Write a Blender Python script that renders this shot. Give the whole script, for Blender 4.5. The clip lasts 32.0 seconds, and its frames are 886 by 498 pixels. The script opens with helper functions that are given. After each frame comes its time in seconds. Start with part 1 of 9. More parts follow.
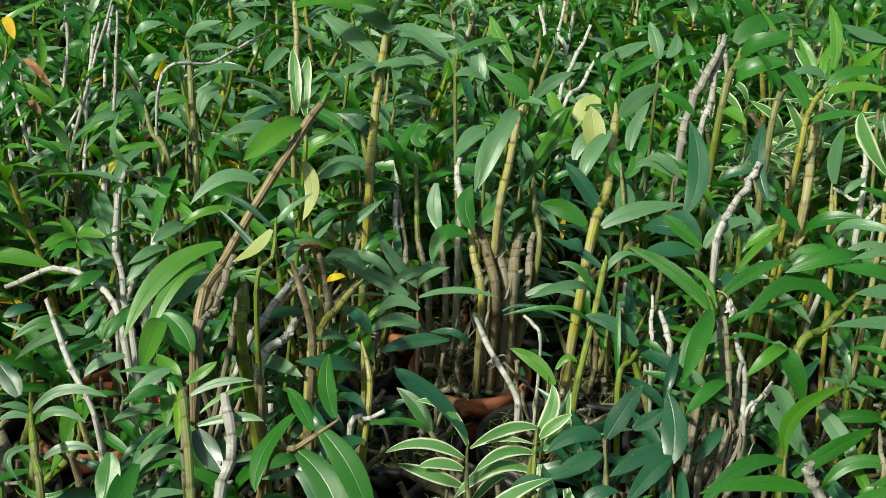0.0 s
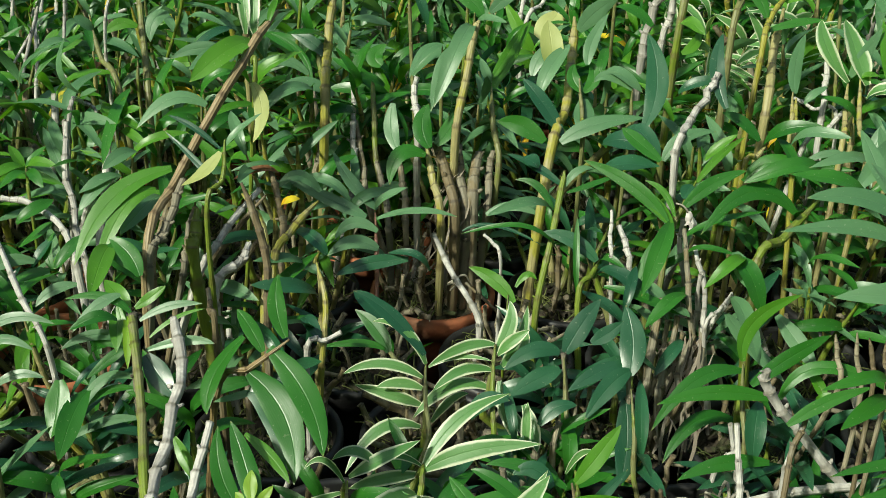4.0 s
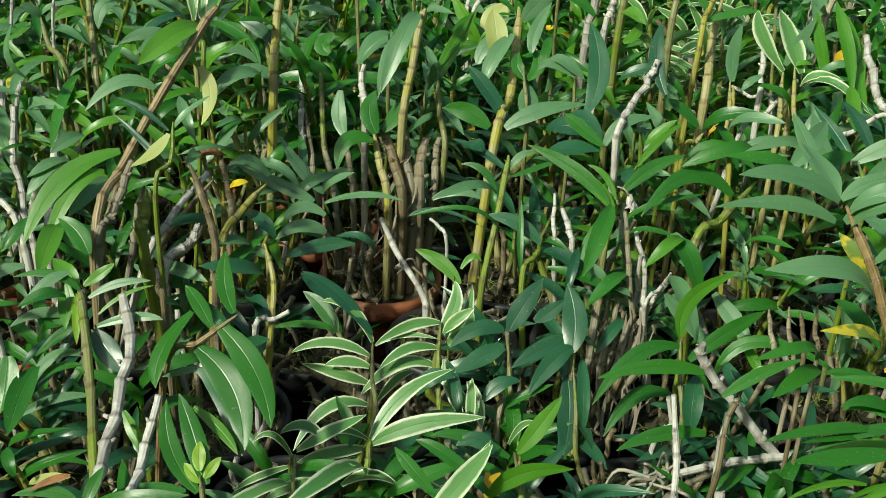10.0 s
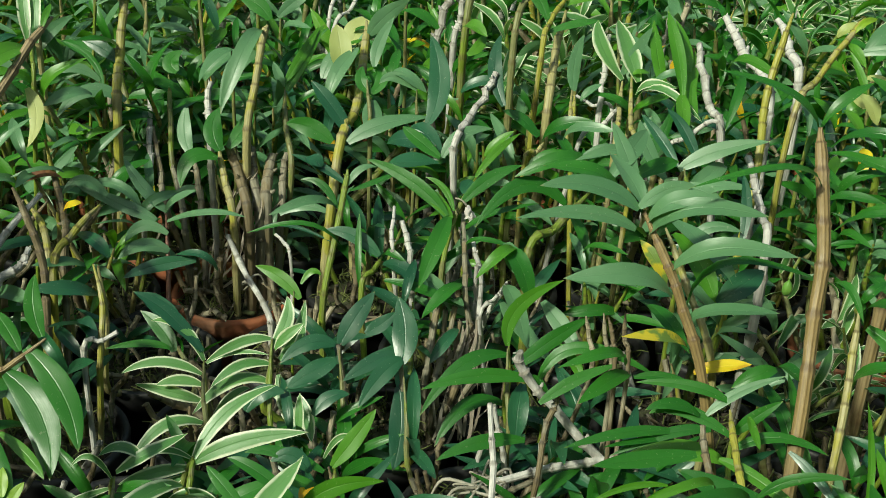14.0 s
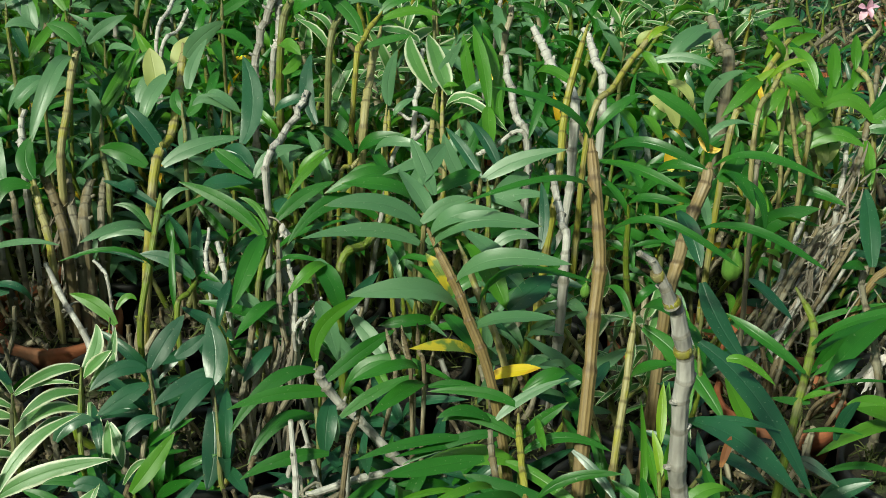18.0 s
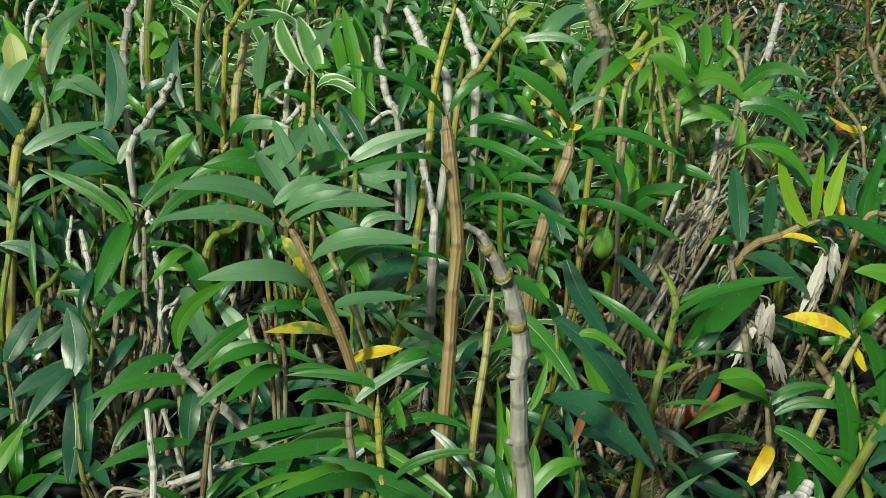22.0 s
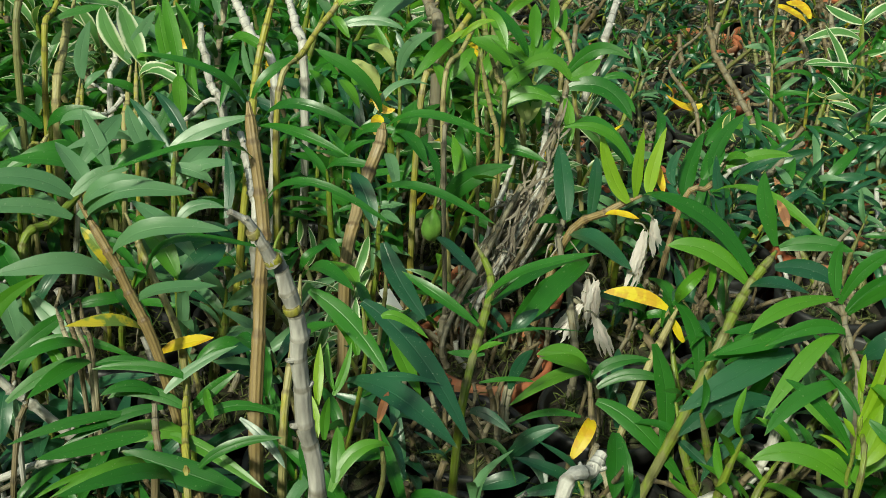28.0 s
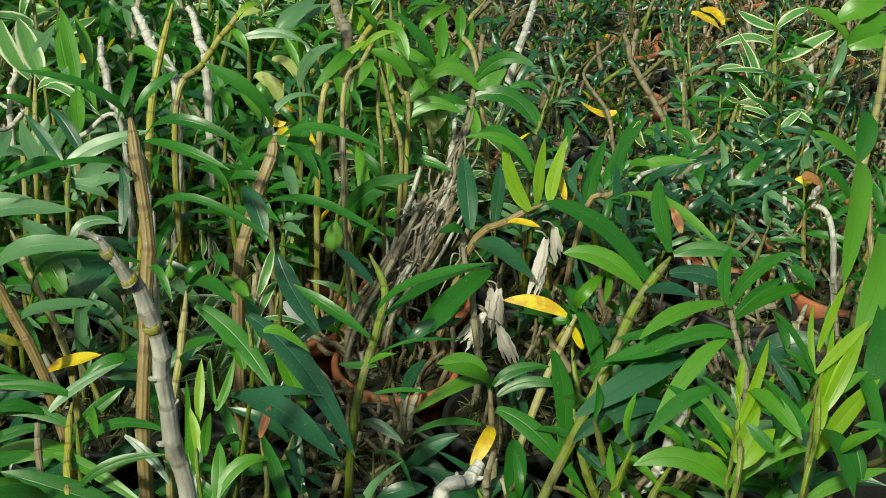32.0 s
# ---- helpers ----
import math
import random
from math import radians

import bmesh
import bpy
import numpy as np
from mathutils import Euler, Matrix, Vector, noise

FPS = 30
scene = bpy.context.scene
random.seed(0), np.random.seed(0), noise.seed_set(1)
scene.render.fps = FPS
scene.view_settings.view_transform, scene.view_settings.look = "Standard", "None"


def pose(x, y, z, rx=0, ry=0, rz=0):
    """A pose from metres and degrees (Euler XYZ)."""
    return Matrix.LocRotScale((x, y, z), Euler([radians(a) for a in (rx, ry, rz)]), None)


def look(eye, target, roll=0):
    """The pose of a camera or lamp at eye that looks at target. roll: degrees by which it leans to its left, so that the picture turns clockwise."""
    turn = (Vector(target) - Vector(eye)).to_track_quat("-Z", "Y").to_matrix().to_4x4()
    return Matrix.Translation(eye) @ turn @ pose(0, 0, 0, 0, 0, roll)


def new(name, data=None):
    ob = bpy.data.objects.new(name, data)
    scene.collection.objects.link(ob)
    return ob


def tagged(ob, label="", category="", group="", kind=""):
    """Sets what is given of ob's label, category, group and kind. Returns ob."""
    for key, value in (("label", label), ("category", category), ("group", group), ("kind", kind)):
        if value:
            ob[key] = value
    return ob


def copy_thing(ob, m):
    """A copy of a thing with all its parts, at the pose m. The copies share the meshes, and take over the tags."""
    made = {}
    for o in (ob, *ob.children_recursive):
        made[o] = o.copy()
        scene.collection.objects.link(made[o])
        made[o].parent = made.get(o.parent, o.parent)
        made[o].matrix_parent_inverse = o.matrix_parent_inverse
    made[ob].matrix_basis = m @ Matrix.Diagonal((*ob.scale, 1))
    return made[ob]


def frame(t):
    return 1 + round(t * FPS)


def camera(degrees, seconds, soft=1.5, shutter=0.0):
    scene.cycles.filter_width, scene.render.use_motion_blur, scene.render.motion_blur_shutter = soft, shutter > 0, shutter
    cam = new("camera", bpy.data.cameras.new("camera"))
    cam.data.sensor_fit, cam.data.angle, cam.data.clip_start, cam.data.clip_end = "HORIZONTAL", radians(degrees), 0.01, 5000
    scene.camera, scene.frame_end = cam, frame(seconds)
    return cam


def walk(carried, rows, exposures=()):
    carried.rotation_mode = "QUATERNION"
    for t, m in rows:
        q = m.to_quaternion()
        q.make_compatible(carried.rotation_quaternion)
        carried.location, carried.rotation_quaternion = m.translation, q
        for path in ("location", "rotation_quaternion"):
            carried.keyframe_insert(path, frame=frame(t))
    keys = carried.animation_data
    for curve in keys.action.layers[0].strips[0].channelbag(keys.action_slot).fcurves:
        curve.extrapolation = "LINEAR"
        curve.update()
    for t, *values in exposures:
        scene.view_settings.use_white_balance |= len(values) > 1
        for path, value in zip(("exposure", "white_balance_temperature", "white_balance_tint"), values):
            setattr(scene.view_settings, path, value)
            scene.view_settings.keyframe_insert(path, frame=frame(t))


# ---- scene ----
cam = camera(41.1, 32.0, soft=0.4)
PATH = [
    (0, (-0.007, -0.001, 0.659), (-0.007, 1.801, -0.208), 2.7),
    (0.5, (0.001, 0.001, 0.655), (-0.011, 1.79, -0.24), 2.6),
    (1, (0.011, 0.0, 0.661), (-0.038, 1.784, -0.241), 2.1),
    (1.5, (0.004, 0.001, 0.652), (-0.038, 1.781, -0.26), 2.6),
    (2, (0.001, 0.006, 0.644), (0.004, 1.778, -0.284), 4.0),
    (2.5, (-0.011, 0.01, 0.655), (-0.011, 1.775, -0.286), 3.8),
    (3, (-0.003, 0.009, 0.643), (-0.02, 1.761, -0.321), 2.6),
    (3.5, (0.011, 0.009, 0.645), (0.021, 1.76, -0.322), 1.8),
    (5.5, (0.019, -0.018, 0.64), (0.107, 1.731, -0.325), 2.6),
    (6, (0.028, -0.018, 0.641), (0.137, 1.726, -0.332), 2.4),
    (6.5, (0.044, -0.022, 0.644), (0.177, 1.721, -0.326), 2.7),
    (7, (0.031, -0.022, 0.645), (0.151, 1.723, -0.326), 3.0),
    (7.5, (0.019, -0.028, 0.636), (0.12, 1.714, -0.341), 3.1),
    (8, (0.025, -0.026, 0.635), (0.126, 1.711, -0.35), 2.9),
    (8.5, (0.025, -0.024, 0.634), (0.137, 1.713, -0.352), 3.0),
    (9, (0.023, -0.025, 0.632), (0.136, 1.714, -0.349), 2.8),
    (9.5, (0.019, -0.019, 0.64), (0.144, 1.73, -0.323), 2.9),
    (10, (0.019, -0.019, 0.638), (0.133, 1.732, -0.321), 2.8),
    (10.5, (0.012, -0.024, 0.633), (0.097, 1.725, -0.333), 2.4),
    (11, (0.019, -0.029, 0.636), (0.097, 1.72, -0.33), 2.0),
    (11.5, (0.042, -0.017, 0.64), (0.156, 1.733, -0.322), 2.5),
    (12, (0.028, -0.019, 0.641), (0.14, 1.733, -0.318), 2.9),
    (12.5, (0.028, -0.026, 0.647), (0.145, 1.73, -0.303), 3.0),
    (13, (0.052, -0.023, 0.646), (0.194, 1.732, -0.302), 2.6),
    (13.5, (0.081, -0.027, 0.65), (0.256, 1.726, -0.297), 2.3),
    (14, (0.101, -0.029, 0.649), (0.318, 1.721, -0.294), 2.8),
    (14.5, (0.119, -0.028, 0.659), (0.37, 1.724, -0.273), 3.2),
    (16.5, (0.14, -0.041, 0.665), (0.441, 1.696, -0.28), 1.9),
    (17, (0.149, -0.044, 0.674), (0.482, 1.686, -0.273), 2.1),
    (17.5, (0.164, -0.047, 0.67), (0.54, 1.679, -0.268), 2.5),
    (18, (0.171, -0.052, 0.67), (0.554, 1.675, -0.262), 2.6),
    (18.5, (0.162, -0.048, 0.669), (0.544, 1.675, -0.271), 2.6),
    (19, (0.171, -0.052, 0.67), (0.575, 1.667, -0.269), 2.7),
    (19.5, (0.181, -0.054, 0.666), (0.595, 1.658, -0.281), 2.5),
    (20, (0.191, -0.055, 0.665), (0.62, 1.65, -0.289), 2.5),
    (20.5, (0.199, -0.053, 0.662), (0.647, 1.647, -0.292), 2.9),
    (21, (0.199, -0.053, 0.658), (0.681, 1.644, -0.284), 3.6),
    (21.5, (0.206, -0.058, 0.662), (0.703, 1.637, -0.275), 3.7),
    (22, (0.214, -0.058, 0.662), (0.725, 1.631, -0.278), 3.4),
    (22.5, (0.223, -0.058, 0.659), (0.755, 1.621, -0.288), 3.6),
    (23, (0.227, -0.061, 0.659), (0.766, 1.611, -0.296), 3.3),
    (23.5, (0.24, -0.06, 0.661), (0.805, 1.599, -0.302), 3.1),
    (24, (0.242, -0.062, 0.667), (0.842, 1.593, -0.283), 3.3),
    (24.5, (0.247, -0.067, 0.668), (0.868, 1.587, -0.269), 3.6),
    (25, (0.249, -0.066, 0.666), (0.873, 1.585, -0.273), 3.5),
    (25.5, (0.253, -0.07, 0.662), (0.884, 1.573, -0.288), 3.8),
    (26, (0.26, -0.069, 0.664), (0.911, 1.567, -0.284), 4.4),
    (26.5, (0.263, -0.072, 0.666), (0.923, 1.562, -0.279), 4.7),
    (28.5, (0.277, -0.08, 0.665), (0.963, 1.54, -0.287), 4.1),
    (29, (0.298, -0.085, 0.673), (1.033, 1.524, -0.262), 5.1),
    (29.5, (0.305, -0.092, 0.674), (1.054, 1.513, -0.255), 5.3),
    (30, (0.317, -0.092, 0.675), (1.067, 1.514, -0.251), 5.1),
    (30.5, (0.318, -0.093, 0.67), (1.069, 1.505, -0.269), 5.2),
    (31, (0.326, -0.094, 0.664), (1.085, 1.496, -0.283), 5.4),
    (31.5, (0.316, -0.096, 0.676), (1.072, 1.503, -0.257), 5.2),
    (32, (0.311, -0.096, 0.674), (1.058, 1.505, -0.264), 4.5),
]
walk(cam, [(t, look(eye, target, roll)) for t, eye, target, roll in PATH], [(0.0, -0.02, 6650, -5), (12.0, -0.1, 6700, -8), (20.0, -0.26, 6650, -10), (32.0, -0.2, 7000, -10)])
RIM, BENCH = 0.07, -0.035
rng = random.Random(7)

# ---- light ----
world = bpy.data.worlds.new("sky")
scene.world = world
world.use_nodes = True
_n = world.node_tree.nodes
_sky = _n.new("ShaderNodeTexSky")
_sky.sky_type, _sky.sun_disc = "NISHITA", False
SUN_UP, SUN_ROUND = 43.0, -130.0
_sky.dust_density, _sky.ozone_density = 3.0, 0.6
_sky.sun_elevation, _sky.sun_rotation = radians(SUN_UP), radians(SUN_ROUND)
_n["Background"].inputs["Strength"].default_value = 0.16
world.node_tree.links.new(_sky.outputs["Color"], _n["Background"].inputs["Color"])
_sun = bpy.data.lights.new("sun", "SUN")
_sun.energy, _sun.angle, _sun.color = 4.8, radians(4.0), (1.0, 0.95, 0.86)
sun = new("sun", _sun)
_d = Vector((math.sin(radians(SUN_ROUND)) * math.cos(radians(SUN_UP)), math.cos(radians(SUN_ROUND)) * math.cos(radians(SUN_UP)), math.sin(radians(SUN_UP))))
sun.matrix_world = look(_d * 5, (0, 0, 0))


# ---- materials ----
class Nodes:
    """Short hand for building one material."""

    def __init__(self, name):
        self.mat = bpy.data.materials.new(name)
        self.mat.use_nodes = True
        self.t = self.mat.node_tree
        self.b = self.t.nodes["Principled BSDF"]
        self.out = self.t.nodes["Material Output"]

    def node(self, kind, **sets):
        n = self.t.nodes.new(kind)
        for key, value in sets.items():
            n.inputs[key].default_value = value
        return n

    def link(self, a, b):
        self.t.links.new(a, b)

    def noise(self, scale, detail=3.0, vector=None, rough=0.6):
        n = self.node("ShaderNodeTexNoise", Scale=scale, Detail=detail, Roughness=rough)
        if vector is not None:
            self.link(vector, n.inputs["Vector"])
        return n.outputs["Fac"]

    def ramp(self, fac, *stops):
        n = self.t.nodes.new("ShaderNodeValToRGB")
        e = n.color_ramp.elements
        while len(e) < len(stops):
            e.new(0.5)
        for el, (at, col) in zip(e, stops):
            el.position, el.color = at, (*col, 1) if isinstance(col, tuple) else (col, col, col, 1)
        self.link(fac, n.inputs["Fac"])
        return n.outputs["Color"]

    def math(self, op, a, b=0.0, c=0.0):
        n = self.t.nodes.new("ShaderNodeMath")
        n.operation = op
        for i, v in enumerate((a, b, c)):
            if isinstance(v, (int, float)):
                n.inputs[i].default_value = v
            else:
                self.link(v, n.inputs[i])
        return n.outputs[0]

    def mix(self, fac, a, b, how="MIX"):
        n = self.t.nodes.new("ShaderNodeMix")
        n.data_type, n.blend_type = "RGBA", how
        for s, v in ((0, fac), (6, a), (7, b)):
            if isinstance(v, (int, float)):
                n.inputs[s].default_value = v
            elif isinstance(v, tuple):
                n.inputs[s].default_value = (*v, 1)
            else:
                self.link(v, n.inputs[s])
        return n.outputs[2]

    def bump(self, height, strength, distance):
        n = self.node("ShaderNodeBump", Strength=strength, Distance=distance)
        self.link(height, n.inputs["Height"])
        self.link(n.outputs["Normal"], self.b.inputs["Normal"])
        return n.outputs["Normal"]


def leaf_material(name, dark, light, rib, edge=None, rough=0.36, through_light=0.3, blotch=None, glow=(1.25, 1.15, 0.5), gloss=0.7):
    m = Nodes(name)
    uv = m.t.nodes.new("ShaderNodeSeparateXYZ")
    m.link(m.t.nodes.new("ShaderNodeUVMap").outputs["UV"], uv.inputs[0])
    u, v = uv.outputs["X"], uv.outputs["Y"]
    rand = m.t.nodes.new("ShaderNodeObjectInfo").outputs["Random"]
    isl = m.t.nodes.new("ShaderNodeNewGeometry").outputs["Random Per Island"]
    pos = m.t.nodes.new("ShaderNodeTexCoord").outputs["Object"]
    tone = m.math("FRACT", m.math("ADD", m.math("MULTIPLY", rand, 3.7), isl))
    tone = m.math("ADD", m.math("MULTIPLY", tone, 0.75), m.math("MULTIPLY", m.noise(38, 2, pos), 0.3))
    col = m.mix(tone, dark, light)
    # fine lengthwise veins and a paler midrib
    across = m.math("ABSOLUTE", m.math("SUBTRACT", u, 0.5))
    vein = m.math("SINE", m.math("MULTIPLY", u, 95.0))
    col = m.mix(m.math("MULTIPLY", m.math("ADD", vein, 1.0), 0.035), col, rib)
    mid = m.math("SMOOTH_MIN", 1.0, m.math("MAXIMUM", m.math("SUBTRACT", 1.0, m.math("MULTIPLY", across, 24.0)), 0.0), 0.05)
    col = m.mix(m.math("MULTIPLY", mid, 0.08), col, rib)
    # speckle and dust
    speck = m.ramp(m.noise(420, 2, pos), (0.66, 0.0), (0.74, 1.0))
    col = m.mix(m.math("MULTIPLY", speck, 0.22), col, (0.5, 0.52, 0.4))
    if blotch:
        b = m.ramp(m.math("ADD", m.noise(60, 3, pos), m.math("MULTIPLY", v, 0.12)), (0.52, 0.0), (0.6, 1.0))
        col = m.mix(b, col, blotch)
    if edge:
        wob = m.math("ADD", m.math("MULTIPLY", m.noise(90, 2, pos), 0.16), across)
        e = m.ramp(wob, (0.39, 0.0), (0.49, 1.0))
        col = m.mix(e, col, edge)
    tip = m.ramp(v, (0.965, 0.0), (1.0, 1.0))
    col = m.mix(m.math("MULTIPLY", tip, 0.5), col, (0.35, 0.3, 0.1))
    m.link(col, m.b.inputs["Base Color"])
    m.link(m.math("ADD", m.math("MULTIPLY", m.noise(70, 3, pos), 0.28), rough - 0.07), m.b.inputs["Roughness"])
    m.b.inputs["Specular IOR Level"].default_value = gloss
    h = m.math("ADD", m.math("MULTIPLY", vein, 0.02), m.math("ADD", m.math("MULTIPLY", mid, -1.1), m.noise(110, 3, pos)))
    nor = m.bump(h, 0.3, 0.0006)
    tr = m.t.nodes.new("ShaderNodeBsdfTranslucent")
    m.link(m.mix(1.0, col, glow, "MULTIPLY"), tr.inputs["Color"])
    m.link(nor, tr.inputs["Normal"])
    mx = m.node("ShaderNodeMixShader", Fac=through_light)
    m.link(m.b.outputs[0], mx.inputs[1])
    m.link(tr.outputs[0], mx.inputs[2])
    m.link(mx.outputs[0], m.out.inputs["Surface"])
    return m.mat


LEAF = {
    "d": leaf_material("leaf_deep_green", (0.012, 0.07, 0.03), (0.03, 0.13, 0.05), (0.07, 0.18, 0.09), rough=0.28, through_light=0.25),
    "g": leaf_material("leaf_green", (0.02, 0.13, 0.012), (0.05, 0.22, 0.022), (0.1, 0.28, 0.05), rough=0.3, through_light=0.38, gloss=0.58),
    "l": leaf_material("leaf_light_green", (0.06, 0.23, 0.012), (0.12, 0.32, 0.025), (0.18, 0.38, 0.06), rough=0.31, through_light=0.38, gloss=0.6),
    "p": leaf_material("leaf_grey_green", (0.075, 0.195, 0.075), (0.14, 0.29, 0.13), (0.19, 0.33, 0.17), rough=0.33),
    "b": leaf_material("leaf_young_lime", (0.19, 0.39, 0.015), (0.31, 0.51, 0.03), (0.36, 0.52, 0.08), rough=0.36, through_light=0.46),
    "v": leaf_material("leaf_white_edged", (0.06, 0.21, 0.04), (0.14, 0.32, 0.085), (0.24, 0.4, 0.17), edge=(0.68, 0.74, 0.52), rough=0.36),
    "e": leaf_material("leaf_cream_edged", (0.04, 0.12, 0.03), (0.08, 0.18, 0.04), (0.2, 0.3, 0.1), edge=(0.62, 0.6, 0.22), rough=0.38),
    "y": leaf_material("leaf_yellowed", (0.72, 0.52, 0.01), (0.82, 0.68, 0.025), (0.74, 0.66, 0.1), rough=0.42, blotch=(0.68, 0.42, 0.02)),
    "h": leaf_material("leaf_half_yellow", (0.12, 0.22, 0.04), (0.2, 0.3, 0.06), (0.3, 0.35, 0.1), rough=0.38, blotch=(0.6, 0.5, 0.04)),
    "o": leaf_material("leaf_dry_orange", (0.36, 0.15, 0.04), (0.5, 0.24, 0.09), (0.45, 0.25, 0.1), rough=0.6, blotch=(0.25, 0.1, 0.04)),
    "c": leaf_material("leaf_pale_cream", (0.32, 0.4, 0.1), (0.46, 0.5, 0.17), (0.5, 0.52, 0.24), rough=0.45),
}


def cane_material(name, a, b, ring, sheath=None, rough=0.5, ribs=1.0):
    m = Nodes(name)
    uv = m.t.nodes.new("ShaderNodeSeparateXYZ")
    m.link(m.t.nodes.new("ShaderNodeUVMap").outputs["UV"], uv.inputs[0])
    u, v = uv.outputs["X"], uv.outputs["Y"]
    pos = m.t.nodes.new("ShaderNodeTexCoord").outputs["Object"]
    rand = m.t.nodes.new("ShaderNodeObjectInfo").outputs["Random"]
    mp = m.node("ShaderNodeMapping", Scale=(1, 1, 0.22))
    m.link(pos, mp.inputs["Vector"])
    streak = m.noise(300, 4, mp.outputs[0])
    col = m.mix(m.math("ADD", m.math("MULTIPLY", rand, 0.4), m.math("MULTIPLY", m.noise(45, 3, pos), 0.7)), a, b)
    if sheath:
        patch = m.ramp(m.math("ADD", m.math("MULTIPLY", m.noise(85, 3, mp.outputs[0]), 0.8), m.math("MULTIPLY", rand, 0.25)), (0.47, 0.0), (0.56, 1.0))
        col = m.mix(patch, col, sheath)
    col = m.mix(m.math("MULTIPLY", m.ramp(streak, (0.40, 1.0), (0.58, 0.0)), 0.15), col, (0.09, 0.07, 0.04))
    if ribs > 1.0:
        groove = m.ramp(m.math("ADD", m.math("MULTIPLY", m.math("SINE", m.math("MULTIPLY", u, 63.0)), 0.5), 0.5), (0.1, 1.0), (0.45, 0.0))
        col = m.mix(m.math("MULTIPLY", groove, 0.24), col, (0.07, 0.04, 0.018))
    f = m.math("FRACT", v)
    node = m.math("ADD", m.ramp(f, (0.04, 1.0), (0.13, 0.0)), m.ramp(f, (0.9, 0.0), (0.97, 1.0)))
    node = m.math("MULTIPLY", m.math("MINIMUM", node, 1.0), m.ramp(m.noise(160, 2, pos), (0.3, 0.6), (0.6, 1.0)))
    col = m.mix(m.math("MULTIPLY", node, 0.7), col, ring)
    m.link(col, m.b.inputs["Base Color"])
    m.link(m.math("ADD", m.math("MULTIPLY", streak, 0.25), rough - 0.12), m.b.inputs["Roughness"])
    rib = m.math("MULTIPLY", m.math("SINE", m.math("MULTIPLY", u, 57.0)), 0.22 * ribs)
    m.bump(m.math("ADD", rib, m.math("MULTIPLY", streak, 1.6)), 0.6, 0.0006)
    return m.mat


CANE = {
    "g": cane_material("cane_green", (0.11, 0.18, 0.014), (0.21, 0.27, 0.03), (0.09, 0.07, 0.02), sheath=(0.18, 0.19, 0.07)),
    "y": cane_material("cane_yellow", (0.25, 0.255, 0.03), (0.39, 0.36, 0.06), (0.08, 0.05, 0.02), sheath=(0.33, 0.3, 0.13)),
    "b": cane_material("cane_ribbed_brown", (0.205, 0.142, 0.056), (0.335, 0.248, 0.105), (0.08, 0.045, 0.02), sheath=(0.3, 0.23, 0.12), ribs=1.6),
    "s": cane_material("cane_silver_sheath", (0.28, 0.265, 0.235), (0.43, 0.415, 0.38), (0.09, 0.08, 0.045), sheath=(0.54, 0.525, 0.48), rough=0.62),
    "t": cane_material("cane_dry_tan", (0.135, 0.105, 0.055), (0.25, 0.2, 0.12), (0.055, 0.038, 0.022), sheath=(0.36, 0.32, 0.22), rough=0.66),
    "k": cane_material("cane_old_brown", (0.12, 0.092, 0.047), (0.23, 0.185, 0.1), (0.035, 0.028, 0.018), sheath=(0.22, 0.2, 0.14), rough=0.65),
    "r": cane_material("cane_reddish", (0.16, 0.06, 0.04), (0.26, 0.12, 0.08), (0.08, 0.03, 0.02)),
}


def plain_material(name, a, b, scale, rough, relief, spots=None):
    m = Nodes(name)
    pos = m.t.nodes.new("ShaderNodeTexCoord").outputs["Object"]
    rand = m.t.nodes.new("ShaderNodeObjectInfo").outputs["Random"]
    n = m.noise(scale, 5, pos)
    col = m.mix(m.math("ADD", m.ramp(n, (0.35, 0.0), (0.68, 0.85)), m.math("MULTIPLY", rand, 0.15)), a, b)
    if spots:
        col = m.mix(m.ramp(m.noise(scale * 0.35, 4, pos), (0.5, 0.0), (0.64, 0.8)), col, spots)
    m.link(col, m.b.inputs["Base Color"])
    m.b.inputs["Roughness"].default_value = rough
    m.bump(m.math("ADD", n, m.noise(scale * 6, 3, pos)), 0.5, relief)
    return m.mat


CLAY = plain_material("terracotta", (0.36, 0.105, 0.045), (0.47, 0.17, 0.075), 55, 0.85, 0.0008, spots=(0.2, 0.12, 0.07))
BLACK = plain_material("black_plastic", (0.012, 0.012, 0.012), (0.03, 0.03, 0.03), 60, 0.5, 0.0003)
BARK = plain_material("bark_and_moss", (0.018, 0.014, 0.008), (0.055, 0.043, 0.026), 90, 0.95, 0.004, spots=(0.05, 0.07, 0.02))
MOSS = plain_material("moss", (0.06, 0.085, 0.02), (0.16, 0.18, 0.05), 120, 0.95, 0.002)
SOIL = plain_material("dark_bench_mat", (0.014, 0.013, 0.011), (0.035, 0.032, 0.026), 40, 0.95, 0.002)
DRY = leaf_material("dry_petal", (0.8, 0.72, 0.68), (0.9, 0.86, 0.83), (0.85, 0.78, 0.72), rough=0.6, through_light=0.35, glow=(1.0, 0.97, 0.95))
ROOT = plain_material("aerial_root", (0.24, 0.22, 0.17), (0.42, 0.39, 0.31), 150, 0.8, 0.001)
TAG = plain_material("label_plastic", (0.45, 0.46, 0.43), (0.6, 0.6, 0.56), 30, 0.45, 0.0003)
INK = plain_material("ink", (0.03, 0.03, 0.03), (0.06, 0.06, 0.06), 60, 0.6, 0.0001)
POD = plain_material("seed_pod_green", (0.1, 0.24, 0.04), (0.17, 0.33, 0.06), 80, 0.35, 0.0006)
SCREEN = plain_material("screen_grey_green", (0.12, 0.15, 0.11), (0.2, 0.22, 0.17), 6, 0.9, 0.002)
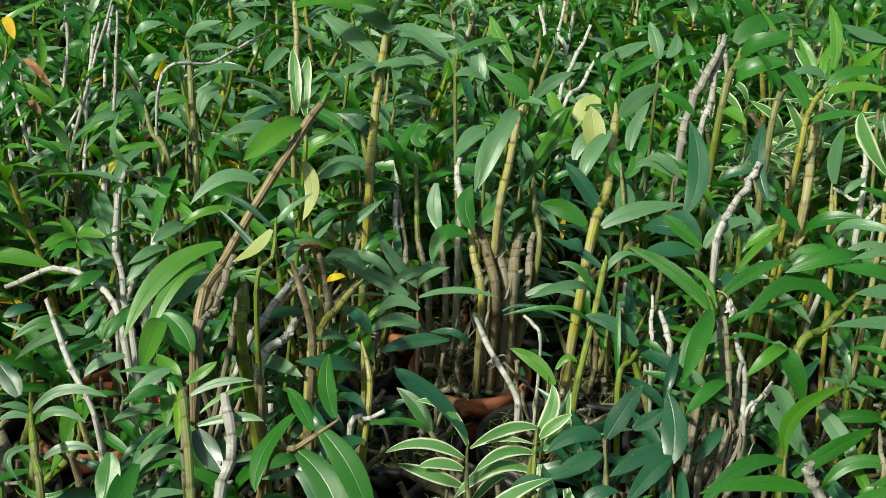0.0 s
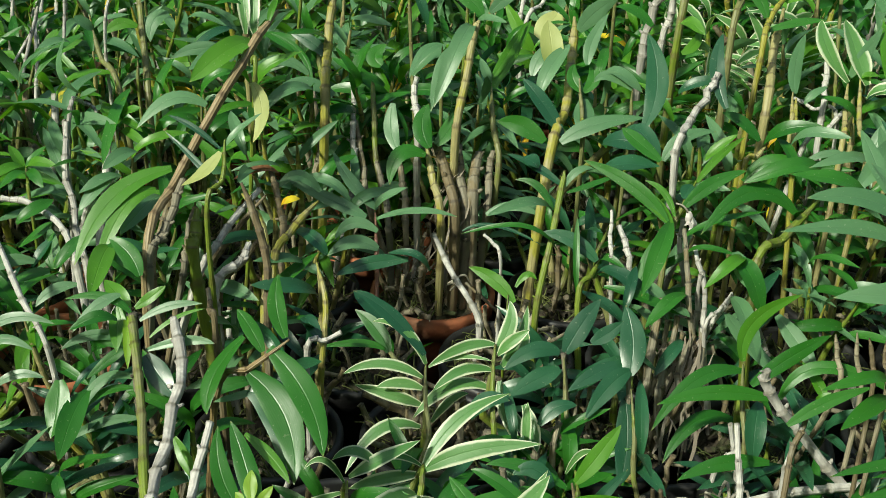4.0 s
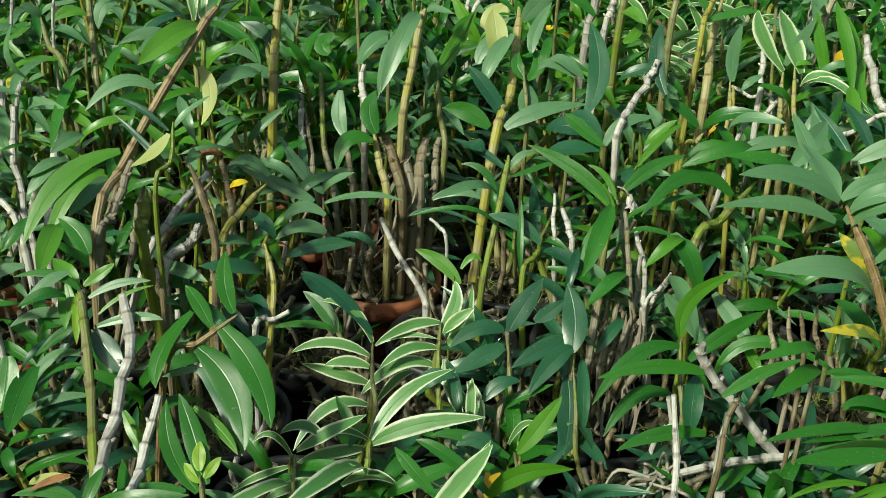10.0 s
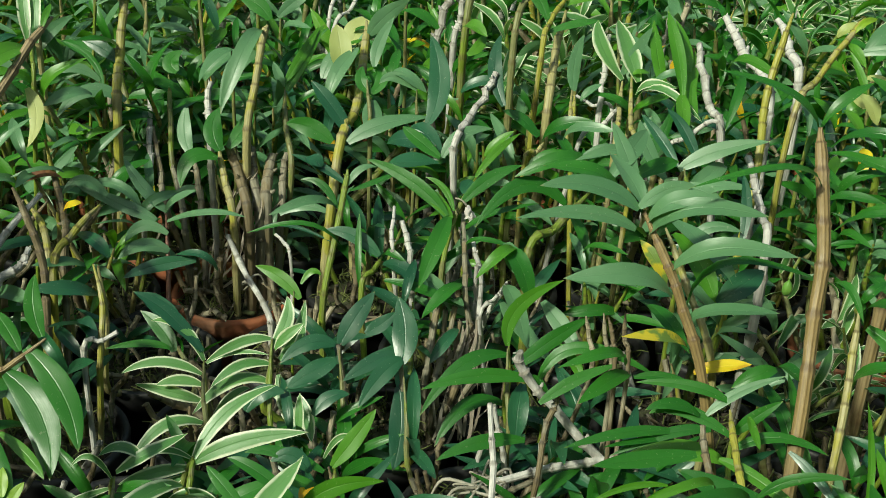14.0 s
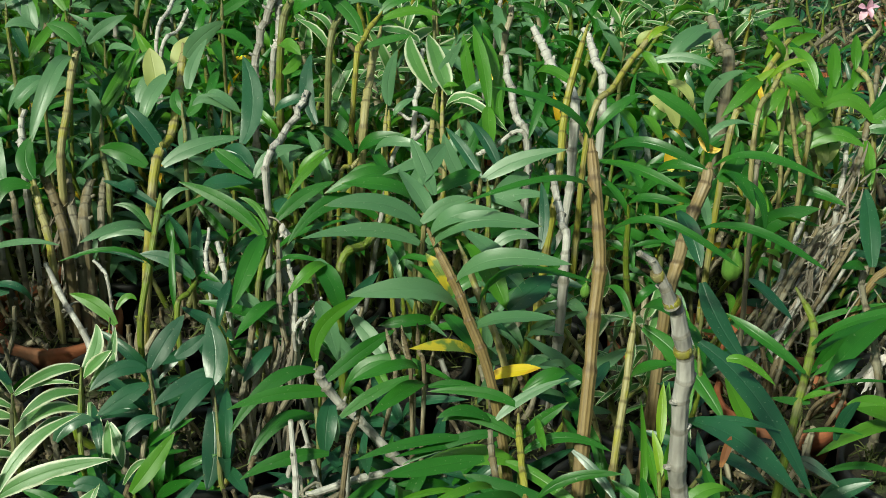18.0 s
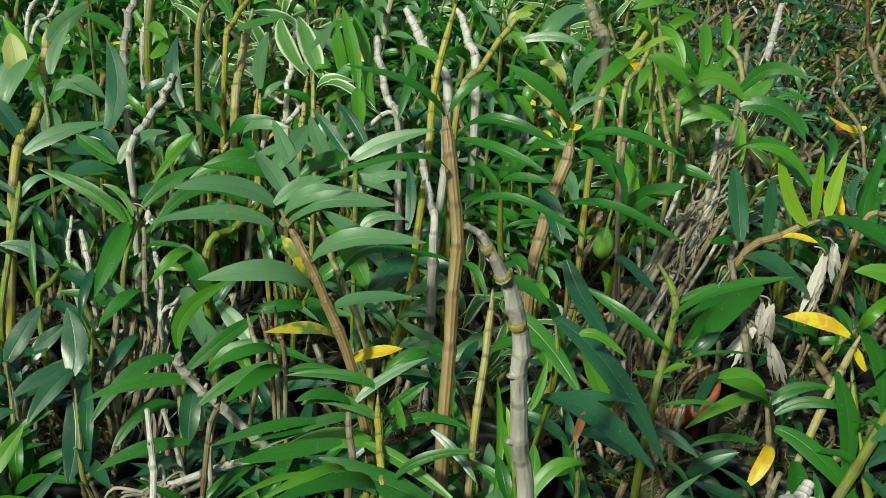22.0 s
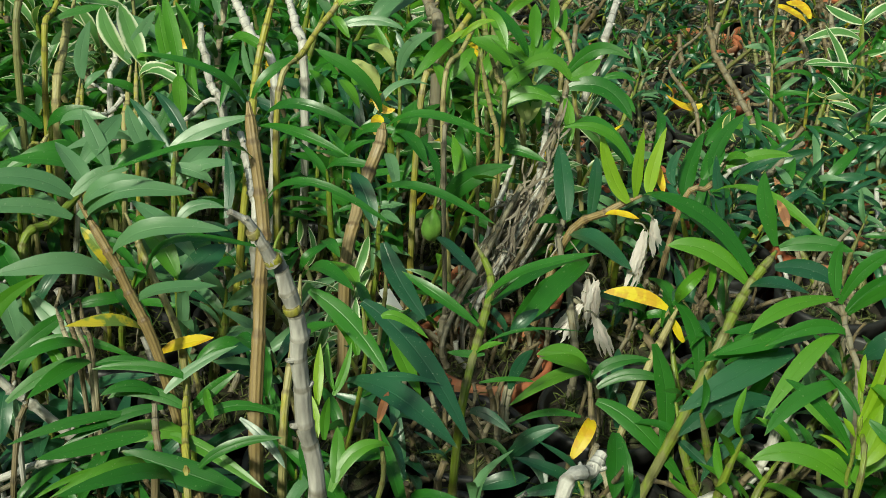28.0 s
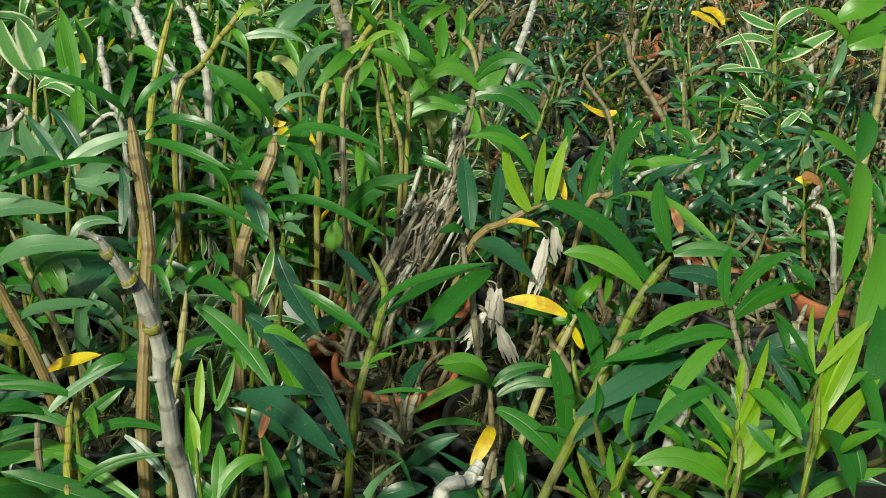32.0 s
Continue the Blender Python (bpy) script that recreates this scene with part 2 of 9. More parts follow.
PAPER = leaf_material("papery_sheath", (0.15, 0.118, 0.08), (0.4, 0.35, 0.28), (0.34, 0.29, 0.22), rough=0.7, through_light=0.2, glow=(1.0, 0.95, 0.85))
PETAL = plain_material("pink_petal", (0.6, 0.3, 0.42), (0.75, 0.5, 0.6), 90, 0.5, 0.0005)


# ---- mesh builders ----
def mesh_of(name, verts, faces, uvs=None, mat=None, smooth=True):
    me = bpy.data.meshes.new(name)
    me.from_pydata([tuple(v) for v in verts], [], faces)
    if uvs is not None:
        lay = me.uv_layers.new(name="UVMap")
        idx = np.empty(len(me.loops), dtype=np.int32)
        me.loops.foreach_get("vertex_index", idx)
        lay.data.foreach_set("uv", np.asarray(uvs, dtype=np.float32)[idx].ravel())
    if smooth:
        me.polygons.foreach_set("use_smooth", [True] * len(me.polygons))
    if mat:
        me.materials.append(mat)
    return me


def part(name, mesh, parent, label="", kind=""):
    ob = new(name, mesh)
    ob.parent = parent
    return tagged(ob, label=label, kind=kind)


def bezier(pts, n):
    """n + 1 places and directions on a smooth line through 2 to 4 places."""
    p = [np.array(q, float) for q in pts]
    s = np.linspace(0, len(p) - 1, n + 1)
    ext = [2 * p[0] - p[1], *p, 2 * p[-1] - p[-2]]
    out = []
    for x in s:
        i = min(int(x), len(p) - 2)
        f = x - i
        a, b, c, d = ext[i:i + 4]
        out.append(0.5 * (2 * b + (c - a) * f + (2 * a - 5 * b + 4 * c - d) * f * f + (3 * b - a - 3 * c + d) * f ** 3))
    out = np.array(out)
    d = np.gradient(out, axis=0)
    return out, d / np.maximum(np.linalg.norm(d, axis=1), 1e-9)[:, None]


def leaf_data(base, tip, width, arch=0.12, turn=0.0, fold=0.24, nl=9, r=rng):
    """A lanceolate blade with a folded midrib, arched from base to tip."""
    b, t = np.array(base, float), np.array(tip, float)
    ln = np.linalg.norm(t - b)
    side = np.cross((t - b) / max(ln, 1e-6), (0, -0.45, 0.9))
    side /= max(np.linalg.norm(side), 1e-6)
    up = np.cross(side, (t - b) / max(ln, 1e-6))
    sway = r.uniform(-0.04, 0.04)
    s = np.linspace(0, 1, nl + 1)
    hump = np.sin(math.pi * s ** 0.8)
    place = b + np.outer(s, t - b) + np.outer(hump * arch * ln * 0.7, up) + np.outer(hump * sway * ln, side)
    tan = np.gradient(place, axis=0)
    tan /= np.linalg.norm(tan, axis=1)[:, None]
    sk = s ** r.uniform(0.8, 0.95)
    w = width * 0.5 * np.clip(1 - np.abs(2 * sk - 1) ** r.uniform(2.0, 2.7), 0, 1) ** 0.9
    w = 0.88 * np.maximum(w, width * np.array([0.14 if x < 0.5 else 0.015 for x in s]))
    ph, curl = r.uniform(0, 6), r.uniform(-0.5, 0.5)
    verts, uvs = [], []
    cs = (-1.0, -0.55, 0.0, 0.55, 1.0)
    for i in range(nl + 1):
        n = np.cross(side, tan[i])
        n /= np.linalg.norm(n)
        sd = np.cross(tan[i], n)
        a = radians(turn) + curl * s[i]
        sd2, n2 = math.cos(a) * sd + math.sin(a) * n, math.cos(a) * n - math.sin(a) * sd
        f = fold * (1.25 - 0.7 * s[i])
        for c in cs:
            ripple = 0.09 * math.sin(ph + 8 * s[i] + 2 * c) * abs(c)
            q = place[i] + sd2 * c * w[i] * math.cos(f) + n2 * w[i] * (abs(c) ** 1.3 * math.sin(f) + ripple)
            verts.append(q)
            uvs.append((c * 0.5 + 0.5, s[i]))
    faces = [(5 * i + j, 5 * i + j + 1, 5 * i + j + 6, 5 * i + j + 5) for i in range(nl) for j in range(4)]
    return verts, faces, uvs


def tube_data(pts, radii, sides=7, n=10, cap=True):
    """A tapering tube through places; v runs 0 to 1."""
    pl, tn = bezier(pts, n)
    rr = np.interp(np.linspace(0, 1, n + 1), np.linspace(0, 1, len(radii)), radii)
    verts, uvs, faces = [], [], []
    ref = np.array((0.31, 0.9, 0.05))
    for i in range(n + 1):
        a = np.cross(tn[i], ref)
        a /= np.linalg.norm(a)
        b = np.cross(tn[i], a)
        for k in range(sides):
            g = 2 * math.pi * k / sides
            verts.append(pl[i] + rr[i] * (math.cos(g) * a + math.sin(g) * b))
            uvs.append((k / sides, i / n))
    for i in range(n):
        for k in range(sides):
            k2 = (k + 1) % sides
            faces.append((i * sides + k, i * sides + k2, (i + 1) * sides + k2, (i + 1) * sides + k))
    if cap:
        faces.append(tuple(range(n * sides, (n + 1) * sides)))
    return verts, faces, uvs


def join(*datas):
    verts, faces, uvs = [], [], []
    for v, f, u in datas:
        k = len(verts)
        verts += list(v)
        faces += [tuple(i + k for i in q) for q in f]
        uvs += list(u)
    return verts, faces, uvs


def cane_data(pts, r0, r1, gap=0.022, sides=8, buds=0.0, r=rng, node=0.1, tip=0.85, gnarl=0.3):
    """A jointed stem: uneven internodes that swell upwards and sit in one another, a ragged ring at each node, small dry buds."""
    ln = sum(np.linalg.norm(np.array(q) - np.array(p)) for p, q in zip(pts, pts[1:]))
    k = max(2, round(ln / gap))
    cuts = np.cumsum([0.0] + [r.uniform(1 - 0.35 * gnarl, 1 + 0.35 * gnarl) for _ in range(k)])
    cuts /= cuts[-1]
    fat = [1 + gnarl * r.uniform(-0.12, 0.12) for _ in range(k + 1)]
    kink = [gnarl * np.array((r.gauss(0, 0.28), r.gauss(0, 0.28))) for _ in range(k + 1)]
    fr, rad, vs = [], [], []
    for i in range(k):
        for f, q in ((0.0, 1.0 + 0.5 * node), (0.07, 0.97 - 0.4 * node), (0.45, 0.97), (0.84, 1.01), (0.965, 1.0 + node * r.uniform(0.8, 1.5))):
            fr.append((i, f))
            rad.append(q * (fat[i] * (1 - f) + fat[i + 1] * f))
            vs.append(i + f)
    fr.append((k - 1, 1.0))
    rad.append(0.8)
    vs.append(float(k))
    pl, tn = bezier(pts, 60)
    at = np.linspace(0, 1, 61)
    verts, uvs, faces, extra = [], [], [], []
    ref = np.array((0.31, 0.9, 0.05))
    wob = r.uniform(0, 6)
    for i, ((seg, h), s, v) in enumerate(zip(fr, rad, vs)):
        f = cuts[seg] * (1 - h) + cuts[seg + 1] * h
        p = np.array([np.interp(f, at, pl[:, j]) for j in range(3)])
        t = np.array([np.interp(f, at, tn[:, j]) for j in range(3)])
        a = np.cross(t, ref)
        a /= np.linalg.norm(a)
        b = np.cross(t, a)
        rr = s * (r0 + (r1 - r0) * f) * (1.0 - (1.0 - tip) * max(0.0, 1.0 - (1.0 - f) * k / 1.6))
        zig = (kink[seg] * (1 - h) + kink[seg + 1] * h) * r1
        ragged = node * 0.5 if h > 0.9 else 0.0
        for q in range(sides):
            g = 2 * math.pi * q / sides
            lip = 1 + 0.05 * math.sin(3 * g + wob) + ragged * r.uniform(-1, 1)
            verts.append(p + a * zig[0] + b * zig[1] + rr * lip * (math.cos(g) * a + math.sin(g) * b) + t * ragged * rr * r.uniform(-1, 1))
            uvs.append((q / sides, v))
        if i % 5 == 0 and i and r.random() < buds:
            g = wob + math.pi * (i // 5)
            o = math.cos(g) * a + math.sin(g) * b
            extra.append(tube_data([p + o * rr * 0.7, p + o * rr * 1.2 + t * rr * 0.15, p + o * rr * 1.5 + t * rr * 0.5], [rr * 0.42, rr * 0.36, rr * 0.2], 5, 3))
    m = len(fr)
    for i in range(m - 1):
        for q in range(sides):
            q2 = (q + 1) % sides
            faces.append((i * sides + q, i * sides + q2, (i + 1) * sides + q2, (i + 1) * sides + q))
    faces.append(tuple(range((m - 1) * sides, m * sides)))
    return join((verts, faces, uvs), *extra)


def lathe_data(profile, sides=28):
    verts, uvs = [], []
    for i, (rr, z) in enumerate(profile):
        for k in range(sides):
            g = 2 * math.pi * k / sides
            verts.append((rr * math.cos(g), rr * math.sin(g), z))
            uvs.append((k / sides, i / len(profile)))
    faces = [(i * sides + k, i * sides + (k + 1) % sides, (i + 1) * sides + (k + 1) % sides, (i + 1) * sides + k) for i in range(len(profile) - 1) for k in range(sides)]
    return verts, faces, uvs


# pot, rim, filling: shared meshes
H = RIM - BENCH
POT_MESH = mesh_of("pot", *lathe_data([(0.0, 0.002), (0.036, 0.0), (0.04, 0.003), (0.0535, H - 0.022), (0.0535, H - 0.02), (0.047, H - 0.02), (0.046, H - 0.03), (0.0, H - 0.032)]), CLAY)
RIM_MESH = mesh_of("pot_rim", *lathe_data([(0.0525, H - 0.022), (0.0575, H - 0.022), (0.0595, H - 0.004), (0.0585, H), (0.0545, H + 0.0005), (0.053, H - 0.003), (0.049, H - 0.022)]), CLAY)
BPOT_MESH = mesh_of("pot", *lathe_data([(0.0, 0.002), (0.036, 0.0), (0.04, 0.003), (0.0535, H - 0.022), (0.0535, H - 0.02), (0.047, H - 0.02), (0.046, H - 0.03), (0.0, H - 0.032)]), BLACK)
BRIM_MESH = mesh_of("pot_rim", *lathe_data([(0.0525, H - 0.022), (0.0575, H - 0.022), (0.0595, H - 0.004), (0.0585, H), (0.0545, H + 0.0005), (0.053, H - 0.003), (0.049, H - 0.022)]), BLACK)


def filling_mesh(seed):
    """Bark chips and moss threads in a pot."""
    r = random.Random(seed)
    rings, sides = 6, 22
    verts, faces, uvs = [(0, 0, H - 0.004)], [], [(0, 0)]
    for i in range(1, rings + 1):
        for k in range(sides):
            g, rr = 2 * math.pi * k / sides, 0.0525 * i / rings
            verts.append((rr * math.cos(g), rr * math.sin(g), H - 0.014 + 0.009 * (1 - (i / rings) ** 2) + r.uniform(-0.0025, 0.0025) * (i < rings)))
            uvs.append((0, 0))
    for k in range(sides):
        faces.append((0, 1 + k, 1 + (k + 1) % sides))
    for i in range(rings - 1):
        for k in range(sides):
            a, b = 1 + i * sides, 1 + (i + 1) * sides
            faces.append((a + k, b + k, b + (k + 1) % sides, a + (k + 1) % sides))
    chips = []
    for _ in range(26):
        g, rr, h = r.uniform(0, 6.3), 0.045 * math.sqrt(r.random()), r.uniform(0, 6.3)
        p = np.array((rr * math.cos(g), rr * math.sin(g), H - 0.006 + 0.004 * (1 - rr / 0.05)))
        d = np.array((math.cos(h), math.sin(h), r.uniform(-0.3, 0.5))) * r.uniform(0.005, 0.011)
        chips.append(tube_data([p - d, p + d], [r.uniform(0.002, 0.004), r.uniform(0.0012, 0.003)], 5, 2))
    return mesh_of("potting_bark", *join((verts, faces, uvs), *chips), BARK)


def moss_mesh(seed):
    r = random.Random(seed)
    out = []
    for _ in range(70):
        g, rr = r.uniform(0, 6.3), 0.05 * math.sqrt(r.random())
        p = np.array((rr * math.cos(g), rr * math.sin(g), H - 0.008))
        q = p + np.array((r.uniform(-0.012, 0.012), r.uniform(-0.012, 0.012), r.uniform(0.004, 0.016)))
        e = q + np.array((r.uniform(-0.012, 0.012), r.uniform(-0.012, 0.012), r.uniform(-0.006, 0.006)))
        out.append(tube_data([p, q, e], [0.0008, 0.0007, 0.0004], 3, 4, cap=False))
    return mesh_of("moss", *join(*out), MOSS)


FILLING = [filling_mesh(i) for i in range(4)]
MOSSES = [moss_mesh(10 + i) for i in range(4)]


# ---- ground ----
def ground():
    n, size = 40, 60.0
    verts, faces = [], []
    for i in range(n + 1):
        for j in range(n + 1):
            a, b = (2 * i / n - 1), (2 * j / n - 1)
            x, y = size * a ** 3 + 0.4, size * b ** 3 + 0.8
            verts.append((x, y, BENCH + 0.004 * noise.noise((x * 6, y * 6, 0)) - 0.005))
    for i in range(n):
        for j in range(n):
            k = i * (n + 1) + j
            faces.append((k, k + n + 1, k + n + 2, k + 1))
    tagged(new("ground", mesh_of("ground", verts, faces, None, SOIL)), "dark matting and soil under the pots", "ground", kind="structure")


ground()


def wall(name, x0, y0, x1, y1):
    """An unseen screen added to hold off low sky light, clear of the sun."""
    bm = bmesh.new()
    bmesh.ops.create_cube(bm, size=1.0, matrix=Matrix.Translation(((x0 + x1) / 2, (y0 + y1) / 2, BENCH + 1.1)) @ Matrix.Diagonal((x1 - x0, y1 - y0, 2.3, 1)))
    me = bpy.data.meshes.new(name)
    bm.to_mesh(me)
    bm.free()
    me.materials.append(SCREEN)
    tagged(new(name, me), "unseen grey-green screen added to block low sky light", "wall", kind="structure")


# added on four sides, out of view, to cover the bright horizon
wall("wall_north", -2.9, 4.3, 4.3, 4.45)
wall("wall_south", -2.9, -1.75, 4.3, -1.6)
wall("wall_west", -2.9, -1.598, -2.75, 4.298)
wall("wall_east", 4.15, -1.598, 4.3, 4.298)


# ---- plants ----
PLANTS, STEMS = [], []


def plant(x, y, label, black=False, group="potted orchids on the bench", turn=0.0):
    """A potted orchid without its stems: an Empty at the pot's foot with pot, rim, bark and moss."""
    p = new("potted_orchid")
    p.matrix_basis = pose(x, y, BENCH, 0, 0, turn)
    tagged(p, label, "orchid", group)
    PLANTS.append(p)
    k = rng.randrange(4)
    body = part("pot", BPOT_MESH if black else POT_MESH, p, "black plastic flowerpot" if black else "terracotta flowerpot")
    part("pot_rim", BRIM_MESH if black else RIM_MESH, body)
    part("potting_bark", FILLING[k], p, "dark bark chips", kind="stuff")
    part("moss", MOSSES[rng.randrange(4)], p, "thin green moss threads", kind="stuff")
    return p


def cane(p, kind, r0, r1, *pts, gap=None, buds=None, sides=9, gnarl=None):
    """A stem of plant p through world places, from low to high; its foot goes down into the pot."""
    o = np.array(p.matrix_basis.translation)
    loc = [np.array(q, float) - o for q in pts]
    low = loc[0]
    if low[2] > H + 0.012:
        d = math.hypot(low[0], low[1])
        k = min(1.0, 0.04 / max(d, 1e-6))
        loc.insert(0, np.array((low[0] * k, low[1] * k, H - 0.012)))
    gap = gap or {"b": 0.036, "s": 0.024, "y": 0.027, "g": 0.028}.get(kind, 0.022) * (1.4 if r0 > 0.0047 and kind == "s" else 1.25 if r0 > 0.006 else 1.0)
    me = mesh_of("cane", *cane_data(loc, r0, r1, gap, sides, (0.6 if kind in "sk" else 0.06) if buds is None else buds, node=(0.06 if r0 > 0.0047 else 0.2) if kind in "sk" else 0.07 if r0 > 0.0055 else 0.13, tip=0.8 if kind in "sk" else 0.3, gnarl=gnarl or ((0.3 if r0 > 0.0047 else 1.0) if kind in "sk" else 0.6 if kind == "b" else 0.35)), CANE[kind])
    c = part("cane", me, p)
    STEMS.append((c, bezier(loc, 16)[0] + o))
    return c


def leaf(c, kind, base, tip, width, arch=0.12, turn=0.0, fold=0.24):
    """A blade of stem c between two world places."""
    o = np.array(c.parent.matrix_basis.translation)
    me = mesh_of("leaf", *leaf_data(np.array(base) - o, np.array(tip) - o, width, arch, turn, fold), LEAF[kind])
    return part("leaf", me, c)


def blade_data(base, mid, tip, width, r=rng, nl=11):
    """A lanceolate blade along a bow through three places: a shallow keel, edges that roll and ripple a little."""
    b, m, t = (np.array(q, float) for q in (base, mid, tip))
    c = 2 * m - 0.5 * (b + t)
    s = np.linspace(0, 1, nl + 1)[:, None]
    place = (1 - s) ** 2 * b + 2 * s * (1 - s) * c + s ** 2 * t
    tan = np.gradient(place, axis=0)
    tan /= np.linalg.norm(tan, axis=1)[:, None]
    s = s[:, 0]
    full = r.uniform(0.38, 0.48)
    w = np.where(s < full, 0.34 + 0.66 * np.sin(0.5 * math.pi * np.clip(s / full, 0, 1)) ** 0.9, np.cos(0.5 * math.pi * np.clip((s - full) / (1 - full), 0, 1)) ** 0.72)
    w = np.maximum(w, 0.03) * width * 0.45
    keel, roll, twist, ph = r.uniform(0.1, 0.3), r.gauss(0, 0.2), r.uniform(-0.35, 0.35), r.uniform(0, 6)
    cs = (-1.0, -0.6, -0.2, 0.2, 0.6, 1.0)
    verts, uvs = [], []
    for i in range(nl + 1):
        sd = np.cross(tan[i], (0.0, -0.62, 0.78))
        sd /= max(np.linalg.norm(sd), 1e-6)
        n = np.cross(sd, tan[i])
        a = roll + twist * (s[i] - 0.4)
        sd, n = math.cos(a) * sd + math.sin(a) * n, math.cos(a) * n - math.sin(a) * sd
        for q in cs:
            lift = abs(q) * math.sin(keel) - 0.12 * q ** 4 + 0.07 * math.sin(ph + 9 * s[i] + 2 * q) * abs(q)
            verts.append(place[i] + sd * q * w[i] + n * w[i] * lift)
            uvs.append((q * 0.5 + 0.5, s[i]))
    k = len(cs)
    faces = [(k * i + j, k * i + j + 1, k * i + k + j + 1, k * i + k + j) for i in range(nl) for j in range(k - 1)]
    return verts, faces, uvs


def stem(kind, rad, *pts):
    """A stem through world places, out of the nearest of the pots placed so far."""
    x, y, _ = pts[0]
    p = min(PLANTS, key=lambda q: math.hypot(q.matrix_basis.translation.x - x, q.matrix_basis.translation.y - y - 0.03))
    return cane(p, kind, rad, rad * 0.85, *pts)


def blade(kind, base, mid, tip, width):
    """A bowed leaf that springs from the nearest stem."""
    b = np.array(base)
    c = min(STEMS, key=lambda q: np.min(np.linalg.norm(q[1] - b, axis=1)))[0]
    o = np.array(c.parent.matrix_basis.translation)
    part("leaf", mesh_of("leaf", *blade_data(b - o, np.array(mid) - o, np.array(tip) - o, width), LEAF[kind]), c)


def old_canes(p, r, n, tall=0.075, flat=0, kinds="tk"):
    """The cut and withered canes of earlier years, some fallen over, in the pot of plant p."""
    for kd in kinds:
        datas = []
        for i in range(n // len(kinds)):
            g, rr = r.uniform(0, 6.283), 0.047 * math.sqrt(r.random())
            foot = np.array((rr * math.cos(g), rr * math.sin(g), H - 0.012))
            if i < flat // len(kinds):
                h = r.uniform(0, 6.283)
                top = foot + np.array((math.cos(h), math.sin(h), r.uniform(0.1, 0.7))) * r.uniform(0.035, 0.075)
            else:
                top = foot + np.array((r.gauss(0, 0.012), r.gauss(0, 0.012), r.uniform(0.3, 1.0) * tall))
            mid = (foot + top) / 2 + np.array((r.gauss(0, 0.004), r.gauss(0, 0.004), r.uniform(0, 0.004)))
            w = r.uniform(0.0018, 0.0036)
            datas.append(cane_data([foot, mid, top], w * 0.85, w, r.uniform(0.011, 0.018), 6, 0.35, r, node=0.2, tip=0.75, gnarl=1.0))
        part("dead_growth", mesh_of("dead_growth", *join(*datas), CANE[kd]), p, "withered tan and brown cut canes", kind="stuff")


def grow(seed, canes, low, high, leafy, kinds, cane_kinds, leaf_len, joined, spread=0.045, reach=0.07, black=False, label="", stubs=3):
    """A whole plant grown at the origin: jointed stems, leaves in two ranks, cut stubs."""
    r = random.Random(seed)
    p = plant(0, 0, label, black)
    PLANTS.pop()
    p.matrix_basis = pose(0, 0, 0)
    blades = []
    old_canes(p, r, 3 * stubs, 0.06, stubs)
    for i in range(canes + 1):
        g, rr = r.uniform(0, 6.283), spread * math.sqrt(r.random())
        foot = np.array((rr * math.cos(g), rr * math.sin(g), H - 0.012))
        stub = i >= canes
        h = r.uniform(low, high) * (0.35 if stub else 1.0)
        lean = np.array((foot[0] * 0.7 + r.gauss(0, reach * 0.5), foot[1] * 0.7 + r.gauss(0, reach * 0.5), h))
        mid = foot + lean * 0.5 + np.array((r.gauss(0, 0.006), r.gauss(0, 0.006), 0))
        top = foot + lean
        kd = r.choice("kst" if stub else cane_kinds)
        rad = r.uniform(0.0028, 0.0052)
        bare = stub or kd in "skt"
        me = mesh_of("cane", *cane_data([foot, mid, top], rad * 0.9, rad * (0.9 if bare else 0.7), r.uniform(0.016, 0.026), 6, 0.6 if bare else 0.05, r, node=0.2 if bare else 0.12, tip=0.8 if bare else 0.35, gnarl=1.0 if bare else 0.4), CANE[kd])
        c = part("cane", me, p)
        if bare and r.random() < 0.75:
            continue
        n = r.randint(*leafy)
        az = r.uniform(0, 6.283)
        kind = r.choice(kinds)
        pl, tn = bezier([foot, mid, top], 20)
        for j in range(n):
            f = 1.0 - 0.75 * (j / max(n, 1)) * r.uniform(0.8, 1.1)
            b = pl[min(20, int(f * 20))]
            g = az + math.pi * (j % 2) + r.gauss(0, 0.35)
            el = r.uniform(0.05, 0.75) + (0.45 if j < 2 else 0)
            l = r.uniform(*leaf_len) * (0.75 if j == 0 else 1.0)
            t = b + l * np.array((math.cos(g) * math.cos(el), math.sin(g) * math.cos(el), math.sin(el) - 0.12))
            kk = kind if r.random() < 0.965 else r.choice("yhg")
            d = leaf_data(b, t, l * r.uniform(0.165, 0.235), r.uniform(0.1, 0.45), r.gauss(0, 18), r.uniform(0.15, 0.35), 7, r)
            if joined:
                blades.append((kk, d))
            else:
                part("leaf", mesh_of("leaf", *d, LEAF[kk]), c)
    for kk in sorted({k for k, _ in blades}):
        part("foliage", mesh_of("foliage", *join(*[d for k, d in blades if k == kk]), LEAF[kk]), p, kind="stuff")
    return p


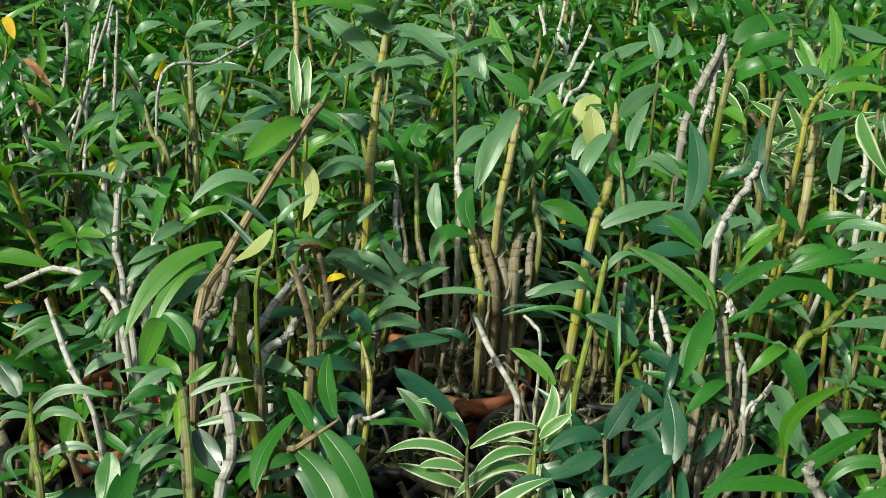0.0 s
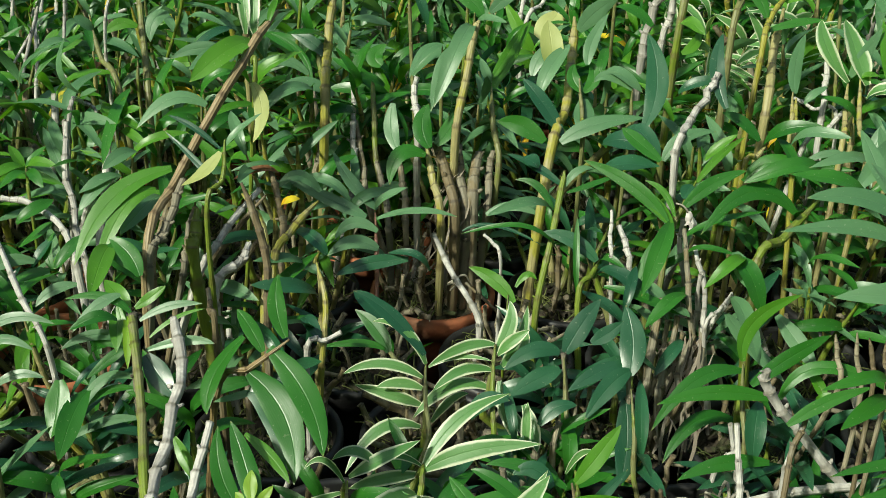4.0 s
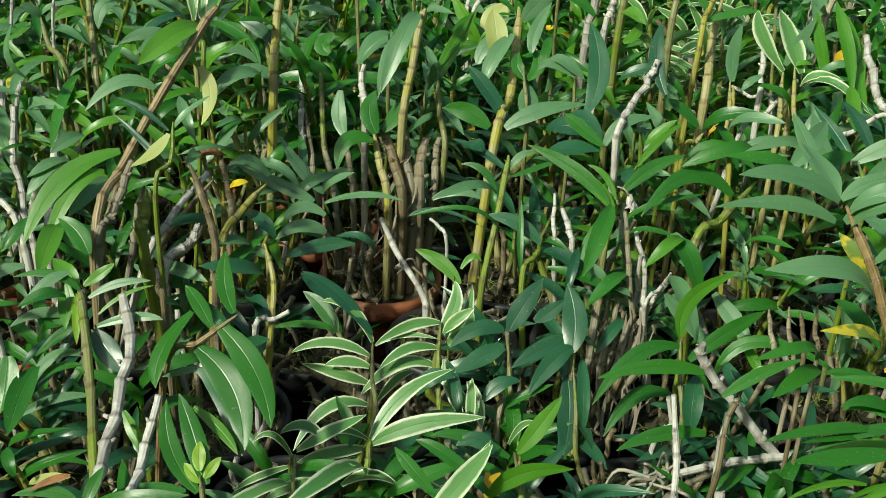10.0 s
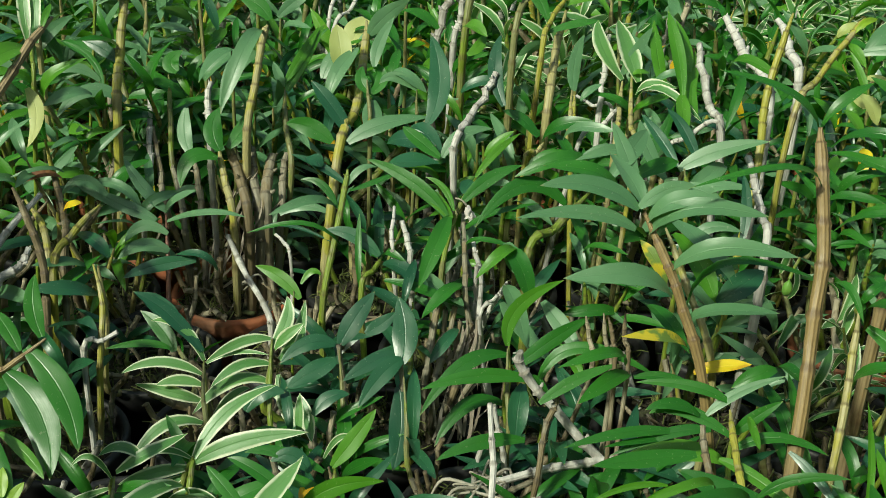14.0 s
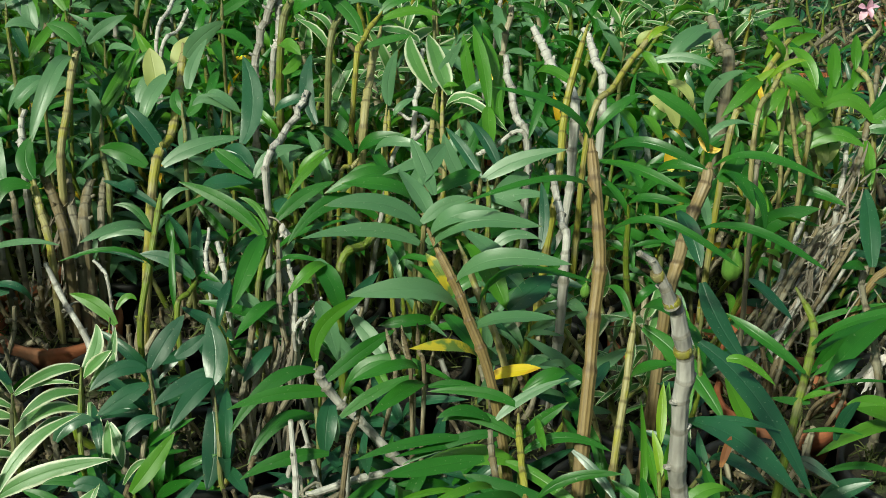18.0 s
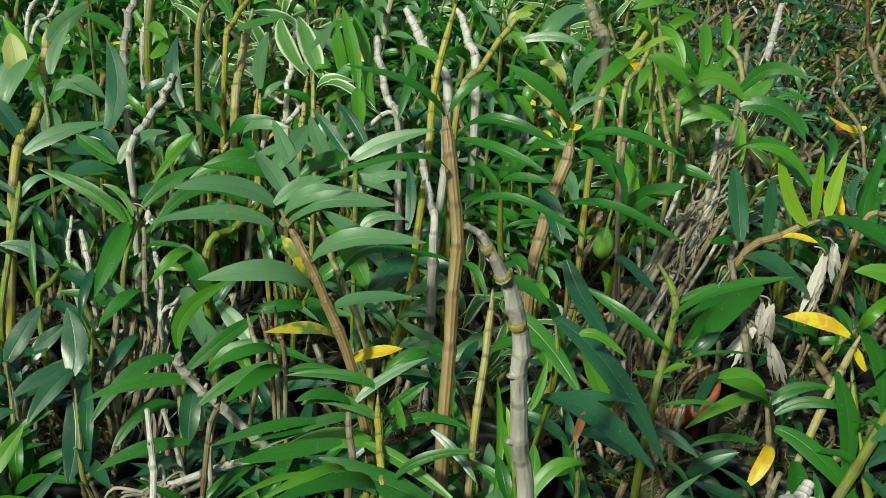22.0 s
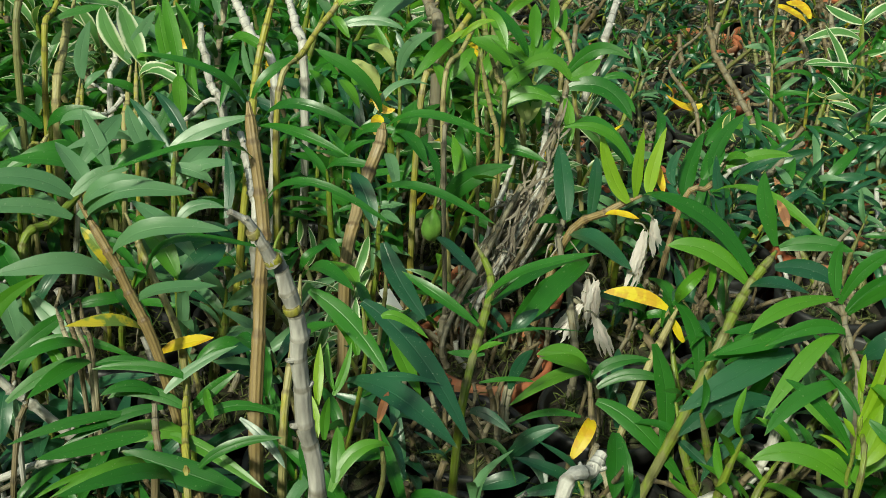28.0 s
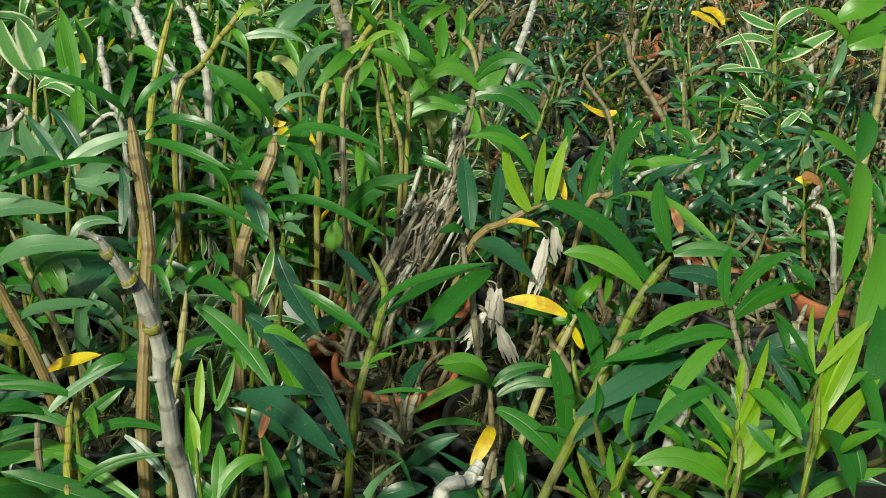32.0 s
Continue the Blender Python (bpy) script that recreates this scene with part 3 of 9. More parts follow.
def brush(p, n, leaves=6, top=0.115, kinds="dggp", joined=False, old=8):
    """Old cut canes and smaller leafy shoots at the foot of a plant."""
    blades = []
    old_canes(p, rng, old, 0.075, old // 3)
    for i in range(n):
        g, rr = rng.uniform(0, 6.283), 0.045 * math.sqrt(rng.random())
        foot = np.array((rr * math.cos(g), rr * math.sin(g), H - 0.012))
        leafy = i < leaves
        h = rng.uniform(0.45, 1.0) * top if leafy else rng.uniform(0.03, min(top, 0.09))
        end = foot + np.array((foot[0] * 0.6 + rng.gauss(0, 0.12 * h), foot[1] * 0.6 + rng.gauss(0, 0.12 * h), h))
        kd, rad = rng.choice("gggy" if leafy else "kts"), rng.uniform(0.0024, 0.004)
        mid = (foot + end) / 2 + np.array((rng.gauss(0, 0.004), rng.gauss(0, 0.004), 0))
        c = part("cane", mesh_of("cane", *cane_data([foot, mid, end], rad, rad * 0.8, 0.02, 6, 0.1 if leafy else 0.6, node=0.12 if leafy else 0.2, tip=0.35 if leafy else 0.8, gnarl=0.4 if leafy else 1.0), CANE[kd]), p)
        az, kk = rng.uniform(0, 6.283), rng.choice(kinds)
        for j in range(rng.randint(4, 6) if joined else rng.randint(3, 5)) if leafy else ():
            a, l = az + math.pi * (j % 2) + rng.gauss(0, 0.4), rng.uniform(0.037, 0.064)
            b = foot + (end - foot) * (1.0 - 0.13 * j)
            t = b + l * np.array((math.cos(a) * 0.85, math.sin(a) * 0.85, rng.uniform(-0.1, 0.6) + (0.3 if j < 2 else 0)))
            d = leaf_data(b, t, l * rng.uniform(0.17, 0.25), rng.uniform(0.1, 0.4), rng.gauss(0, 15), 0.3, 7)
            if joined:
                blades.append((kk, d))
            else:
                part("leaf", mesh_of("leaf", *d, LEAF[kk]), c)
    for kk in sorted({k for k, _ in blades}):
        part("foliage", mesh_of("foliage", *join(*[d for k, d in blades if k == kk]), LEAF[kk]), p, kind="stuff")


# spots where little grows and the pots lie open
OPEN = [(0.01, 0.81), (0.02, 0.89), (0.05, 0.86), (0.69, 0.59), (0.72, 0.63), (0.65, 0.53), (0.62, 0.53), (0.74, 0.62), (0.90, 1.03), (0.94, 1.01), (0.51, 0.53), (0.25, 0.61), (0.20, 0.64), (0.30, 0.68), (0.04, 0.62), (0.04, 0.56), (-0.00, 0.56), (0.07, 0.54), (1.38, 1.36), (1.30, 1.25), (1.62, 1.30), (0.60, 0.64), (0.92, 0.74), (0.98, 0.64), (1.05, 0.745)]
CLAY_SPOTS = [(1.47, 1.46), (1.35, 1.52), (1.74, 1.42)]
# ---- the orchids that stand nearest, plant by plant ----
p = plant(-0.232, 0.743, "silvery grey-caned orchid with light green leaves in a black pot", black=True)
brush(p, 9, 7)
c = cane(p, "b", 0.0039, 0.0033, (-0.184, 0.744, 0.223), (-0.172, 0.804, 0.256), (-0.142, 0.839, 0.306), (-0.118, 0.878, 0.342), (-0.103, 0.908, 0.356))
leaf(c, "p", (-0.129, 0.884, 0.330), (-0.165, 0.850, 0.327), 0.0158, 0.20)
leaf(c, "l", (-0.119, 0.887, 0.337), (-0.162, 0.836, 0.323), 0.0211, 0.20)
leaf(c, "l", (-0.109, 0.894, 0.351), (-0.104, 0.912, 0.366), 0.0063, 0.10)
leaf(c, "p", (-0.192, 0.844, 0.223), (-0.213, 0.786, 0.219), 0.0203, 0.20)
leaf(c, "p", (-0.225, 0.904, 0.234), (-0.248, 0.879, 0.229), 0.0142, 0.20)
c = cane(p, "k", 0.0038, 0.0033, (-0.183, 0.743, 0.216), (-0.173, 0.764, 0.235), (-0.166, 0.801, 0.260))
leaf(c, "g", (-0.209, 0.744, 0.235), (-0.182, 0.715, 0.228), 0.0169, 0.30)
leaf(c, "l", (-0.207, 0.743, 0.234), (-0.208, 0.682, 0.228), 0.0181, 0.20)
c = cane(p, "s", 0.0032, 0.0028, (-0.257, 0.837, 0.139), (-0.274, 0.878, 0.180), (-0.285, 0.906, 0.214), (-0.292, 0.942, 0.243))
c = cane(p, "s", 0.0029, 0.0025, (-0.262, 0.824, 0.183), (-0.300, 0.857, 0.206), (-0.331, 0.869, 0.206), (-0.368, 0.861, 0.190))
leaf(c, "d", (-0.278, 0.775, 0.196), (-0.263, 0.795, 0.215), 0.0104, 0.10)
leaf(c, "g", (-0.261, 0.775, 0.196), (-0.245, 0.795, 0.214), 0.0121, 0.10)
leaf(c, "g", (-0.307, 0.833, 0.202), (-0.281, 0.851, 0.215), 0.0128, 0.20)
leaf(c, "d", (-0.326, 0.810, 0.200), (-0.347, 0.798, 0.198), 0.0115, 0.20)
c = cane(p, "s", 0.0024, 0.0021, (-0.250, 0.705, 0.167), (-0.271, 0.729, 0.194), (-0.301, 0.770, 0.231))
c = cane(p, "s", 0.0034, 0.0030, (-0.162, 0.785, 0.171), (-0.144, 0.813, 0.202), (-0.118, 0.859, 0.225))
c = cane(p, "k", 0.0031, 0.0027, (-0.166, 0.772, 0.188), (-0.163, 0.784, 0.211), (-0.161, 0.808, 0.233))
p = plant(-0.104, 0.743, "yellow-caned orchid with deep green leaves in a black pot", black=True)
brush(p, 6, 4, 0.09)
c = cane(p, "g", 0.0022, 0.0018, (-0.143, 0.767, 0.244), (-0.134, 0.790, 0.265), (-0.133, 0.805, 0.291))
leaf(c, "p", (-0.132, 0.803, 0.287), (-0.106, 0.813, 0.309), 0.0076, 0.10)
c = cane(p, "s", 0.0038, 0.0033, (-0.144, 0.784, 0.172), (-0.126, 0.804, 0.189), (-0.122, 0.819, 0.196))
leaf(c, "d", (-0.116, 0.856, 0.180), (-0.157, 0.829, 0.188), 0.0111, 0.20)
c = cane(p, "y", 0.0034, 0.0028, (-0.108, 0.778, 0.145), (-0.108, 0.809, 0.179), (-0.116, 0.845, 0.201), (-0.135, 0.875, 0.212))
c = cane(p, "y", 0.0035, 0.0029, (-0.102, 0.800, 0.184), (-0.088, 0.824, 0.207), (-0.070, 0.852, 0.218))
c = cane(p, "y", 0.0027, 0.0023, (-0.059, 0.727, 0.142), (-0.057, 0.750, 0.183), (-0.065, 0.775, 0.206))
leaf(c, "d", (-0.062, 0.821, 0.186), (-0.090, 0.842, 0.198), 0.0137, 0.30)
leaf(c, "d", (-0.068, 0.790, 0.170), (-0.115, 0.769, 0.188), 0.0149, 0.20)
leaf(c, "p", (-0.080, 0.819, 0.179), (-0.116, 0.795, 0.194), 0.0116, 0.20)
leaf(c, "d", (-0.074, 0.755, 0.170), (-0.059, 0.729, 0.166), 0.0128, 0.20)
c = cane(p, "k", 0.0033, 0.0029, (-0.096, 0.822, 0.183), (-0.102, 0.858, 0.205), (-0.110, 0.883, 0.229))
leaf(c, "y", (-0.101, 0.860, 0.209), (-0.085, 0.853, 0.219), 0.0120, 0.20)
leaf(c, "o", (-0.105, 0.882, 0.228), (-0.141, 0.872, 0.226), 0.0093, 0.30)
leaf(c, "p", (-0.103, 0.884, 0.232), (-0.142, 0.866, 0.236), 0.0056, 0.30)
c = cane(p, "s", 0.0025, 0.0021, (-0.069, 0.726, 0.158), (-0.057, 0.729, 0.166), (-0.044, 0.732, 0.172))
c = cane(p, "g", 0.0054, 0.0045, (-0.158, 0.778, 0.200), (-0.157, 0.788, 0.219), (-0.156, 0.799, 0.237))
c = cane(p, "k", 0.0026, 0.0022, (-0.131, 0.711, 0.186), (-0.135, 0.717, 0.196), (-0.140, 0.734, 0.205))
p = plant(-0.296, 0.854, "silvery grey-caned orchid with light green leaves in a terracotta pot")
brush(p, 9, 7)
c = cane(p, "s", 0.0037, 0.0032, (-0.254, 0.870, 0.164), (-0.256, 0.909, 0.198), (-0.256, 0.943, 0.244))
leaf(c, "y", (-0.263, 0.949, 0.211), (-0.280, 0.933, 0.201), 0.0060, 0.10)
leaf(c, "g", (-0.246, 0.983, 0.258), (-0.253, 0.899, 0.224), 0.0128, 0.10)
leaf(c, "p", (-0.243, 0.914, 0.207), (-0.273, 0.889, 0.202), 0.0126, 0.20)
leaf(c, "p", (-0.248, 0.913, 0.207), (-0.273, 0.882, 0.189), 0.0145, 0.20)
leaf(c, "l", (-0.257, 0.960, 0.235), (-0.267, 0.968, 0.252), 0.0131, 0.10)
leaf(c, "l", (-0.257, 0.960, 0.235), (-0.240, 0.967, 0.250), 0.0100, 0.10)
leaf(c, "l", (-0.259, 0.960, 0.234), (-0.281, 0.945, 0.227), 0.0120, 0.20)
c = cane(p, "s", 0.0020, 0.0018, (-0.291, 0.942, 0.243), (-0.283, 0.968, 0.250), (-0.271, 0.964, 0.243))
c = cane(p, "g", 0.0016, 0.0013, (-0.310, 0.877, 0.200), (-0.315, 0.892, 0.208), (-0.324, 0.917, 0.213))
leaf(c, "l", (-0.325, 0.916, 0.213), (-0.348, 0.893, 0.211), 0.0116, 0.20)
leaf(c, "l", (-0.325, 0.916, 0.213), (-0.338, 0.924, 0.229), 0.0107, 0.10)
leaf(c, "g", (-0.323, 0.916, 0.213), (-0.306, 0.924, 0.229), 0.0107, 0.10)
leaf(c, "l", (-0.323, 0.916, 0.212), (-0.291, 0.899, 0.222), 0.0116, 0.20)
leaf(c, "g", (-0.320, 0.905, 0.213), (-0.336, 0.880, 0.208), 0.0105, 0.20)
leaf(c, "g", (-0.319, 0.905, 0.213), (-0.299, 0.882, 0.210), 0.0105, 0.20)
p = plant(-0.424, 1.076, "silvery grey-caned orchid with light green leaves in a black pot", black=True)
brush(p, 12, 10, 0.19, "gplg", True)
c = cane(p, "s", 0.0025, 0.0021, (-0.436, 1.140, 0.148), (-0.468, 1.202, 0.206), (-0.500, 1.250, 0.260))
leaf(c, "o", (-0.461, 1.203, 0.279), (-0.419, 1.162, 0.263), 0.0094, 0.10)
leaf(c, "y", (-0.482, 1.222, 0.318), (-0.459, 1.183, 0.306), 0.0130, 0.10)
leaf(c, "o", (-0.453, 1.184, 0.239), (-0.427, 1.150, 0.236), 0.0083, 0.10)
c = cane(p, "s", 0.0019, 0.0017, (-0.407, 1.154, 0.176), (-0.397, 1.227, 0.259), (-0.383, 1.282, 0.327))
c = cane(p, "s", 0.0019, 0.0017, (-0.428, 1.153, 0.175), (-0.402, 1.216, 0.237), (-0.403, 1.265, 0.292))
leaf(c, "g", (-0.378, 1.120, 0.222), (-0.349, 1.136, 0.254), 0.0103, 0.20)
leaf(c, "l", (-0.370, 1.119, 0.220), (-0.328, 1.134, 0.250), 0.0138, 0.20)
leaf(c, "o", (-0.329, 1.138, 0.212), (-0.313, 1.143, 0.223), 0.0152, 0.20)
c = cane(p, "s", 0.0019, 0.0017, (-0.390, 1.157, 0.182), (-0.400, 1.222, 0.248), (-0.397, 1.271, 0.304))
c = cane(p, "s", 0.0021, 0.0018, (-0.435, 1.082, 0.142), (-0.464, 1.148, 0.188), (-0.483, 1.186, 0.243))
c = cane(p, "s", 0.0026, 0.0022, (-0.447, 1.140, 0.124), (-0.498, 1.237, 0.165), (-0.543, 1.346, 0.229))
c = cane(p, "s", 0.0023, 0.0020, (-0.442, 1.153, 0.129), (-0.482, 1.253, 0.174), (-0.523, 1.355, 0.226))
c = cane(p, "s", 0.0022, 0.0019, (-0.459, 1.129, 0.125), (-0.492, 1.199, 0.154), (-0.520, 1.253, 0.175))
p = plant(-0.296, 1.076, "orchid with bare silvery grey canes in a black pot", black=True)
brush(p, 12, 10, 0.19, "gplg", True)
c = cane(p, "s", 0.0019, 0.0017, (-0.357, 1.157, 0.184), (-0.370, 1.228, 0.260), (-0.377, 1.276, 0.316))
c = cane(p, "s", 0.0017, 0.0015, (-0.284, 1.068, 0.297), (-0.237, 1.110, 0.315), (-0.193, 1.173, 0.331))
p = plant(-0.488, 1.187, "orchid with bare silvery grey canes in a black pot", black=True)
brush(p, 12, 10, 0.19, "gplg", True)
c = cane(p, "s", 0.0020, 0.0017, (-0.433, 1.235, 0.229), (-0.430, 1.257, 0.274), (-0.451, 1.327, 0.306))
c = cane(p, "s", 0.0023, 0.0020, (-0.440, 1.192, 0.139), (-0.450, 1.272, 0.168), (-0.447, 1.358, 0.209))
p = plant(-0.232, 0.965, "green-caned orchid with grey-green leaves in a black pot", black=True)
brush(p, 12, 10, 0.19, "gplg", True)
c = cane(p, "g", 0.0035, 0.0030, (-0.250, 1.062, 0.215), (-0.261, 1.107, 0.263), (-0.276, 1.166, 0.317))
leaf(c, "p", (-0.276, 1.166, 0.317), (-0.237, 1.156, 0.343), 0.0137, 0.20)
leaf(c, "p", (-0.274, 1.160, 0.304), (-0.212, 1.125, 0.324), 0.0124, 0.20)
leaf(c, "p", (-0.265, 1.132, 0.292), (-0.204, 1.107, 0.310), 0.0123, 0.20)
leaf(c, "p", (-0.212, 1.087, 0.290), (-0.171, 1.064, 0.290), 0.0119, 0.20)
c = cane(p, "g", 0.0030, 0.0025, (-0.269, 1.036, 0.230), (-0.292, 1.069, 0.254), (-0.304, 1.090, 0.275))
leaf(c, "p", (-0.304, 1.090, 0.275), (-0.319, 1.086, 0.290), 0.0131, 0.10)
leaf(c, "p", (-0.303, 1.092, 0.277), (-0.269, 1.097, 0.289), 0.0121, 0.20)
leaf(c, "p", (-0.293, 1.074, 0.264), (-0.252, 1.051, 0.263), 0.0119, 0.30)
leaf(c, "p", (-0.322, 1.154, 0.292), (-0.294, 1.159, 0.303), 0.0138, 0.20)
leaf(c, "p", (-0.343, 1.217, 0.308), (-0.313, 1.223, 0.320), 0.0155, 0.20)
leaf(c, "g", (-0.419, 1.324, 0.298), (-0.450, 1.291, 0.299), 0.0217, 0.20)
leaf(c, "p", (-0.317, 1.057, 0.274), (-0.340, 1.035, 0.275), 0.0117, 0.20)
c = cane(p, "g", 0.0015, 0.0012, (-0.249, 0.936, 0.224), (-0.249, 0.952, 0.233), (-0.248, 0.957, 0.243))
leaf(c, "l", (-0.248, 0.957, 0.242), (-0.264, 0.953, 0.252), 0.0098, 0.20)
leaf(c, "l", (-0.248, 0.957, 0.242), (-0.230, 0.951, 0.254), 0.0098, 0.20)
leaf(c, "l", (-0.249, 0.956, 0.240), (-0.260, 0.941, 0.233), 0.0098, 0.20)
leaf(c, "l", (-0.249, 0.956, 0.240), (-0.228, 0.941, 0.236), 0.0098, 0.20)
leaf(c, "l", (-0.248, 0.957, 0.242), (-0.247, 0.966, 0.258), 0.0089, 0.10)
leaf(c, "l", (-0.249, 0.955, 0.238), (-0.267, 0.928, 0.228), 0.0107, 0.20)
leaf(c, "l", (-0.248, 0.952, 0.233), (-0.220, 0.925, 0.229), 0.0107, 0.20)
leaf(c, "y", (-0.251, 0.947, 0.225), (-0.242, 0.931, 0.216), 0.0069, 0.10)
p = plant(-0.168, 1.076, "yellow-caned orchid with grey-green leaves in a black pot", black=True)
brush(p, 12, 10, 0.19, "gplg", True)
c = cane(p, "y", 0.0033, 0.0028, (-0.159, 1.094, 0.283), (-0.161, 1.135, 0.322), (-0.171, 1.192, 0.370))
leaf(c, "p", (-0.198, 1.176, 0.338), (-0.231, 1.138, 0.327), 0.0159, 0.20)
leaf(c, "p", (-0.167, 1.117, 0.330), (-0.185, 1.077, 0.317), 0.0141, 0.10)
p = plant(-0.168, 0.854, "green-caned orchid with grey-green leaves in a black pot", black=True)
brush(p, 9, 7)
c = cane(p, "g", 0.0021, 0.0018, (-0.125, 0.910, 0.293), (-0.130, 0.937, 0.303), (-0.136, 0.965, 0.315))
leaf(c, "v", (-0.139, 0.966, 0.317), (-0.146, 1.000, 0.365), 0.0132, 0.10)
leaf(c, "v", (-0.131, 0.966, 0.315), (-0.132, 0.997, 0.359), 0.0137, 0.10)
leaf(c, "g", (-0.140, 0.958, 0.345), (-0.160, 0.948, 0.348), 0.0067, 0.20)
leaf(c, "d", (-0.155, 0.997, 0.311), (-0.186, 0.970, 0.301), 0.0119, 0.20)
leaf(c, "p", (-0.077, 0.900, 0.294), (-0.112, 0.877, 0.293), 0.0129, 0.25)
p = plant(-0.104, 0.965, "old brown-caned orchid with grey-green leaves in a black pot", black=True)
brush(p, 12, 10, 0.19, "gplg", True)
c = cane(p, "y", 0.0048, 0.0040, (-0.078, 1.014, 0.232), (-0.079, 1.056, 0.272), (-0.075, 1.089, 0.318), (-0.070, 1.131, 0.359))
leaf(c, "l", (-0.069, 1.129, 0.354), (-0.156, 1.084, 0.378), 0.0269, 0.30)
leaf(c, "p", (-0.068, 1.115, 0.350), (-0.007, 1.066, 0.339), 0.0182, 0.30)
leaf(c, "p", (-0.076, 1.091, 0.323), (-0.116, 1.057, 0.320), 0.0139, 0.20)
leaf(c, "g", (-0.079, 1.059, 0.280), (-0.114, 1.034, 0.295), 0.0127, 0.20)
leaf(c, "p", (-0.028, 1.102, 0.322), (-0.100, 1.077, 0.317), 0.0140, 0.20)
c = cane(p, "s", 0.0032, 0.0027, (-0.051, 1.005, 0.166), (-0.055, 1.033, 0.194), (-0.056, 1.076, 0.230))
c = cane(p, "k", 0.0032, 0.0027, (-0.089, 1.006, 0.164), (-0.085, 1.031, 0.189), (-0.096, 1.077, 0.228))
p = plant(0.024, 0.965, "old brown-caned orchid with grey-green leaves in a terracotta pot")
brush(p, 3, 1, 0.03, "d", True, old=14)
c = cane(p, "y", 0.0042, 0.0035, (0.041, 0.973, 0.216), (0.049, 0.998, 0.267), (0.057, 1.026, 0.303), (0.060, 1.031, 0.313))
leaf(c, "p", (0.055, 1.029, 0.308), (0.021, 0.950, 0.261), 0.0182, 0.35)
leaf(c, "p", (0.020, 1.057, 0.321), (0.014, 1.083, 0.351), 0.0169, 0.10)
leaf(c, "d", (0.014, 1.048, 0.302), (0.001, 1.064, 0.335), 0.0116, 0.10)
c = cane(p, "y", 0.0038, 0.0032, (0.029, 0.932, 0.168), (0.021, 0.956, 0.190), (0.015, 0.983, 0.217))
c = cane(p, "k", 0.0051, 0.0044, (0.042, 0.940, 0.164), (0.034, 0.967, 0.190), (0.024, 0.982, 0.215))
c = cane(p, "k", 0.0051, 0.0045, (0.051, 0.949, 0.160), (0.045, 0.976, 0.187), (0.044, 0.989, 0.210))
c = cane(p, "k", 0.0056, 0.0049, (0.058, 0.951, 0.165), (0.060, 0.975, 0.188), (0.064, 0.993, 0.200))
c = cane(p, "s", 0.0033, 0.0029, (0.007, 0.986, 0.221), (0.004, 1.018, 0.236), (0.004, 1.049, 0.250))
leaf(c, "p", (0.001, 1.031, 0.259), (0.032, 1.044, 0.285), 0.0179, 0.20)
c = cane(p, "g", 0.0031, 0.0026, (0.081, 0.974, 0.188), (0.076, 1.005, 0.221), (0.075, 1.042, 0.246))
leaf(c, "p", (0.074, 1.043, 0.248), (0.064, 1.055, 0.269), 0.0107, 0.10)
leaf(c, "g", (0.085, 1.014, 0.239), (0.116, 1.013, 0.260), 0.0084, 0.20)
c = cane(p, "k", 0.0038, 0.0033, (0.071, 0.962, 0.165), (0.073, 0.984, 0.184), (0.077, 0.994, 0.202))
c = cane(p, "k", 0.0033, 0.0029, (-0.002, 0.964, 0.140), (-0.005, 0.991, 0.167), (-0.014, 1.016, 0.191))
c = cane(p, "k", 0.0033, 0.0029, (-0.018, 0.964, 0.139), (-0.024, 0.992, 0.166), (-0.033, 1.015, 0.185))
c = cane(p, "k", 0.0032, 0.0027, (-0.038, 0.994, 0.148), (-0.044, 1.022, 0.176), (-0.053, 1.050, 0.205))
c = cane(p, "g", 0.0030, 0.0025, (-0.030, 1.009, 0.176), (-0.035, 1.052, 0.211), (-0.039, 1.093, 0.242))
p = plant(0.088, 0.854, "silvery grey-caned orchid with deep green leaves in a black pot", black=True)
brush(p, 3, 1, 0.03, "d", True, old=14)
c = cane(p, "y", 0.0049, 0.0041, (0.123, 0.945, 0.222), (0.140, 1.000, 0.241), (0.150, 1.062, 0.269), (0.155, 1.100, 0.296))
leaf(c, "c", (0.128, 1.028, 0.269), (0.124, 1.050, 0.308), 0.0242, 0.10)
leaf(c, "d", (0.187, 0.944, 0.248), (0.212, 0.910, 0.232), 0.0207, 0.30)
leaf(c, "d", (0.167, 0.938, 0.236), (0.208, 0.916, 0.242), 0.0227, 0.20)
leaf(c, "d", (0.165, 0.909, 0.225), (0.209, 0.890, 0.237), 0.0241, 0.20)
leaf(c, "p", (0.115, 0.997, 0.252), (0.145, 1.039, 0.290), 0.0177, 0.20)
c = cane(p, "g", 0.0014, 0.0012, (0.082, 0.809, 0.119), (0.084, 0.826, 0.150))
c = cane(p, "s", 0.0032, 0.0027, (0.062, 0.852, 0.112), (0.040, 0.897, 0.129), (0.023, 0.932, 0.147))
c = cane(p, "s", 0.0018, 0.0016, (0.081, 0.883, 0.149), (0.074, 0.899, 0.157), (0.067, 0.912, 0.158))
c = cane(p, "g", 0.0032, 0.0027, (0.108, 0.828, 0.136), (0.119, 0.855, 0.186), (0.128, 0.885, 0.219), (0.130, 0.892, 0.231))
leaf(c, "p", (0.120, 0.876, 0.202), (0.064, 0.849, 0.209), 0.0113, 0.30)
leaf(c, "d", (0.109, 0.894, 0.233), (0.095, 0.899, 0.239), 0.0163, 0.20)
leaf(c, "g", (0.124, 0.851, 0.178), (0.045, 0.852, 0.191), 0.0057, 0.40)
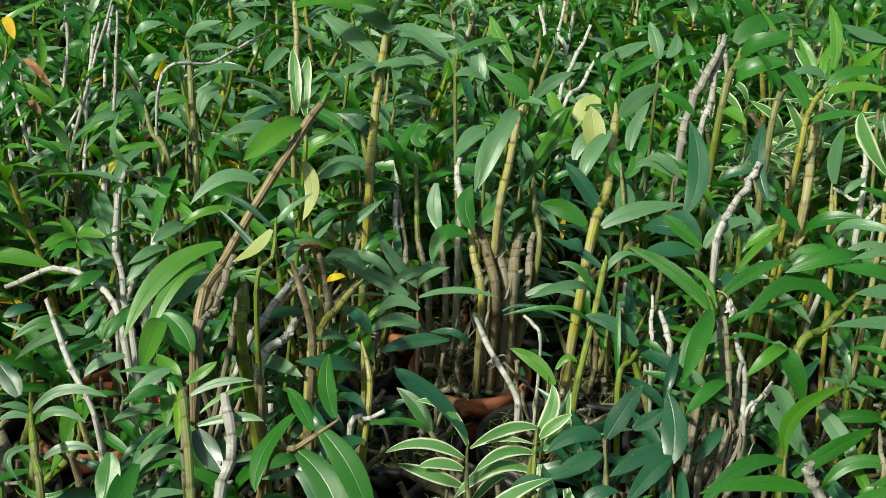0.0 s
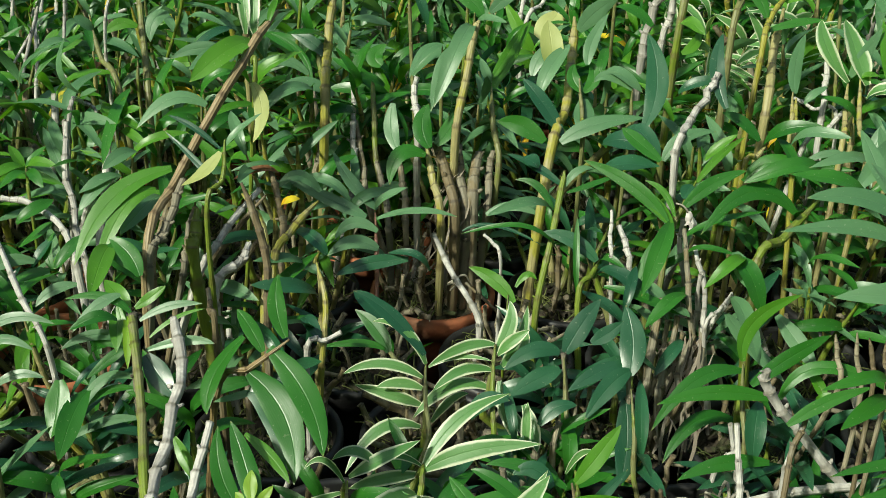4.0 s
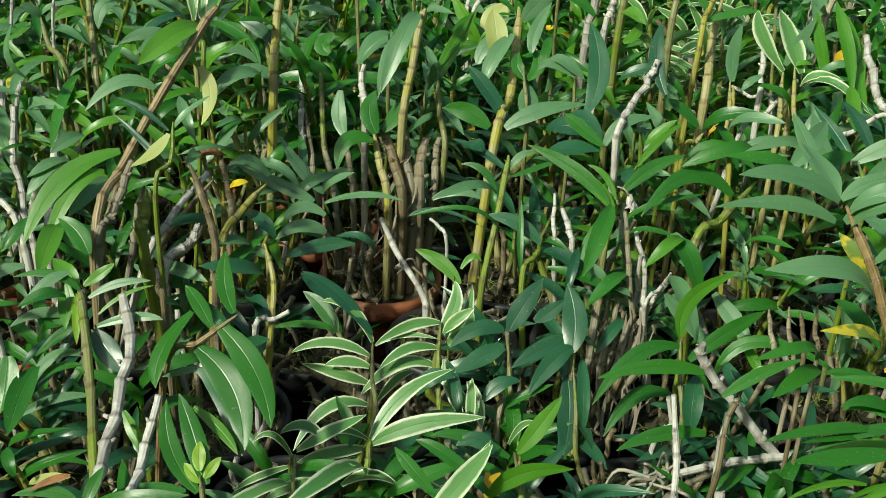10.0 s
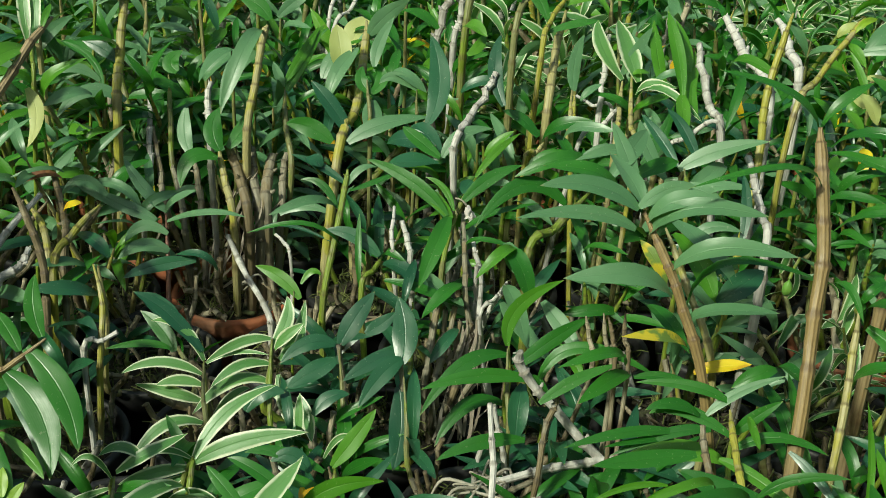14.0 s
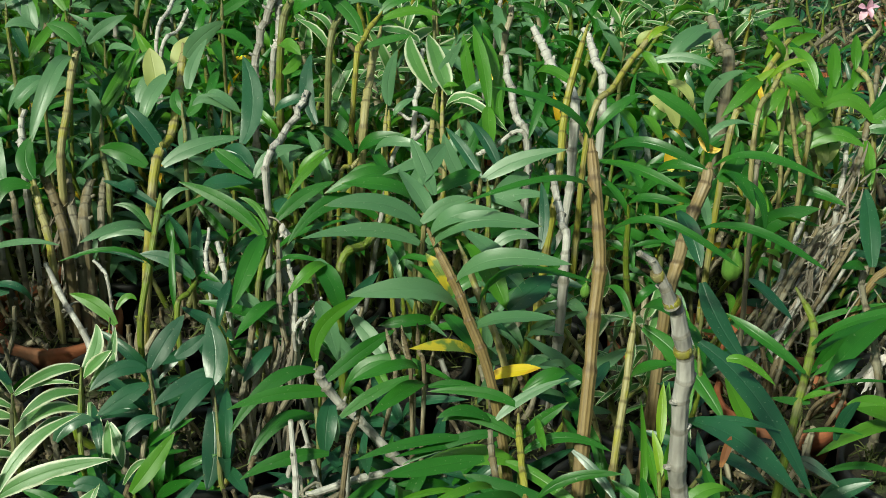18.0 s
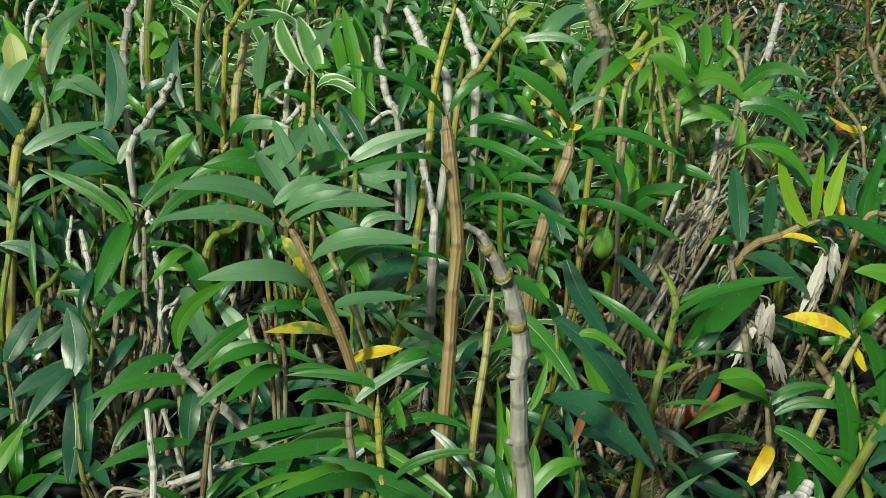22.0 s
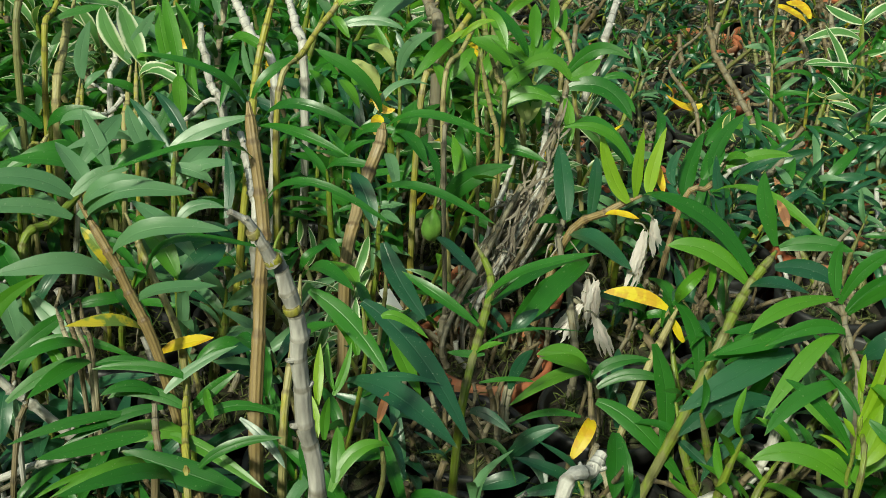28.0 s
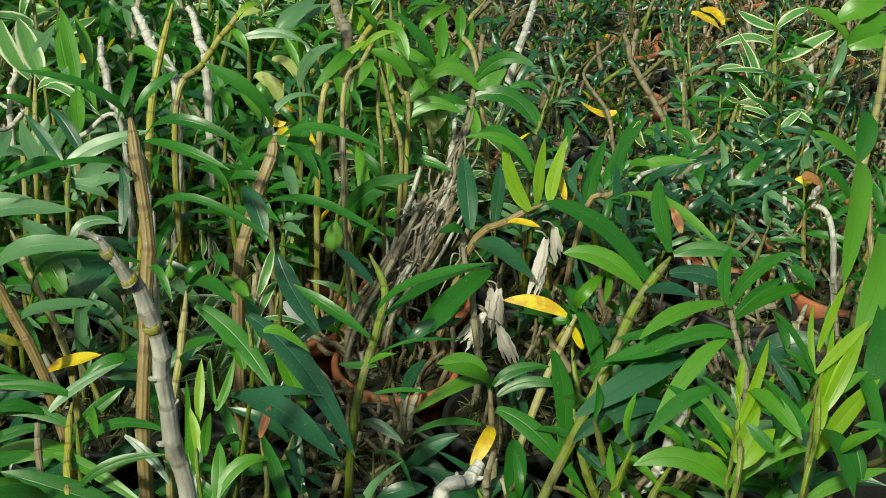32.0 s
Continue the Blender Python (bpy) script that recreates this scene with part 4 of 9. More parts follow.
p = plant(0.152, 0.965, "green-caned orchid with grey-green leaves in a black pot", black=True)
brush(p, 9, 7)
c = cane(p, "g", 0.0023, 0.0019, (0.152, 0.956, 0.226), (0.153, 0.978, 0.244), (0.151, 1.004, 0.270))
leaf(c, "p", (0.172, 1.005, 0.273), (0.204, 0.977, 0.268), 0.0174, 0.40)
p = plant(-0.040, 0.854, "reddish-caned orchid with grey-green leaves in a black pot", black=True)
brush(p, 3, 1, 0.03, "d", True, old=14)
c = cane(p, "r", 0.0024, 0.0020, (-0.025, 0.861, 0.097), (-0.025, 0.885, 0.140), (-0.028, 0.917, 0.176))
leaf(c, "p", (-0.028, 0.918, 0.178), (0.000, 0.917, 0.200), 0.0109, 0.20)
leaf(c, "d", (0.020, 0.855, 0.154), (-0.015, 0.864, 0.165), 0.0086, 0.50)
leaf(c, "d", (-0.012, 0.817, 0.123), (-0.042, 0.832, 0.147), 0.0197, 0.10)
p = plant(0.152, 0.743, "old brown-caned orchid with green leaves in a black pot", black=True)
brush(p, 7, 6, 0.055, "dgd", True, old=10)
c = cane(p, "g", 0.0028, 0.0023, (0.139, 0.814, 0.155), (0.151, 0.831, 0.167), (0.159, 0.846, 0.173))
leaf(c, "d", (0.158, 0.833, 0.171), (0.195, 0.803, 0.162), 0.0158, 0.20)
leaf(c, "g", (0.160, 0.844, 0.170), (0.177, 0.824, 0.177), 0.0084, 0.50)
leaf(c, "g", (0.158, 0.809, 0.169), (0.220, 0.787, 0.157), 0.0119, 0.10)
leaf(c, "g", (0.138, 0.816, 0.159), (0.139, 0.855, 0.207), 0.0065, 0.10)
c = cane(p, "k", 0.0032, 0.0028, (0.195, 0.735, 0.104), (0.203, 0.761, 0.130), (0.216, 0.787, 0.156))
c = cane(p, "k", 0.0032, 0.0028, (0.208, 0.735, 0.104), (0.214, 0.758, 0.126), (0.226, 0.780, 0.145))
leaf(c, "g", (0.220, 0.795, 0.172), (0.185, 0.766, 0.158), 0.0135, 0.20)
leaf(c, "d", (0.214, 0.761, 0.151), (0.189, 0.732, 0.138), 0.0114, 0.20)
c = cane(p, "k", 0.0033, 0.0028, (0.188, 0.748, 0.106), (0.196, 0.774, 0.132), (0.204, 0.803, 0.163))
c = cane(p, "g", 0.0022, 0.0018, (0.173, 0.736, 0.103), (0.178, 0.762, 0.129), (0.181, 0.799, 0.154))
c = cane(p, "k", 0.0026, 0.0023, (0.222, 0.739, 0.113), (0.230, 0.760, 0.131), (0.234, 0.781, 0.149))
p = plant(0.216, 0.854, "silvery grey-caned orchid with green leaves in a black pot", black=True)
brush(p, 9, 7)
c = cane(p, "g", 0.0025, 0.0021, (0.207, 0.827, 0.165), (0.220, 0.865, 0.194), (0.229, 0.874, 0.211), (0.243, 0.901, 0.220))
leaf(c, "d", (0.228, 0.876, 0.215), (0.237, 0.891, 0.221), 0.0144, 0.10)
leaf(c, "g", (0.214, 0.850, 0.206), (0.184, 0.787, 0.174), 0.0174, 0.15)
leaf(c, "g", (0.225, 0.851, 0.190), (0.288, 0.842, 0.222), 0.0084, 0.20)
leaf(c, "g", (0.226, 0.836, 0.184), (0.263, 0.817, 0.195), 0.0065, 0.40)
c = cane(p, "s", 0.0037, 0.0032, (0.221, 0.892, 0.242), (0.237, 0.925, 0.262), (0.253, 0.946, 0.280), (0.263, 0.959, 0.294))
leaf(c, "g", (0.335, 0.863, 0.243), (0.266, 0.845, 0.245), 0.0167, 0.40)
leaf(c, "p", (0.374, 0.864, 0.250), (0.314, 0.840, 0.262), 0.0111, 0.30)
leaf(c, "d", (0.235, 0.975, 0.269), (0.268, 0.971, 0.285), 0.0121, 0.20)
c = cane(p, "s", 0.0028, 0.0024, (0.182, 0.828, 0.164), (0.179, 0.839, 0.185), (0.176, 0.867, 0.192))
c = cane(p, "s", 0.0019, 0.0017, (0.167, 0.833, 0.172), (0.166, 0.845, 0.192), (0.170, 0.874, 0.204))
p = plant(0.280, 0.965, "yellow-caned orchid with green leaves in a black pot", black=True)
brush(p, 12, 10, 0.19, "gplg", True)
c = cane(p, "y", 0.0026, 0.0022, (0.289, 0.929, 0.214), (0.301, 0.936, 0.227), (0.309, 0.941, 0.236))
leaf(c, "g", (0.307, 0.941, 0.236), (0.347, 0.920, 0.264), 0.0158, 0.25)
leaf(c, "g", (0.319, 0.943, 0.241), (0.333, 0.904, 0.215), 0.0129, 0.20)
c = cane(p, "s", 0.0025, 0.0022, (0.339, 0.936, 0.231), (0.362, 0.954, 0.246), (0.389, 0.982, 0.257))
c = cane(p, "y", 0.0045, 0.0038, (0.319, 0.989, 0.239), (0.333, 1.041, 0.277), (0.351, 1.091, 0.311))
c = cane(p, "y", 0.0024, 0.0020, (0.332, 0.954, 0.225), (0.342, 0.997, 0.264))
c = cane(p, "g", 0.0038, 0.0032, (0.292, 1.042, 0.290), (0.310, 1.085, 0.332), (0.322, 1.135, 0.368))
leaf(c, "g", (0.299, 1.061, 0.328), (0.276, 1.076, 0.361), 0.0116, 0.10)
c = cane(p, "y", 0.0031, 0.0026, (0.314, 1.017, 0.284), (0.327, 1.052, 0.311), (0.350, 1.083, 0.329))
leaf(c, "g", (0.344, 1.130, 0.357), (0.404, 1.099, 0.363), 0.0141, 0.20)
p = plant(0.280, 0.743, "silvery grey-caned orchid with light green leaves in a black pot", black=True)
brush(p, 7, 6, 0.055, "dgd", True, old=10)
c = cane(p, "g", 0.0041, 0.0035, (0.274, 0.803, 0.193), (0.302, 0.831, 0.205), (0.339, 0.872, 0.220))
leaf(c, "g", (0.253, 0.799, 0.203), (0.271, 0.760, 0.176), 0.0205, 0.30)
leaf(c, "l", (0.262, 0.798, 0.203), (0.227, 0.771, 0.191), 0.0125, 0.40)
leaf(c, "p", (0.254, 0.784, 0.177), (0.264, 0.725, 0.154), 0.0176, 0.20)
c = cane(p, "k", 0.0025, 0.0022, (0.225, 0.782, 0.149), (0.224, 0.809, 0.176), (0.226, 0.856, 0.198))
c = cane(p, "s", 0.0025, 0.0022, (0.234, 0.779, 0.145), (0.237, 0.806, 0.172), (0.233, 0.840, 0.191))
c = cane(p, "s", 0.0018, 0.0016, (0.232, 0.771, 0.151), (0.247, 0.788, 0.162), (0.259, 0.803, 0.169))
p = plant(0.408, 0.965, "orchid with bare silvery grey canes in a black pot", black=True)
brush(p, 12, 10, 0.19, "gplg", True)
c = cane(p, "s", 0.0019, 0.0016, (0.378, 0.973, 0.241), (0.364, 1.001, 0.247), (0.354, 1.025, 0.248))
c = cane(p, "s", 0.0029, 0.0026, (0.366, 0.978, 0.241), (0.377, 1.016, 0.272), (0.386, 1.052, 0.299))
p = plant(0.344, 0.854, "yellow-caned orchid with grey-green leaves in a black pot", black=True)
brush(p, 9, 7)
c = cane(p, "y", 0.0028, 0.0024, (0.372, 0.933, 0.230), (0.379, 0.957, 0.253), (0.388, 0.992, 0.275))
leaf(c, "p", (0.426, 1.016, 0.282), (0.385, 1.055, 0.306), 0.0159, 0.10)
c = cane(p, "y", 0.0026, 0.0022, (0.332, 0.934, 0.226), (0.339, 0.968, 0.248), (0.343, 0.988, 0.262))
leaf(c, "p", (0.344, 0.966, 0.265), (0.364, 0.973, 0.279), 0.0091, 0.20)
c = cane(p, "y", 0.0025, 0.0021, (0.378, 0.891, 0.238), (0.384, 0.935, 0.257), (0.391, 0.973, 0.287))
leaf(c, "v", (0.397, 0.970, 0.282), (0.385, 1.020, 0.325), 0.0244, 0.10)
leaf(c, "v", (0.389, 0.946, 0.278), (0.422, 0.932, 0.290), 0.0113, 0.40)
leaf(c, "v", (0.391, 0.945, 0.278), (0.436, 0.896, 0.273), 0.0102, 0.40)
leaf(c, "l", (0.391, 0.973, 0.287), (0.407, 0.971, 0.290), 0.0084, 0.30)
leaf(c, "l", (0.420, 0.909, 0.290), (0.418, 0.977, 0.347), 0.0143, 0.05)
leaf(c, "l", (0.420, 0.911, 0.292), (0.415, 0.874, 0.267), 0.0149, 0.10)
leaf(c, "p", (0.379, 0.892, 0.240), (0.394, 0.907, 0.274), 0.0131, 0.10)
leaf(c, "l", (0.431, 0.919, 0.272), (0.447, 0.973, 0.311), 0.0143, 0.05)
leaf(c, "p", (0.408, 0.968, 0.277), (0.453, 0.960, 0.294), 0.0093, 0.40)
p = plant(0.088, 0.633, "green-caned orchid with white-edged leaves in a black pot", black=True)
brush(p, 7, 6, 0.055, "dgd", True, old=10)
c = cane(p, "g", 0.0022, 0.0018, (0.121, 0.685, 0.107), (0.121, 0.710, 0.131), (0.119, 0.725, 0.159))
c = cane(p, "g", 0.0022, 0.0018, (0.068, 0.683, 0.118), (0.067, 0.712, 0.139), (0.069, 0.730, 0.162))
leaf(c, "v", (0.071, 0.727, 0.157), (0.093, 0.727, 0.180), 0.0110, 0.10)
leaf(c, "v", (0.089, 0.662, 0.124), (0.090, 0.677, 0.152), 0.0089, 0.05)
leaf(c, "g", (0.076, 0.672, 0.121), (0.051, 0.665, 0.126), 0.0098, 0.20)
p = plant(0.216, 0.633, "old brown-caned orchid with green leaves in a black pot", black=True)
brush(p, 7, 6, 0.055, "dgd", True, old=10)
c = cane(p, "g", 0.0022, 0.0018, (0.168, 0.662, 0.094), (0.168, 0.679, 0.123), (0.167, 0.704, 0.146))
c = cane(p, "g", 0.0021, 0.0018, (0.240, 0.654, 0.127), (0.241, 0.680, 0.153), (0.243, 0.700, 0.172))
leaf(c, "d", (0.253, 0.679, 0.154), (0.243, 0.642, 0.128), 0.0179, 0.10)
leaf(c, "l", (0.287, 0.661, 0.167), (0.293, 0.657, 0.179), 0.0056, 0.40)
c = cane(p, "k", 0.0024, 0.0021, (0.250, 0.596, 0.128), (0.257, 0.614, 0.161), (0.267, 0.625, 0.182))
c = cane(p, "s", 0.0023, 0.0020, (0.215, 0.635, 0.111), (0.223, 0.644, 0.129), (0.231, 0.640, 0.142))
c = cane(p, "k", 0.0029, 0.0025, (0.276, 0.614, 0.082), (0.287, 0.632, 0.094), (0.298, 0.649, 0.106))
c = cane(p, "k", 0.0028, 0.0024, (0.209, 0.586, 0.106), (0.235, 0.610, 0.111), (0.261, 0.621, 0.112))
p = plant(-0.040, 0.633, "green-caned orchid with white-edged leaves in a black pot", black=True)
brush(p, 7, 6, 0.055, "dgd", True, old=10)
c = cane(p, "g", 0.0020, 0.0017, (0.020, 0.673, 0.115), (0.018, 0.705, 0.132), (0.018, 0.726, 0.149))
c = cane(p, "g", 0.0023, 0.0019, (0.014, 0.606, 0.119), (0.017, 0.625, 0.132), (0.018, 0.638, 0.136))
leaf(c, "v", (0.015, 0.607, 0.121), (-0.040, 0.518, 0.161), 0.0151, 0.25)
c = cane(p, "g", 0.0019, 0.0016, (-0.032, 0.578, 0.125), (-0.032, 0.593, 0.132), (-0.032, 0.608, 0.137))
leaf(c, "v", (-0.031, 0.609, 0.139), (0.015, 0.627, 0.156), 0.0122, 0.15)
leaf(c, "v", (-0.035, 0.575, 0.140), (-0.080, 0.519, 0.158), 0.0119, 0.20)
leaf(c, "g", (-0.029, 0.595, 0.135), (0.009, 0.579, 0.151), 0.0096, 0.20)
p = plant(0.152, 0.522, "silvery grey-caned orchid with green leaves in a black pot", black=True)
brush(p, 7, 6, 0.055, "dgd", True, old=10)
c = cane(p, "g", 0.0024, 0.0020, (0.112, 0.538, 0.133), (0.113, 0.564, 0.157), (0.112, 0.582, 0.170))
leaf(c, "v", (0.049, 0.511, 0.159), (0.092, 0.550, 0.192), 0.0156, 0.10)
leaf(c, "y", (0.090, 0.550, 0.150), (0.100, 0.565, 0.158), 0.0100, 0.10)
leaf(c, "g", (0.090, 0.537, 0.148), (0.051, 0.538, 0.165), 0.0118, 0.20)
c = cane(p, "s", 0.0030, 0.0026, (0.163, 0.561, 0.118), (0.189, 0.581, 0.115))
c = cane(p, "s", 0.0033, 0.0029, (0.203, 0.550, 0.123), (0.209, 0.567, 0.132))
p = plant(-0.104, 0.522, "green-caned orchid with green leaves in a black pot", black=True)
brush(p, 6, 4, 0.08)
c = cane(p, "g", 0.0017, 0.0014, (-0.075, 0.500, 0.165), (-0.079, 0.518, 0.176), (-0.082, 0.532, 0.181))
c = cane(p, "g", 0.0032, 0.0027, (-0.140, 0.517, 0.167), (-0.157, 0.593, 0.198), (-0.170, 0.644, 0.225), (-0.179, 0.669, 0.229))
leaf(c, "l", (-0.178, 0.668, 0.228), (-0.198, 0.687, 0.239), 0.0137, 0.10)
leaf(c, "l", (-0.183, 0.671, 0.231), (-0.181, 0.638, 0.214), 0.0119, 0.10)
leaf(c, "b", (-0.178, 0.658, 0.229), (-0.171, 0.624, 0.211), 0.0066, 0.10)
leaf(c, "g", (-0.196, 0.618, 0.198), (-0.202, 0.565, 0.184), 0.0177, 0.10)
leaf(c, "g", (-0.181, 0.648, 0.232), (-0.209, 0.637, 0.231), 0.0110, 0.30)
c = cane(p, "s", 0.0034, 0.0029, (-0.121, 0.502, 0.163), (-0.119, 0.545, 0.179), (-0.114, 0.589, 0.197))
c = cane(p, "g", 0.0016, 0.0014, (-0.138, 0.478, 0.180), (-0.140, 0.494, 0.187))
leaf(c, "g", (-0.140, 0.494, 0.188), (-0.132, 0.513, 0.203), 0.0089, 0.10)
leaf(c, "g", (-0.137, 0.492, 0.185), (-0.079, 0.480, 0.211), 0.0131, 0.25)
leaf(c, "g", (-0.137, 0.491, 0.182), (-0.175, 0.461, 0.207), 0.0116, 0.25)
leaf(c, "c", (-0.182, 0.534, 0.173), (-0.153, 0.519, 0.190), 0.0086, 0.10)
leaf(c, "g", (-0.185, 0.521, 0.189), (-0.193, 0.537, 0.197), 0.0085, 0.30)
p = plant(-0.168, 0.633, "ribbed brown-caned orchid with light green leaves in a black pot", black=True)
brush(p, 9, 7)
c = cane(p, "b", 0.0025, 0.0021, (-0.114, 0.614, 0.200), (-0.091, 0.613, 0.222), (-0.067, 0.621, 0.237))
p = plant(-0.168, 0.411, "orchid with bare silvery grey canes in a black pot", black=True)
brush(p, 9, 7)
c = cane(p, "s", 0.0042, 0.0036, (-0.139, 0.487, 0.176), (-0.138, 0.554, 0.193), (-0.136, 0.609, 0.218), (-0.146, 0.651, 0.232))
p = plant(0.408, 0.522, "ribbed brown-caned orchid with green leaves in a black pot", black=True)
brush(p, 9, 7)
c = cane(p, "b", 0.0040, 0.0033, (0.351, 0.580, 0.215), (0.334, 0.597, 0.269), (0.322, 0.609, 0.297), (0.309, 0.626, 0.320))
leaf(c, "p", (0.312, 0.623, 0.316), (0.355, 0.612, 0.337), 0.0161, 0.30)
leaf(c, "p", (0.313, 0.619, 0.310), (0.378, 0.593, 0.334), 0.0167, 0.30)
leaf(c, "p", (0.326, 0.605, 0.291), (0.395, 0.577, 0.314), 0.0174, 0.25)
leaf(c, "p", (0.326, 0.596, 0.275), (0.253, 0.590, 0.294), 0.0173, 0.25)
leaf(c, "p", (0.338, 0.596, 0.259), (0.387, 0.571, 0.278), 0.0140, 0.20)
leaf(c, "h", (0.341, 0.595, 0.238), (0.292, 0.582, 0.256), 0.0126, 0.20)
leaf(c, "p", (0.319, 0.660, 0.310), (0.302, 0.696, 0.332), 0.0164, 0.10)
leaf(c, "h", (0.325, 0.610, 0.277), (0.310, 0.627, 0.301), 0.0112, 0.10)
leaf(c, "y", (0.354, 0.610, 0.208), (0.388, 0.598, 0.222), 0.0125, 0.10)
leaf(c, "p", (0.319, 0.755, 0.283), (0.357, 0.795, 0.308), 0.0175, 0.15)
leaf(c, "g", (0.327, 0.750, 0.278), (0.269, 0.752, 0.297), 0.0162, 0.30)
leaf(c, "d", (0.373, 0.638, 0.245), (0.408, 0.651, 0.263), 0.0200, 0.20)
c = cane(p, "b", 0.0052, 0.0043, (0.404, 0.543, 0.184), (0.415, 0.579, 0.254), (0.423, 0.607, 0.307), (0.424, 0.633, 0.353), (0.423, 0.644, 0.372))
leaf(c, "g", (0.424, 0.646, 0.367), (0.357, 0.661, 0.404), 0.0097, 0.30)
leaf(c, "g", (0.427, 0.649, 0.372), (0.458, 0.655, 0.398), 0.0091, 0.20)
leaf(c, "g", (0.429, 0.639, 0.356), (0.476, 0.590, 0.352), 0.0096, 0.15)
leaf(c, "g", (0.421, 0.621, 0.341), (0.326, 0.593, 0.354), 0.0072, 0.30)
leaf(c, "g", (0.422, 0.597, 0.320), (0.491, 0.537, 0.326), 0.0072, 0.40)
leaf(c, "g", (0.431, 0.640, 0.359), (0.487, 0.595, 0.367), 0.0096, 0.35)
leaf(c, "g", (0.417, 0.574, 0.297), (0.427, 0.543, 0.288), 0.0065, 0.40)
c = cane(p, "y", 0.0031, 0.0026, (0.416, 0.518, 0.197), (0.432, 0.552, 0.243), (0.443, 0.579, 0.275))
leaf(c, "g", (0.444, 0.577, 0.273), (0.465, 0.532, 0.286), 0.0145, 0.30)
leaf(c, "g", (0.443, 0.580, 0.277), (0.462, 0.584, 0.292), 0.0082, 0.50)
leaf(c, "g", (0.434, 0.548, 0.237), (0.453, 0.525, 0.267), 0.0130, 0.30)
leaf(c, "d", (0.454, 0.507, 0.236), (0.504, 0.440, 0.223), 0.0207, 0.25)
leaf(c, "l", (0.468, 0.530, 0.238), (0.459, 0.566, 0.252), 0.0125, 0.20)
p = plant(0.344, 0.633, "silvery grey-caned orchid with green leaves in a black pot", black=True)
brush(p, 7, 6, 0.055, "dgd", True, old=10)
c = cane(p, "y", 0.0029, 0.0025, (0.369, 0.614, 0.200), (0.353, 0.649, 0.255), (0.343, 0.678, 0.283))
leaf(c, "l", (0.351, 0.684, 0.275), (0.373, 0.638, 0.245), 0.0193, 0.20)
leaf(c, "p", (0.386, 0.641, 0.256), (0.350, 0.699, 0.281), 0.0162, 0.20)
leaf(c, "g", (0.350, 0.633, 0.246), (0.428, 0.608, 0.280), 0.0077, 0.60)
leaf(c, "g", (0.350, 0.799, 0.262), (0.392, 0.813, 0.273), 0.0153, 0.20)
leaf(c, "g", (0.403, 0.684, 0.247), (0.365, 0.672, 0.244), 0.0163, 0.20)
leaf(c, "g", (0.331, 0.656, 0.234), (0.351, 0.615, 0.220), 0.0139, 0.20)
c = cane(p, "s", 0.0038, 0.0033, (0.328, 0.630, 0.116), (0.273, 0.625, 0.120), (0.227, 0.614, 0.117))
c = cane(p, "s", 0.0037, 0.0032, (0.356, 0.622, 0.065), (0.288, 0.633, 0.138), (0.246, 0.642, 0.189), (0.239, 0.641, 0.207))
p = plant(0.472, 0.633, "ribbed brown-caned orchid with green leaves in a black pot", black=True)
brush(p, 9, 7)
c = cane(p, "b", 0.0052, 0.0044, (0.493, 0.637, 0.244), (0.508, 0.660, 0.282), (0.530, 0.685, 0.317), (0.534, 0.691, 0.329))
leaf(c, "g", (0.533, 0.695, 0.335), (0.488, 0.719, 0.379), 0.0141, 0.20)
leaf(c, "g", (0.536, 0.689, 0.326), (0.602, 0.641, 0.332), 0.0106, 0.30)
leaf(c, "g", (0.518, 0.661, 0.289), (0.588, 0.595, 0.286), 0.0096, 0.20)
leaf(c, "d", (0.505, 0.671, 0.300), (0.511, 0.631, 0.274), 0.0163, 0.10)
leaf(c, "g", (0.542, 0.685, 0.322), (0.556, 0.651, 0.308), 0.0123, 0.30)
leaf(c, "g", (0.473, 0.636, 0.265), (0.479, 0.611, 0.265), 0.0103, 0.30)
leaf(c, "l", (0.484, 0.583, 0.256), (0.473, 0.615, 0.261), 0.0132, 0.20)
leaf(c, "g", (0.484, 0.585, 0.259), (0.486, 0.551, 0.244), 0.0098, 0.20)
p = plant(0.344, 0.411, "silvery grey-caned orchid with green leaves in a black pot", black=True)
brush(p, 9, 7)
c = cane(p, "s", 0.0052, 0.0040, (0.402, 0.392, 0.235), (0.396, 0.392, 0.299), (0.3925, 0.392, 0.341), (0.389, 0.392, 0.370), (0.3795, 0.392, 0.396), gap=0.029, buds=0.6, sides=14, gnarl=0.8)
_o = np.array(p.matrix_basis.translation)
_tip = [np.array(q) - _o for q in ((0.3805, 0.392, 0.394), (0.374, 0.392, 0.405), (0.369, 0.393, 0.415), (0.360, 0.391, 0.423))]
part("cane_tip", mesh_of("cane_tip", *cane_data(_tip, 0.0036, 0.0021, 0.0115, 10, 1.0, random.Random(8), 0.22, 0.6, 1.2), CANE["s"]), c, "shrivelled grey-brown tip")
for _q, _d, _r in (((0.3800, 0.392, 0.3950), (-0.5, 0, 0.86), 0.0040), ((0.3893, 0.392, 0.3675), (-0.3, 0, 0.95), 0.0043), ((0.3712, 0.3925, 0.4100), (-0.5, 0, 0.86), 0.0031)):
    _q, _d = np.array(_q) - _o, np.array(_d)
    part("node_ring", mesh_of("node_ring", *tube_data([_q - _d * 0.0022, _q, _q + _d * 0.0022], [_r, _r * 1.1, _r], 12, 4), CANE["y"]), c, "olive ring at a joint")
c = cane(p, "y", 0.0027, 0.0022, (0.349, 0.482, 0.186), (0.356, 0.527, 0.207), (0.363, 0.563, 0.212))
leaf(c, "l", (0.375, 0.559, 0.209), (0.374, 0.532, 0.203), 0.0066, 0.10)
